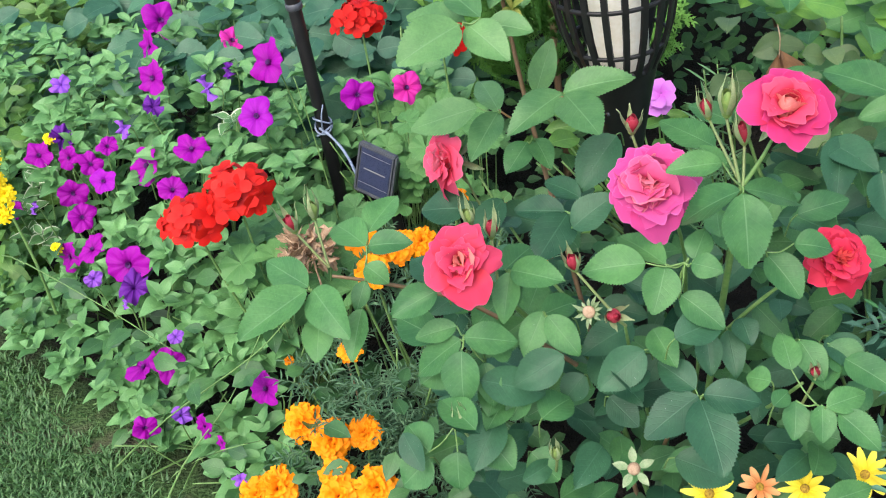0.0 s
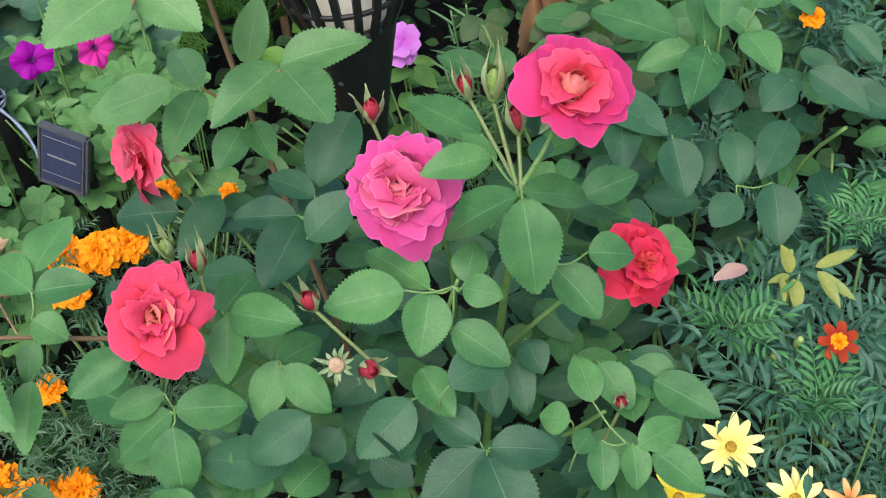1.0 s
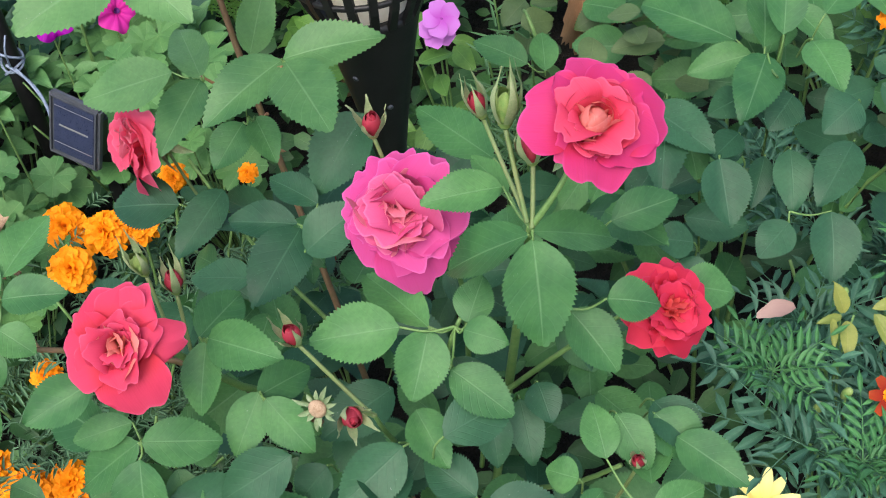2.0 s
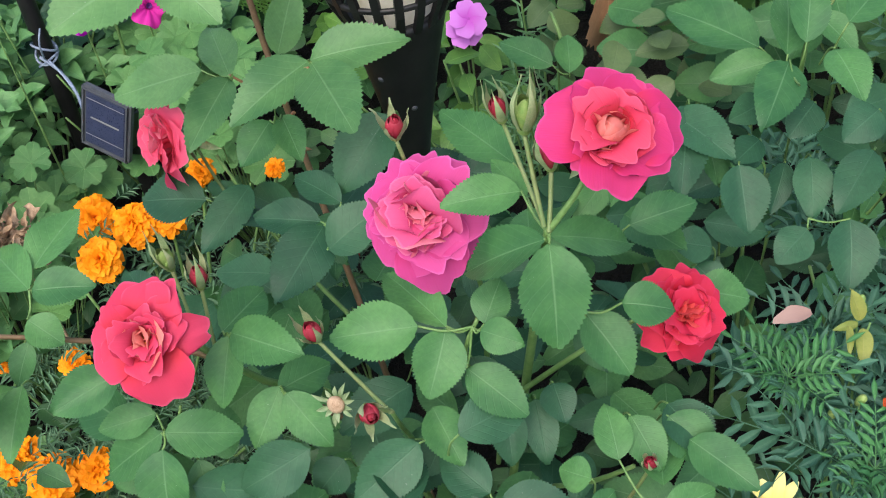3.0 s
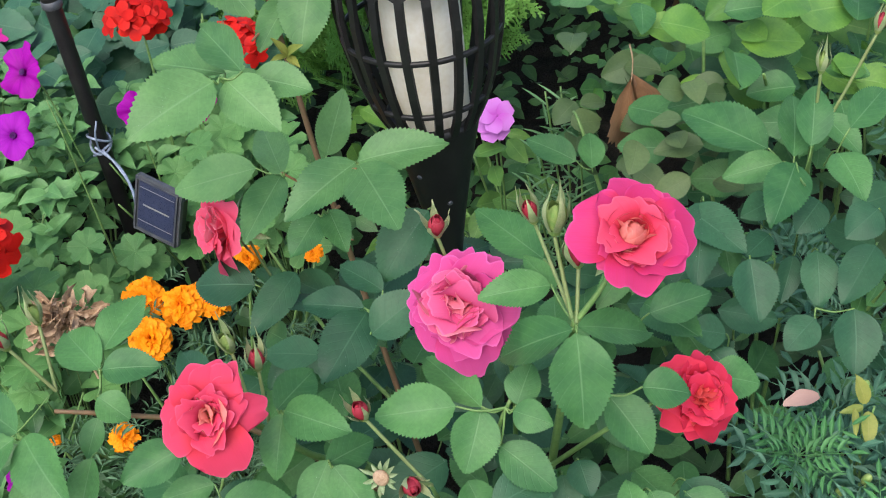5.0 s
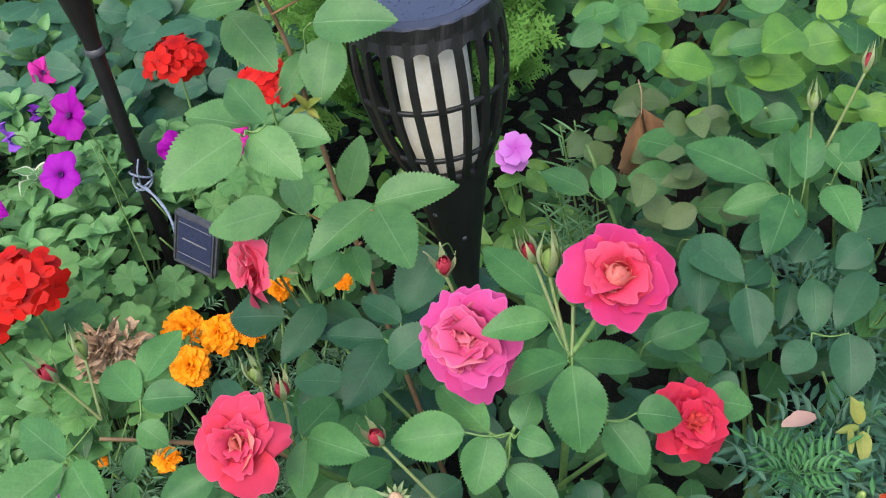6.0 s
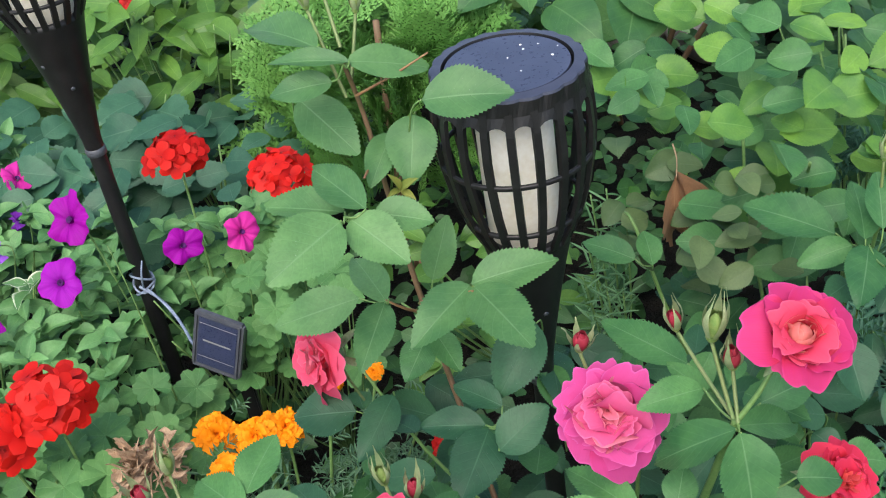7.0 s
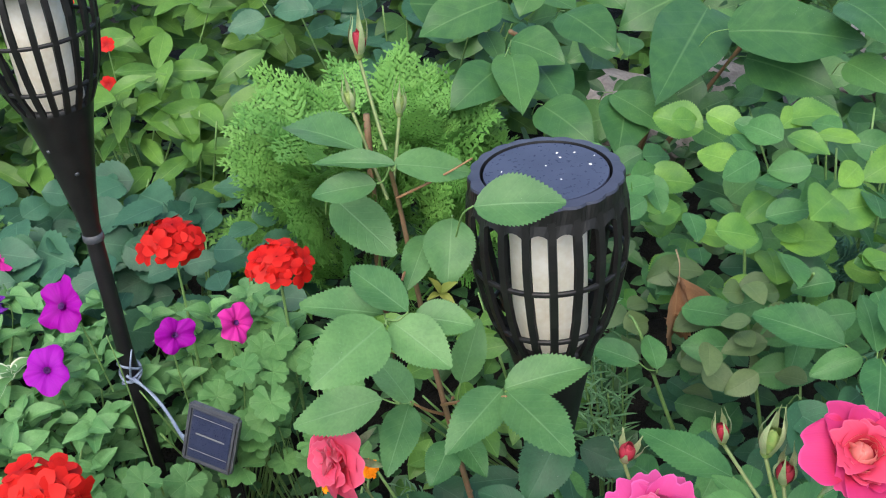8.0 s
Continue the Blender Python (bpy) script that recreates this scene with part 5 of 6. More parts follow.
for row in ((-0.713, 0.757, 0.265, 0.059, 0), (-0.711, 0.654, 0.264, 0.055, 0), (-0.675, 0.530, 0.264, 0.052, 0), (-0.565, 0.633, 0.264, 0.045, 2),
            (-0.450, 0.372, 0.335, 0.053, 0), (-0.483, 0.362, 0.262, 0.049, 1), (-0.574, 0.464, 0.265, 0.035, 3), (-0.552, 0.518, 0.264, 0.024, 4),
            (-0.340, 0.381, 0.264, 0.042, 0), (-0.270, 0.383, 0.264, 0.043, 2), (-0.578, 0.335, 0.239, 0.046, 0), (-0.662, 0.363, 0.206, 0.050, 0),
            (-0.892, 0.520, 0.164, 0.043, 0), (-0.823, 0.472, 0.177, 0.037, 0)):
    petunia(*row)
for row in ((-0.836, 0.506, 0.196, 0.041, 4), (-0.737, 0.433, 0.209, 0.030, 0), (-0.707, 0.437, 0.231, 0.030, 3), (-0.774, 0.434, 0.182, 0.036, 0),
            (-0.749, 0.400, 0.169, 0.039, 1), (-0.816, 0.428, 0.138, 0.042, 0), (-0.797, 0.390, 0.117, 0.041, 0), (-0.908, 0.469, 0.098, 0.022, 3),
            (-0.953, 0.493, 0.084, 0.027, 0), (-0.829, 0.364, 0.065, 0.050, 0), (-0.778, 0.343, 0.089, 0.042, 0), (-0.705, 0.282, 0.092, 0.060, 0),
            (-0.693, 0.253, 0.074, 0.042, 4), (-0.777, 0.310, 0.056, 0.025, 3)):
    petunia(*row)
for row in ((-0.712, 0.245, 0.051, 0.015, 3), (-0.619, 0.160, 0.047, 0.020, 3), (-0.680, 0.158, 0.004, 0.047, 0), (-0.632, 0.137, 0.017, 0.046, 0),
            (-0.474, 0.033, 0.048, 0.044, 0), (-0.662, 0.066, -0.027, 0.033, 0), (-0.607, 0.066, -0.011, 0.025, 3), (-0.571, 0.038, -0.010, 0.034, 0),
            (-0.542, 0.007, -0.013, 0.019, 0), (-0.510, -0.051, -0.023, 0.018, 3), (-0.611, 0.304, 0.195, 0.038, 0), (-0.653, 0.442, 0.259, 0.028, 4),
            (-0.845, 0.585, 0.249, 0.031, 3)):
    petunia(*row)


def petunia_leaves():
    """Leaf carpet over the mound, shared out to the plants."""
    r = random.Random(71)
    n = 0
    while n < 2850:
        x, y = r.uniform(-1.10, -0.20), r.uniform(-0.10, 0.90)
        d = inside(x, y)
        if d < 0.0 or (x > -0.44 and y < 0.27) or (x > -0.425 and y < 0.41) or (x > -0.52 and y < -0.02) or (x > -0.36 and y < 0.36 and r.random() < 0.6) or (y > 0.5 and x > -0.5):
            continue
        h = mound(x, y)
        z = GROUND + (h - GROUND) * r.uniform(0.55, 1.06) + 0.02 * noise.noise((x * 9, y * 9, 0))
        plant = nearest_plant((x, y))
        key = "variegated" if noise.noise((x * 8, y * 8, 5)) > 0.5 and r.random() < 0.5 else "petunia"
        p = Vector((x, y, z))
        lean = Vector((r.uniform(-0.45, 0.45), r.uniform(-0.65, 0.15), 0))
        off, rise = r.uniform(0, 6.283), r.uniform(0.1, 0.8)
        for k in range(5):
            a = off + k * 2.39996
            L = r.uniform(0.020, 0.034) * (1.15 - 0.10 * k) * 1.25
            dd = (Vector((math.cos(a), math.sin(a), rise * (0.5 + 0.18 * k))) + lean).normalized()
            foot = p + Vector((0, 0, 0.004 * k))
            piece("leaf", r.choice(LEAVES[key]), plant, blade_matrix(plant.location, foot, foot + dd * L, L * r.uniform(0.48, 0.68), Vector((r.uniform(-0.3, 0.3), r.uniform(-0.6, 0.1), 0.9)) + lean))
            n += 1
    for plant in PLANTS:
        o = plant.location
        for k in range(9):
            a = r.uniform(0, 6.283)
            e = Vector((math.cos(a), math.sin(a), 0)) * r.uniform(0.05, 0.13)
            h = mound(o.x + e.x, o.y + e.y) - GROUND - 0.03
            tube("stem", [o, o + e * 0.5 + Vector((0, 0, h * 0.6)), o + e + Vector((0, 0, h))], 0.0019, STEM, plant, o, 5)


petunia_leaves()


# ---- geraniums ----
def floret_mesh(seed):
    r = random.Random(seed)
    V, F, U = [Vector((0, 0, 0))], [], [(0.1, 0.5)]
    for k in range(5):
        a = k * 1.2566 + r.uniform(-0.1, 0.1)
        m = blade_matrix((0, 0, 0), (0.04 * math.cos(a), 0.04 * math.sin(a), 0), (math.cos(a), math.sin(a), r.uniform(-0.10, 0.30)), 0.80, (0, 0, 1), r.uniform(-0.3, 0.3))
        v, fc, uv = blade_data(lambda u: max(0.08, 0.5 * math.sin(math.pi * (0.08 + 0.78 * u)) ** 0.8), 5, fold=-0.06, droop=0.12, ripple=0.03, seed=seed + k)
        n = len(V)
        V += [m @ Vector(q) for q in v]
        F += [tuple(i + n for i in q) for q in fc]
        U += [(0.2 + 0.75 * q[0], q[1]) for q in uv]
        F.append((0, n, n + 4))
    return mesh_of("floret", V, F, GER_RED, U)


FLORETS = [floret_mesh(i * 9) for i in range(4)]


def geranium_leaf_mesh(seed):
    """Round leaf of seven shallow scalloped lobes, each with its vein, unit radius."""
    r = random.Random(seed)
    V, F, U = [(0, 0, -0.10)], [], [(0.0, 0.5)]
    lobes, step, rings = 7, 8, 5
    n = lobes * step + 1
    wide = [r.uniform(-0.05, 0.05) for _ in range(lobes + 1)]
    for i in range(1, rings + 1):
        q = i / rings
        for k in range(n):
            a = 0.22 + (2 * math.pi - 0.44) * k / (n - 1)
            ph = (k % step) / step
            off = abs(ph - 0.5) * 2
            lobe = 1 - q * q * 0.20 * off ** 3 + q * wide[k // step] * (1 - off) - (0.035 * q if k % 2 else 0)
            z = -0.10 + 0.17 * q - 0.10 * q ** 3 + 0.06 * q * off + 0.07 * q * q * math.sin(2 * a + seed * 2.1) + 0.04 * q ** 3 * math.sin(5 * a + seed)
            V.append((q * lobe * math.sin(a), -q * lobe * math.cos(a), z))
            U.append((q * 0.9, 0.5 + 0.45 * off))
    for k in range(n - 1):
        F.append((0, 1 + k, 2 + k))
        for i in range(rings - 1):
            b = 1 + i * n + k
            F.append((b, b + n, b + n + 1, b + 1))
    return mesh_of("geranium_leaf", V, F, GER_LEAF, U)


GER_LEAVES = [geranium_leaf_mesh(i) for i in range(4)]


def geranium(foot, heads, leaves, box, seed, label):
    plant = thing("geranium", foot, label, "geranium", "red geraniums")
    o = plant.location
    r = random.Random(seed)
    for x, y, z, rad in heads:
        c = Vector((x, y, z))
        v, f = lathe_data([(0.0, -0.5), (0.15, -0.4), (0.3, 0.0), (0.2, 0.2), (0.0, 0.3)], 8)
        head = piece("flower_head", mesh_of("flower_head", v, f, STEM), plant, Matrix.Translation(c - o) @ Matrix.Diagonal((rad, rad, rad * 0.8, 1)), "rounded scarlet flower head")
        n = 20
        for k in range(n):
            zz = 1 - 1.35 * (k + 0.5) / n
            ang = k * 2.39996
            s = math.sqrt(max(0, 1 - zz * zz))
            d = Vector((s * math.cos(ang), s * math.sin(ang), zz)) + Vector((r.uniform(-0.15, 0.15), r.uniform(-0.15, 0.15), r.uniform(-0.1, 0.1)))
            d.normalize()
            d2 = (d + Vector((0, -0.25, 0.25))).normalized()
            piece("floret", r.choice(FLORETS), head, aimed((0, 0, 0), d * r.uniform(0.58, 0.90), d2, r.uniform(0, 6), r.uniform(0.40, 0.54)))
        tube("flower_stem", [o + Vector((0, 0, 0.03)), o * 0.3 + c * 0.7 - Vector((0, 0, 0.03)), c - Vector((0, 0, rad * 0.4))], 0.0020, STEM, plant, o, 6, 0.0016)
    for k in range(leaves):
        p = Vector((r.uniform(box[0], box[1]), r.uniform(box[2], box[3]), r.uniform(box[4], box[5])))
        if (p - Vector((-0.318, 0.222, 0.225))).length < 0.062:
            continue
        s = r.uniform(0.018, 0.030)
        piece("leaf", r.choice(GER_LEAVES), plant, aimed(o, p, (r.uniform(-0.35, 0.35), r.uniform(-0.8, -0.1), 1), r.uniform(0, 6), s))
        tube("leaf_stalk", [o + Vector((0, 0, 0.02)), o * 0.4 + p * 0.6 - Vector((0, 0, 0.03)), p - Vector((0, 0, s * 0.1))], 0.0013, STEM, plant, o, 5)
    return plant


geranium((-0.46, 0.16, 0), [(-0.524, 0.118, 0.255, 0.044), (-0.466, 0.130, 0.280, 0.044)], 44, (-0.50, -0.34, 0.08, 0.27, 0.12, 0.215), 81, "scarlet geranium with two heads and round scalloped leaves")
geranium((-0.09, 0.12, 0), [(-0.093, 0.108, 0.122, 0.020)], 8, (-0.16, -0.03, 0.08, 0.18, 0.0, 0.09), 84, "small scarlet geranium head low among rose stems")
geranium((-0.33, 0.40, 0), [(-0.326, 0.447, 0.346, 0.038)], 26, (-0.34, -0.22, 0.31, 0.47, 0.12, 0.255), 82, "scarlet geranium on a tall stalk beside the pole")
geranium((-0.21, 0.36, 0), [(-0.212, 0.372, 0.336, 0.037)], 26, (-0.30, -0.16, 0.22, 0.42, 0.12, 0.25), 83, "scarlet geranium head above pale green scalloped leaves")


def dead_head():
    plant = thing("withered_geranium", (-0.385, 0.11, 0.0), "withered brown geranium head on a dry stalk", "withered flower")
    o = plant.location
    r = random.Random(9)
    c = Vector((-0.383, 0.085, 0.205))
    tube("stalk", [o, o + Vector((0.005, 0, 0.09)), c], 0.0022, DEAD, plant, o, 6)
    shreds = [blade("dry_floret", DEAD, lance, 6, teeth=0.2, fold=1.2, droop=0.9, ripple=0.25, twist=0.4, seed=i) for i in range(4)]
    for k in range(80):
        d = Vector((r.uniform(-1, 1), r.uniform(-1, 1), r.uniform(-0.25, 1))).normalized() * r.uniform(0.016, 0.038)
        e = d + Vector((r.uniform(-1, 1), r.uniform(-1, 1), r.uniform(-1, 1))) * 0.012
        piece("dry_floret", r.choice(shreds), plant, blade_matrix(o, c + d * 0.75, c + e * 1.1, r.uniform(0.006, 0.012), (r.uniform(-1, 1), -1, r.uniform(0, 1))))
        if k % 2:
            continue
        tube("dry_ray", [c, c + d * 0.5 + Vector((0, 0, 0.004)), c + d + Vector((0, 0, -0.004))], 0.0009, DEAD, plant, o, 4, 0.0012)


dead_head()


# ---- marigolds ----
def frond_mesh(mat, seed, pairs=6, slim=0.2, loose=0.0):
    """Feathered leaf: a rib with toothed leaflets in pairs, unit length."""
    r = random.Random(seed)
    V, F, U = [], [], []
    rib = 0.012
    for i in range(7):
        u = i / 6
        z = -0.18 * (u - 0.3) ** 2
        for x, dz in ((-rib, 0), (0, rib), (rib, 0), (0, -rib)):
            V.append((x * (1 - 0.6 * u), u, z + dz))
            U.append((u, 0.5))
    for i in range(6):
        for k in range(4):
            F.append((i * 4 + k, i * 4 + (k + 1) % 4, i * 4 + 4 + (k + 1) % 4, i * 4 + 4 + k))
    form = blade_data(lance, 5, teeth=0.12, fold=0.25, droop=0.2, seed=seed)
    for k in range(pairs * 2 + 1):
        if k == pairs * 2:
            b, d, L = Vector((0, 1.0, -0.09)), Vector((0, 1, -0.15)), 0.36
        else:
            u = 0.18 + 0.78 * (k // 2) / pairs
            s = -1 if k % 2 else 1
            L = (0.42 * math.sin(math.pi * (0.2 + 0.65 * u))) * r.uniform(0.9, 1.1)
            b, d = Vector((0, u + 0.02 * s, -0.18 * (u - 0.3) ** 2)), Vector((s, 0.75 + loose * r.uniform(-1, 1), r.uniform(-0.25, 0.2) + loose * r.uniform(-1, 1)))
        m = blade_matrix((0, 0, 0), b, b + d.normalized() * L, L * slim * 1.5, (r.uniform(-0.3, 0.3), -0.1, 1), 0, L)
        v, fc, uv = form
        n = len(V)
        V += [m @ Vector(q) for q in v]
        F += [tuple(i + n for i in q) for q in fc]
        U += uv
        F.append((min(6, round(b.y * 6)) * 4 + 1, n, n + 4))
    return mesh_of("frond", V, F, mat, U)


FRONDS = [frond_mesh(FROND, i, 4, 0.18) for i in range(4)]
FRONDS_NEW = [frond_mesh(FROND_NEW, i + 10, 5, 0.15) for i in range(3)]
FRONDS_FINE = [frond_mesh(FROND_FINE, i + 30, 4, 0.13, 0.55) for i in range(4)]


def pompon_mesh(name, mat, seed, rows=9):
    """Double marigold: rings of short ruffled petals, unit radius."""
    r = random.Random(seed)
    V, F, U = [Vector((0, 0, 0))], [], [(0.1, 0.5)]
    total = rows * 10
    for k in range(total):
        q = (k + 0.5) / total
        tilt = radians(104 * q ** 0.62) + r.uniform(-0.12, 0.12)
        a = k * 2.39996 + r.uniform(-0.2, 0.2)
        out = Vector((math.cos(a), math.sin(a), 0))
        y = (out * math.sin(tilt) + Vector((0, 0, math.cos(tilt)))).normalized()
        face = (Vector((0, 0, 1)) * math.sin(tilt) - out * math.cos(tilt)) + Vector((r.uniform(-0.5, 0.5), r.uniform(-0.5, 0.5), r.uniform(-0.2, 0.2)))
        b = y * (0.10 + 0.22 * q) + out * r.uniform(-0.06, 0.06)
        L = (0.46 + 0.24 * q) * r.uniform(0.82, 1.15)
        m = blade_matrix((0, 0, 0), b, b + (y + out * 0.25).normalized() * L, 0.40, face, r.uniform(-0.5, 0.5), 0.5)
        v, fc, uv = blade_data(lambda u: max(0.12, 0.5 * math.sin(math.pi * (0.10 + 0.66 * u)) ** 0.7), 4, fold=0.20, droop=0.6, ripple=0.17, seed=r.randint(0, 99))
        n = len(V)
        V += [m @ Vector(p) for p in v]
        F += [tuple(i + n for i in p) for p in fc]
        U += [(p[0] * 0.95, p[1]) for p in uv]
        F.append((0, n, n + 4))
    return mesh_of(name, V, F, mat, U)


POMPONS = [pompon_mesh("marigold_bloom", MARI_ORANGE, i) for i in range(3)]


def marigold(foot, label, blooms, fronds, box, seed, meshes, size=0.07, fresh=(), tufts=()):
    plant = thing("marigold", foot, label, "marigold", "marigolds in the bed")
    o = plant.location
    r = random.Random(seed)
    for x, y, z, d in blooms:
        n = Vector((r.uniform(-0.3, 0.3), r.uniform(-0.9, -0.4), 0.8))
        bloom = piece("bloom", r.choice(POMPONS), plant, aimed(o, (x, y, z), n, r.uniform(0, 6), d * 0.53), "double orange marigold bloom")
        v, f = lathe_data([(0.05, -0.75), (0.20, -0.6), (0.30, -0.2), (0.32, 0.1), (0.1, 0.15)], 10)
        piece("calyx", mesh_of("calyx", v, f, SEPAL), bloom, Matrix.Identity(4))
        c = Vector((x, y, z)) - n.normalized() * d * 0.35
        tube("stem", [o + Vector((r.uniform(-0.02, 0.02), r.uniform(-0.02, 0.02), 0)), o * 0.35 + c * 0.65 - Vector((0, 0, 0.03)), c], 0.0022, STEM, plant, o, 6, 0.0018)
    p, tufted = Vector((0, 0, 0)), meshes is FRONDS
    for k in range(fronds):
        a = r.uniform(0, 6.283)
        L = size * r.uniform(0.7, 1.2)
        d = Vector((math.cos(a), math.sin(a), r.uniform(-0.15, 0.4))).normalized()
        if not tufted or k % 9 == 0:
            p = Vector((r.uniform(box[0], box[1]), r.uniform(box[2], box[3]), r.uniform(box[4], box[5])))
            if k // 9 < len(tufts):
                p = Vector(tufts[k // 9])
        if tufted:
            # tufts of fronds round a shoot tip
            a = k * 2.39996 + r.uniform(-0.3, 0.3)
            L = size * r.uniform(0.75, 1.1) * (1.1 - 0.05 * (k % 9))
            d = Vector((math.cos(a), math.sin(a), 0.05 + 0.13 * (k % 9))).normalized()
        piece("frond", r.choice(meshes), plant, blade_matrix(o, p, p + d * L, L, (r.uniform(-0.3, 0.3), r.uniform(-0.8, -0.1), 1)))
    for x, y, z in fresh:
        for k in range(9):
            a = k * 0.7 + r.uniform(-0.2, 0.2)
            d = Vector((math.cos(a), math.sin(a), r.uniform(0.2, 0.9))).normalized()
            p = Vector((x, y, z))
            L = size * r.uniform(0.45, 0.75)
            piece("frond", r.choice(FRONDS_NEW), plant, blade_matrix(o, p, p + d * L, L, (0, -0.6, 1)), "fresh bright green frond")
    for k in range(6):
        p = Vector((r.uniform(box[0], box[1]), r.uniform(box[2], box[3]), box[5] * 0.9))
        tube("stem", [o, o * 0.5 + p * 0.5 - Vector((0, 0, 0.02)), p], 0.0024, STEM, plant, o, 6)
    return plant


marigold((-0.39, -0.09, 0), "bushy orange marigold with fine feathered leaves", [(-0.418, -0.030, 0.042, 0.050), (-0.380, -0.054, 0.032, 0.052), (-0.340, -0.051, 0.036, 0.043), (-0.369, -0.110, 0.030, 0.042), (-0.438, -0.123, 0.030, 0.050), (-0.463, -0.127, 0.028, 0.042), (-0.363, -0.143, 0.030, 0.046), (-0.319, -0.140, 0.035, 0.050)], 250, (-0.48, -0.22, -0.20, 0.04, -0.11, -0.015), 91, FRONDS_FINE, 0.036)
marigold((-0.34, 0.04, 0), "low marigold with small orange blooms and fine leaves", [(-0.354, 0.031, 0.096, 0.030), (-0.450, 0.087, 0.045, 0.013)], 250, (-0.44, -0.16, -0.06, 0.12, -0.06, 0.075), 92, FRONDS_FINE, 0.036)
marigold((-0.28, 0.10, 0), "orange marigold cluster behind the rose leaves", [(-0.330, 0.158, 0.165, 0.048), (-0.288, 0.138, 0.168, 0.047), (-0.316, 0.098, 0.163, 0.046), (-0.256, 0.146, 0.165, 0.040), (-0.275, 0.165, 0.150, 0.036), (-0.196, 0.089, 0.258, 0.026), (-0.154, 0.220, 0.150, 0.022)], 130, (-0.34, -0.08, 0.0, 0.20, 0.0, 0.165), 93, FRONDS_FINE, 0.038)
marigold((0.30, -0.22, 0), "leafy marigold with blue-green feathered fronds", [], 171, (0.22, 0.46, -0.42, -0.09, 0.0, 0.14), 94, FRONDS, 0.064, ((0.243, -0.200, 0.226), (0.280, -0.278, 0.212)), ((0.243, -0.198, 0.215), (0.252, -0.243, 0.196), (0.291, -0.142, 0.205), (0.278, -0.276, 0.200), (0.335, -0.205, 0.190), (0.350, -0.265, 0.185), (0.225, -0.285, 0.150)))
marigold((0.42, -0.08, 0), "leafy marigold with dense feathered fronds", [], 117, (0.30, 0.58, -0.20, 0.08, 0.02, 0.20), 95, FRONDS, 0.062, ((0.39, -0.12, 0.235),))
far = marigold((0.46, 0.30, 0), "tall marigold with small orange blooms at the back", [(0.447, 0.105, 0.30, 0.024)], 150, (0.40, 0.66, 0.12, 0.42, 0.14, 0.43), 96, FRONDS, 0.055)


def red_marigold():
    plant = thing("marigold", (0.32, -0.25, 0.0), "small maroon and orange single marigold bloom", "marigold", "marigolds in the bed")
    o = plant.location
    c = Vector((0.308, -0.248, 0.238))
    v, f = lathe_data([(0.0, -0.35), (0.12, -0.3), (0.22, -0.05), (0.12, 0.05)], 10)
    bloom = piece("bloom", mesh_of("bloom", v, f, SEPAL), plant, aimed(o, c, (0, -0.6, 0.8), 0.2, 0.016), "maroon bloom with a golden centre")
    for k in range(7):
        a = k * 0.8976
        d = Vector((math.cos(a), math.sin(a), 0.1))
        piece("petal", RED_PETAL, bloom, blade_matrix((0, 0, 0), d * 0.15, d * 1.0, 0.50, (0, 0, 1)))
    piece("golden_centre", with_material(POMPONS[0], MARI_ORANGE), bloom, Matrix.Diagonal((0.52, 0.52, 0.6, 1)))
    tube("stem", [o, o + Vector((0, 0.01, 0.12)), c - Vector((0, 0, 0.004))], 0.0018, STEM, plant, o, 6)
    for p in ((0.282, -0.235, 0.232), (0.345, -0.27, 0.215), (0.30, -0.17, 0.262), (0.262, -0.238, 0.225)):
        p = Vector(p)
        v, f = lathe_data([(0.0, -0.6), (0.2, -0.45), (0.32, 0.1), (0.26, 0.5), (0.12, 0.7), (0, 0.72)], 10)
        piece("bud", mesh_of("bud", v, f, BUD_GREEN), plant, aimed(o, p, (0.2, -0.3, 1), 0, 0.011), "closed green marigold bud")
        tube("stem", [o, o * 0.4 + p * 0.6 - Vector((0, 0, 0.03)), p - Vector((0, 0, 0.005))], 0.0014, STEM, plant, o, 5)


RED_PETAL = blade("petal", MARI_RED, lambda u: max(0.1, 0.5 * math.sin(math.pi * (0.1 + 0.72 * u)) ** 0.7), 6, fold=0.1, droop=0.2, ripple=0.03)
red_marigold()

# ---- yellow zinnias ----
DAISY_ME = [blade("petal", DAISY, lambda u: max(0.1, 0.5 * math.sin(math.pi * (0.14 + 0.82 * u)) ** 0.6), 8, fold=0.25, droop=0.15 + 0.1 * i, ripple=0.02, seed=i) for i in range(3)]
DAISY_PALE_ME = [with_material(m, DAISY_PALE) for m in DAISY_ME]
FADED_ME = [with_material(m, FADED) for m in DAISY_ME]


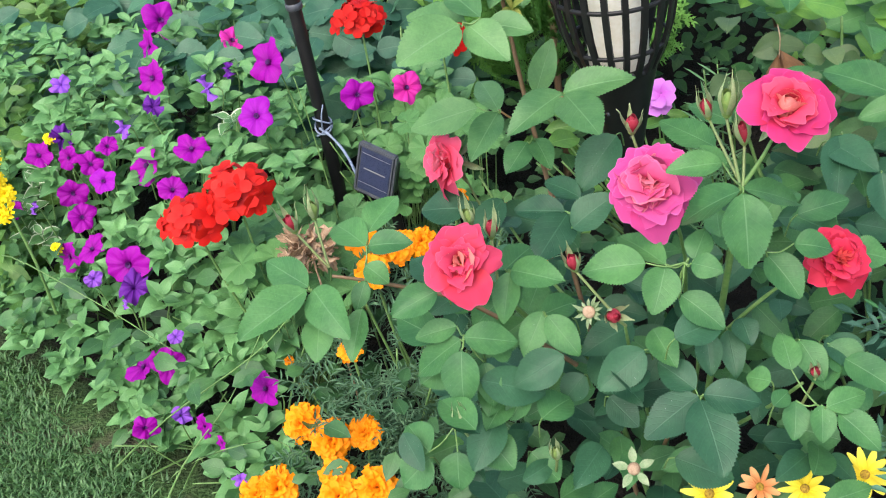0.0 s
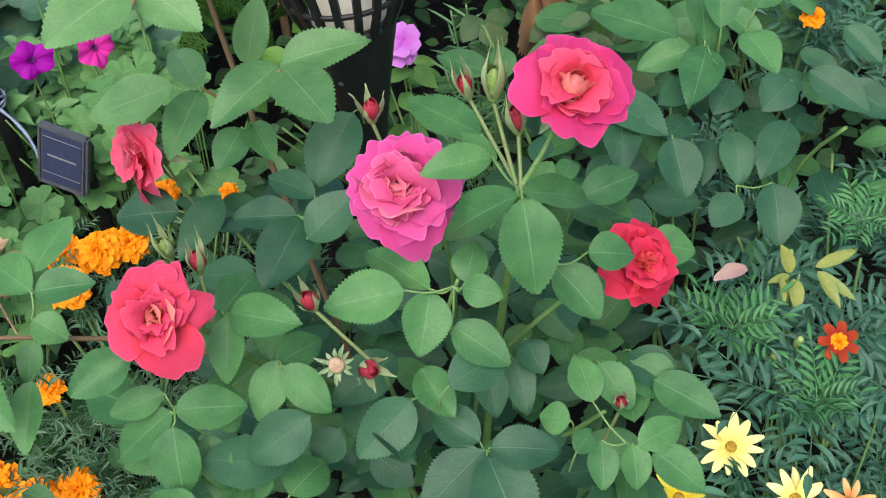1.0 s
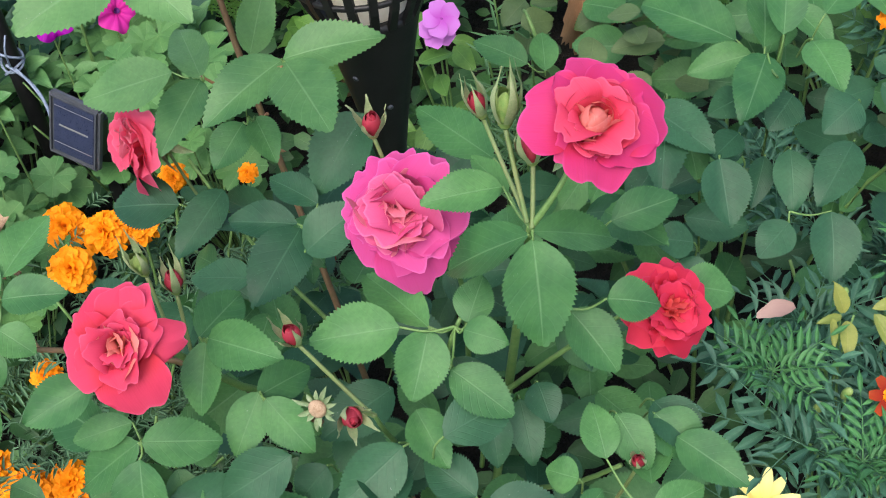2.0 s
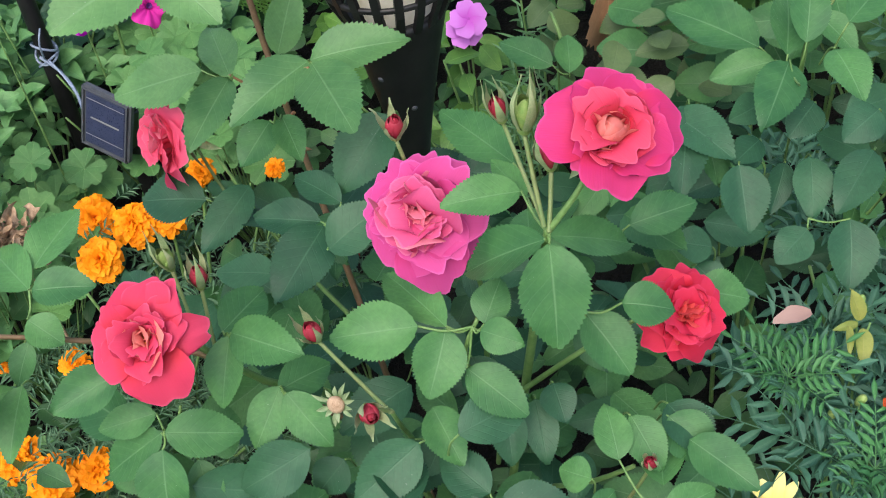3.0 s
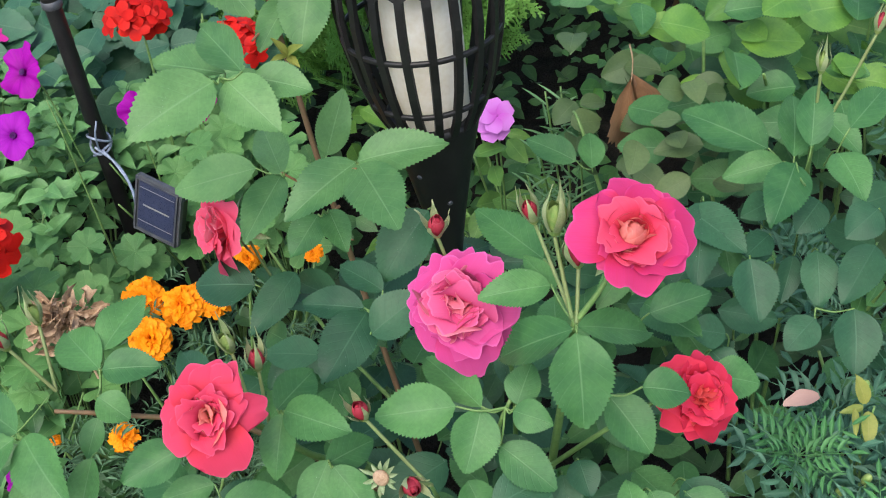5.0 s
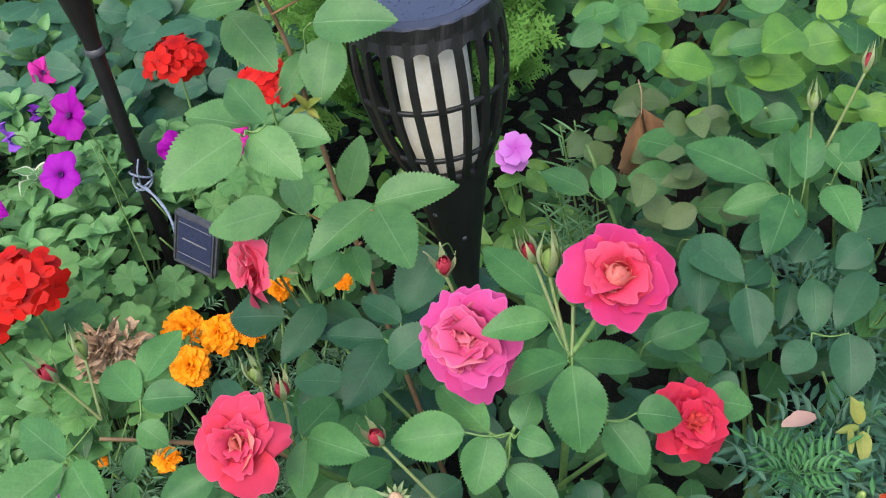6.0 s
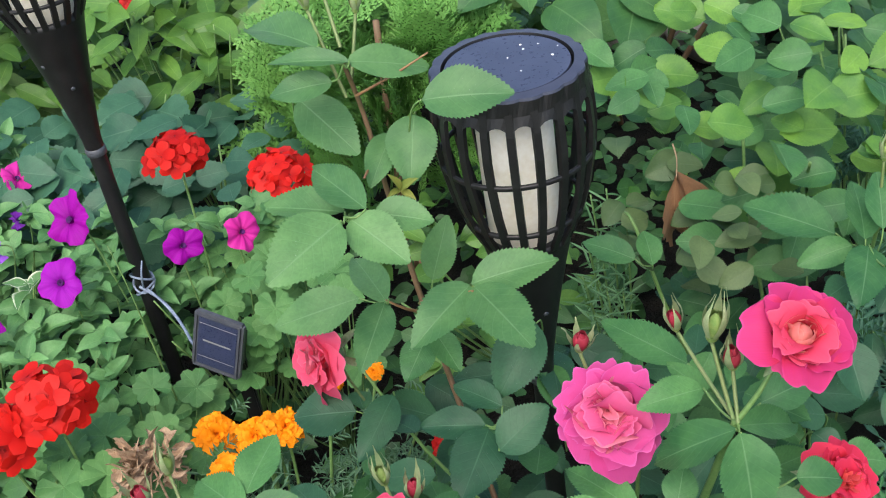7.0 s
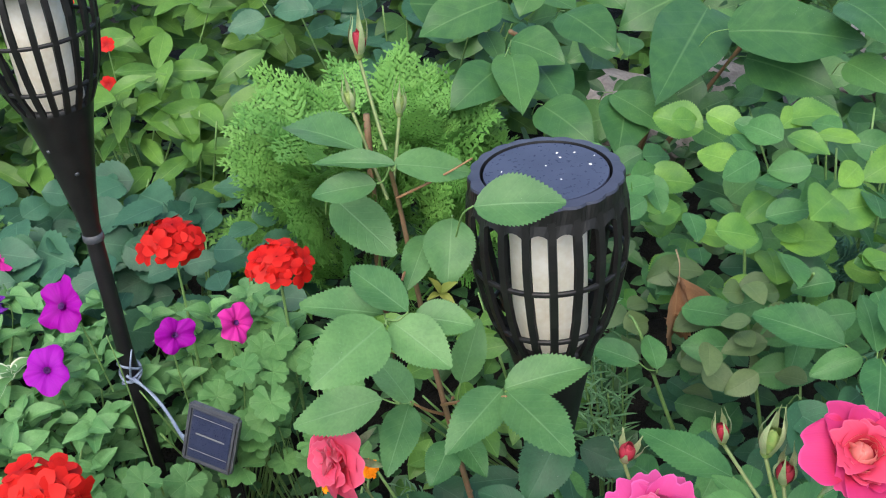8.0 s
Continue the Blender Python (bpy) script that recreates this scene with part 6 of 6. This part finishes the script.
def daisy(at, d, petals, label, meshes, seed):
    r = random.Random(seed)
    plant = thing("yellow_daisy", (at[0] + 0.01, at[1] + 0.03, 0.0), label, "daisy", "yellow daisies")
    o = plant.location
    v, f = lathe_data([(0.0, -0.2), (0.12, -0.16), (0.19, 0.0), (0.18, 0.09), (0.10, 0.14), (0.0, 0.15)], 14)
    bloom = piece("bloom", mesh_of("bloom", v, f, CENTRE), plant, aimed(o, at, (r.uniform(-0.2, 0.2), -0.62, 0.75), r.uniform(0, 6), d * 0.5), "golden-brown flower centre")
    for k in range(petals):
        a = 2 * math.pi * (k + r.uniform(-0.2, 0.2)) / petals
        q = Vector((math.cos(a), math.sin(a), r.uniform(-0.05, 0.25)))
        piece("petal", r.choice(meshes), bloom, blade_matrix((0, 0, 0), q * 0.16, q * r.uniform(0.85, 1.08), r.uniform(0.25, 0.36), (0, 0, 1), r.uniform(-0.35, 0.35)))
    tube("stem", [o, o + Vector((0, 0, 0.1)), Vector(at) - Vector((0, -0.004, 0.006))], 0.0020, STEM, plant, o, 6)
    for k in range(5):
        a = r.uniform(0, 6.28)
        p = o + Vector((0, 0, r.uniform(0.06, 0.14)))
        e = p + Vector((math.cos(a), math.sin(a), 0.1)) * 0.05
        piece("leaf", r.choice(LEAVES["lush"]), plant, blade_matrix(o, p, e, 0.016, (0, -0.4, 1)))


daisy((0.213, -0.279, 0.182), 0.049, 12, "pale yellow daisy with brown and gold centre", DAISY_PALE_ME, 1)
daisy((0.240, -0.334, 0.178), 0.050, 11, "pale yellow daisy with narrow petals", DAISY_PALE_ME, 2)
daisy((0.279, -0.343, 0.172), 0.040, 8, "faded tan daisy past its bloom", FADED_ME, 7)
daisy((0.168, -0.291, 0.150), 0.048, 12, "lemon yellow daisy under rose leaves", DAISY_ME, 3)
daisy((0.112, -0.301, 0.150), 0.046, 12, "lemon yellow daisy near the soil", DAISY_ME, 4)
daisy((0.073, -0.294, 0.150), 0.042, 9, "faded orange-brown daisy past its bloom", FADED_ME, 5)
daisy((0.027, -0.295, 0.148), 0.050, 12, "lemon yellow daisy at the foot of the roses", DAISY_ME, 6)


def yellow_cluster():
    plant = thing("yellow_flower", (-0.885, 0.35, 0.0), "dense bright yellow flower spike at the bed's edge", "flower")
    o = plant.location
    tube("stem", [o, o + Vector((0.01, 0, 0.2)), o + Vector((0.0, 0, 0.36))], 0.003, STEM, plant, o, 6)
    r = random.Random(3)
    me = pompon_mesh("floret", YELLOW, 5, 4)
    for k in range(12):
        p = o + Vector((r.uniform(-0.016, 0.016), r.uniform(-0.016, 0.016), 0.29 + 0.009 * k))
        piece("floret", me, plant, aimed(o, p, (r.uniform(-1, 1), -0.8, 0.5), 0, 0.016))
    for p in ((-0.855, 0.50, 0.20), (-0.845, 0.37, 0.08)):
        piece("fallen_floret", me, plant, aimed(o, p, (0, -0.6, 0.8), 0, 0.011), "loose yellow floret")


yellow_cluster()

# ---- thuja ----
def thuja_mesh(seed):
    """Flat spray of scale foliage: forked twigs of small flattened scales, unit length."""
    r = random.Random(seed)
    V, F, U = [], [], []

    def twig(p, d, L, depth, root=-1):
        n = max(2, int(L / 0.060))
        for i in range(n):
            q = p + d * (L * i / n)
            s = L / n * 1.75
            side = Vector((-d.y, d.x, 0)) * 0.026 * (1.15 - 0.5 * i / n)
            up = Vector((0, 0, 0.007))
            k = len(V)
            V.extend([q, q + d * s * 0.5 + side, q + d * s, q + d * s * 0.5 - side, q + d * s * 0.5 + up])
            U.extend([(0.2, 0.3), (0.5, 0.1), (0.9, 0.3), (0.5, 0.9), (0.5, 0.3)])
            if root >= 0:
                F.append((root, k, k + 1))
            root = k + 2
            F.extend([(k, k + 1, k + 4), (k + 1, k + 2, k + 4), (k + 2, k + 3, k + 4), (k + 3, k, k + 4)])
            if depth > 0 and i > 0:
                s2 = 1 if i % 2 else -1
                a = s2 * r.uniform(0.55, 0.85)
                d2 = Vector((d.x * math.cos(a) - d.y * math.sin(a), d.x * math.sin(a) + d.y * math.cos(a), r.uniform(-0.12, 0.12))).normalized()
                twig(q, d2, L * r.uniform(0.34, 0.56) * (1.15 - 0.6 * i / n), depth - 1, k)
    twig(Vector((0, 0, 0)), Vector((0, 1, 0)), 1.0, 2)
    return mesh_of("foliage_spray", V, F, THUJA, U)


def build_thuja():
    tree = thing("thuja", (-0.06, 0.74, 0.0), "young thuja with bright green scaly sprays", "conifer")
    o = tree.location
    tube("trunk", [o, o + Vector((0, 0, 0.22)), o + Vector((0.01, 0.01, 0.46))], 0.008, CANE, tree, o, 8)
    forms = [thuja_mesh(i) for i in range(5)]
    r = random.Random(17)
    for k in range(290):
        q = (k + 0.5) / 290
        z = 0.21 + 0.24 * q ** 0.9
        a = k * 2.39996
        rad = 0.17 * (1 - 0.50 * q) * r.uniform(0.5, 1.08)
        base = o + Vector((math.cos(a) * rad, math.sin(a) * rad * 0.85, z))
        d = Vector((math.cos(a), math.sin(a), r.uniform(0.35, 1.1))).normalized()
        L = r.uniform(0.05, 0.11)
        piece("foliage_spray", r.choice(forms), tree, blade_matrix(o, base, base + d * L, L * r.uniform(0.7, 1.1), (r.uniform(-0.9, 0.9), r.uniform(-1.2, 0.1), r.uniform(0.1, 1.0)), 0, L))


build_thuja()


# ---- broad toothed plants, lush plants, needle plants ----
def leafy(name, foot, kind, count, box, size, seed, label, category, aspect=0.62):
    plant = thing(name, foot, label, category)
    o = plant.location
    scatter_leaves(plant, kind, count, box, size, seed, None, aspect, 0.45)
    r = random.Random(seed)
    for k in range(7):
        p = Vector((r.uniform(box[0], box[1]), r.uniform(box[2], box[3]), box[5] * 0.9))
        tube("stem", [o, o * 0.5 + p * 0.5 - Vector((0, 0, 0.01)), p], 0.0024, STEM, plant, o, 5)
    return plant


leafy("toothed_plant", (-0.55, 0.72, 0), "toothed", 120, (-0.80, -0.36, 0.58, 0.86, 0.10, 0.27), 0.070, 101, "low plant with toothed blue-green leaves", "foliage plant", 0.72)
leafy("toothed_plant", (-0.34, 0.66, 0), "toothed", 90, (-0.50, -0.18, 0.50, 0.82, 0.08, 0.25), 0.062, 102, "low blue-green plant behind the geraniums", "foliage plant", 0.72)
leafy("toothed_plant", (-0.95, 0.85, 0), "toothed", 90, (-1.25, -0.70, 0.72, 1.05, 0.08, 0.25), 0.070, 103, "low blue-green plant at the back of the bed", "foliage plant", 0.72)
leafy("lush_plant", (-0.36, 0.98, 0), "lush", 70, (-0.52, -0.20, 0.86, 1.10, 0.16, 0.34), 0.10, 104, "upright plant with long light green leaves", "foliage plant", 0.36)
leafy("lush_plant", (-0.48, 1.30, 0), "lush", 110, (-0.85, -0.15, 1.12, 1.50, 0.10, 0.42), 0.085, 105, "leafy balsam with yellow-green leaves", "foliage plant", 0.45)
leafy("lush_plant", (-0.9, 1.25, 0), "lush", 100, (-1.30, -0.60, 1.05, 1.50, 0.10, 0.40), 0.085, 106, "leafy balsam at the back of the bed", "foliage plant", 0.45)
leafy("lush_plant", (0.05, 1.15, 0), "toothed", 80, (-0.25, 0.35, 1.0, 1.35, 0.10, 0.40), 0.075, 107, "dark leafy plant behind the thuja", "foliage plant", 0.6)
leafy("low_plant", (0.10, 0.40, 0), "lush", 26, (-0.12, 0.06, 0.28, 0.55, 0.02, 0.16), 0.055, 108, "low leafy plant in the shade of the torch", "foliage plant", 0.5)
leafy("low_plant", (0.60, 0.5, 0), "heart", 70, (0.36, 0.9, 0.36, 0.75, 0.06, 0.30), 0.065, 109, "low leafy plant below the shrub", "foliage plant", 0.7)


def small_bloom(plant, at, n, size, mat, label):
    V, F, U = [Vector((0, 0, 0))], [], [(0.1, 0.5)]
    for k in range(5):
        a = k * 1.2566
        m = blade_matrix((0, 0, 0), (0.05 * math.cos(a), 0.05 * math.sin(a), 0), (math.cos(a), math.sin(a), 0.05), 1.05, (0, 0, 1), 0.15)
        v, fc, uv = blade_data(lambda u: max(0.1, 0.5 * math.sin(math.pi * (0.08 + 0.74 * u)) ** 0.7), 5, fold=-0.05, droop=0.1, ripple=0.02)
        j = len(V)
        V += [m @ Vector(q) for q in v]
        F += [tuple(i + j for i in q) for q in fc]
        U += uv
        F.append((0, j, j + 4))
    return piece("bloom", mesh_of("bloom", V, F, mat, U), plant, aimed(plant.location, at, n, 0.4, size), label)


def impatiens():
    plant = thing("impatiens", (0.07, 0.30, 0.0), "lilac-pink impatiens with flat blooms beside the torch", "impatiens")
    o = plant.location
    for at, s in (((0.065, 0.278, 0.260), 0.019), ((0.060, 0.282, 0.246), 0.019)):
        small_bloom(plant, at, (0.1, -0.8, 0.6), s, IMPATIENS, "flat lilac-pink bloom")
        tube("stem", [o, o * 0.5 + Vector(at) * 0.5, Vector(at) + Vector((0, 0.006, -0.004))], 0.0018, STEM, plant, o, 5)
    scatter_leaves(plant, "lush", 16, (0.0, 0.14, 0.26, 0.36, 0.10, 0.22), 0.045, 6, None, 0.5)
    red = thing("red_impatiens", (-0.42, 1.18, 0.0), "leafy plant with small scarlet blooms", "impatiens")
    for at in ((-0.545, 1.15, 0.32), (-0.42, 1.12, 0.36), (-0.43, 1.10, 0.30), (-0.47, 1.16, 0.43), (-0.62, 1.2, 0.36)):
        small_bloom(red, at, (0.1, -0.9, 0.5), 0.013, GER_RED, "small scarlet bloom")
        tube("stem", [red.location, red.location * 0.5 + Vector(at) * 0.5, Vector(at) + Vector((0, 0.006, -0.004))], 0.0018, STEM, red, red.location, 5)


impatiens()
NEEDLE_ME = blade("needle", NEEDLE, strap, 4, fold=0.3, droop=0.1)


def needle_plant():
    plant = thing("needle_plant", (0.12, 0.24, 0.0), "moss rose with fine pale green needle leaves", "moss rose")
    o = plant.location
    r = random.Random(12)
    for x, y, z in ((0.115, 0.25, 0.30), (0.13, 0.24, 0.31), (0.105, 0.17, 0.23), (0.085, 0.19, 0.24), (0.125, 0.18, 0.22), (0.10, 0.22, 0.26), (0.145, 0.22, 0.27)):
        t = Vector((x, y, z))
        tube("stem", [o, o * 0.4 + t * 0.6 + Vector((0.01, 0, 0)), t], 0.0018, STEM, plant, o, 5)
        for k in range(24):
            q = k / 24
            p = t * (0.55 + 0.45 * q) + o * (0.45 - 0.45 * q)
            a = k * 2.4
            d = Vector((math.cos(a), math.sin(a), 0.55)).normalized()
            piece("needle", NEEDLE_ME, plant, blade_matrix(o, p, p + d * r.uniform(0.020, 0.034), 0.0042, (0, -0.5, 1)))


needle_plant()


# ---- loose things ----
def loose():
    dry = thing("dry_leaf", (0.192, 0.20, 0.264), "curled dry brown leaf caught on a rose stem", "dry leaf")
    piece("blade", blade("blade", DRY_LEAF, oval, 16, teeth=0.10, fold=1.5, droop=0.7, ripple=0.16, twist=0.3, seed=3), dry, blade_matrix(dry.location, (0.195, 0.205, 0.330), (0.188, 0.198, 0.252), 0.028, (-0.3, -1, 0.2)))
    piece("blade", blade("blade", DRY_LEAF, oval, 16, teeth=0.10, fold=1.8, droop=0.6, ripple=0.18, twist=-0.4, seed=8), dry, blade_matrix(dry.location, (0.198, 0.208, 0.334), (0.196, 0.203, 0.276), 0.022, (0.5, -1, 0.3)))
    tube("stalk", [(0.196, 0.215, 0.364), (0.198, 0.209, 0.349), (0.196, 0.205, 0.326)], 0.0010, DEAD, dry, dry.location, 5)
    fallen = thing("fallen_petal", (0.248, -0.176, 0.262), "fallen pale pink rose petal on marigold leaves", "petal")
    piece("petal", petal_mesh("petal", FADED_PINK, 0.2, 0.1, 0.03, 3), fallen, blade_matrix(fallen.location, (0.264, -0.174, 0.262), (0.236, -0.177, 0.260), 0.0095, (0, -0.4, 1)))
    sick = thing("yellowed_shoot", (0.307, -0.185, 0.25), "yellowing leaf shoot among marigold fronds", "shoot")
    for b, t, w in (((0.30, -0.18, 0.252), (0.292, -0.172, 0.277), 0.013), ((0.318, -0.183, 0.256), (0.354, -0.18, 0.262), 0.010), ((0.318, -0.187, 0.255), (0.326, -0.215, 0.238), 0.011), ((0.318, -0.187, 0.255), (0.340, -0.212, 0.240), 0.009),
                    ((0.300, -0.185, 0.25), (0.292, -0.21, 0.240), 0.013), ((0.298, -0.18, 0.25), (0.278, -0.185, 0.252), 0.007), ((0.290, -0.182, 0.252), (0.284, -0.204, 0.244), 0.006)):
        piece("leaf", rng.choice(LEAVES["yellowed"]), sick, blade_matrix(sick.location, b, t, w))
    tube("stem", [(0.305, -0.18, GROUND), (0.30, -0.18, 0.13), (0.305, -0.183, 0.252)], 0.0015, STEM, sick, sick.location, 5)
    r = random.Random(4)
    for k, (x, y, s) in enumerate(((0.664, 1.30, 0.10), (0.83, 1.42, 0.13), (0.95, 1.24, 0.10), (0.55, 1.45, 0.12), (1.10, 1.42, 0.14))):
        bm = bmesh.new()
        bmesh.ops.create_icosphere(bm, subdivisions=3, radius=s)
        for vt in bm.verts:
            vt.co *= 1 + 0.28 * noise.noise(vt.co * 9 + Vector((k * 3, 0, 0)))
            vt.co.z *= 0.7
        me = bpy.data.meshes.new("stone")
        bm.to_mesh(me)
        bm.free()
        me.materials.append(STONE)
        ob = new("stone", me)
        ob.location = (x, y, GROUND + s * 0.6)
        tagged(ob, "rough grey stone lying behind the shrub", "stone", "stones at the back")
    for pts in ([(-1.12, 0.58, GROUND), (-0.97, 0.42, 0.05), (-0.76, 0.22, 0.10), (-0.60, 0.10, 0.07)], [(-0.75, 0.10, GROUND), (-0.62, 0.05, 0.0), (-0.48, 0.05, 0.09), (-0.42, 0.06, 0.14)],
                [(-0.72, -0.06, GROUND), (-0.60, -0.02, -0.03), (-0.48, -0.02, 0.01), (-0.44, -0.03, 0.0)], [(-0.36, 0.24, GROUND), (-0.378, 0.25, 0.15), (-0.384, 0.25, 0.30), (-0.392, 0.26, 0.36)],
                [(-0.66, -0.04, GROUND), (-0.60, 0.0, -0.04), (-0.53, 0.05, 0.02), (-0.47, 0.10, 0.10)]):
        g = thing("grass_stalk", pts[0], "long thin green grass stalk arching over the bed", "grass stalk", "long grass stalks")
        tube("stalk", pts, 0.0016, STEM, g, g.location, 5, 0.0006)


FADED_PINK = petal_material("fallen_pink_petal", (0.32, 0.20, 0.17), (0.36, 0.23, 0.20), (0.42, 0.30, 0.26))
loose()


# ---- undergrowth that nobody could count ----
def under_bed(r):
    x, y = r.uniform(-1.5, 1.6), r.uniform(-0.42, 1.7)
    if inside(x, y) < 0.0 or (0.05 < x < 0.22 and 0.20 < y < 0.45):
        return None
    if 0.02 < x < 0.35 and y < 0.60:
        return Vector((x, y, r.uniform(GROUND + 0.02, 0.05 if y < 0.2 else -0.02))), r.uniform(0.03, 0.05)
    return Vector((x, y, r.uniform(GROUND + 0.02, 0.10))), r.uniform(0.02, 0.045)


def hedge(r):
    x, y = r.uniform(-2.2, 2.6), r.uniform(1.35, 2.3)
    if x > 0.45 and y < 1.5:
        return None
    return Vector((x, y, r.uniform(GROUND + 0.02, 0.58 + 0.25 * noise.noise((x * 3, y * 3, 2))))), r.uniform(0.05, 0.10)


def side_fill(r):
    x, y = r.uniform(0.62, 1.6), r.uniform(-0.35, 1.2)
    return Vector((x, y, r.uniform(GROUND + 0.02, 0.26))), r.uniform(0.03, 0.06)


def left_fill(r):
    x, y = r.uniform(-2.0, -0.95), r.uniform(0.2, 1.4)
    if inside(x, y) < 0:
        return None
    return Vector((x, y, r.uniform(GROUND + 0.02, 0.24))), r.uniform(0.025, 0.05)


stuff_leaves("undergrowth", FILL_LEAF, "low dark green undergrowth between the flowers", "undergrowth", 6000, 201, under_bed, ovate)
stuff_leaves("hedge", FILL_BRIGHT, "dense leafy green growth behind the bed", "hedge", 7000, 202, hedge, ovate)
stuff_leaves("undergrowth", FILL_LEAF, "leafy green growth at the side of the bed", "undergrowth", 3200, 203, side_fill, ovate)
stuff_leaves("undergrowth", FILL_BRIGHT, "light green leafy growth at the bed's far side", "undergrowth", 3000, 204, left_fill, ovate)
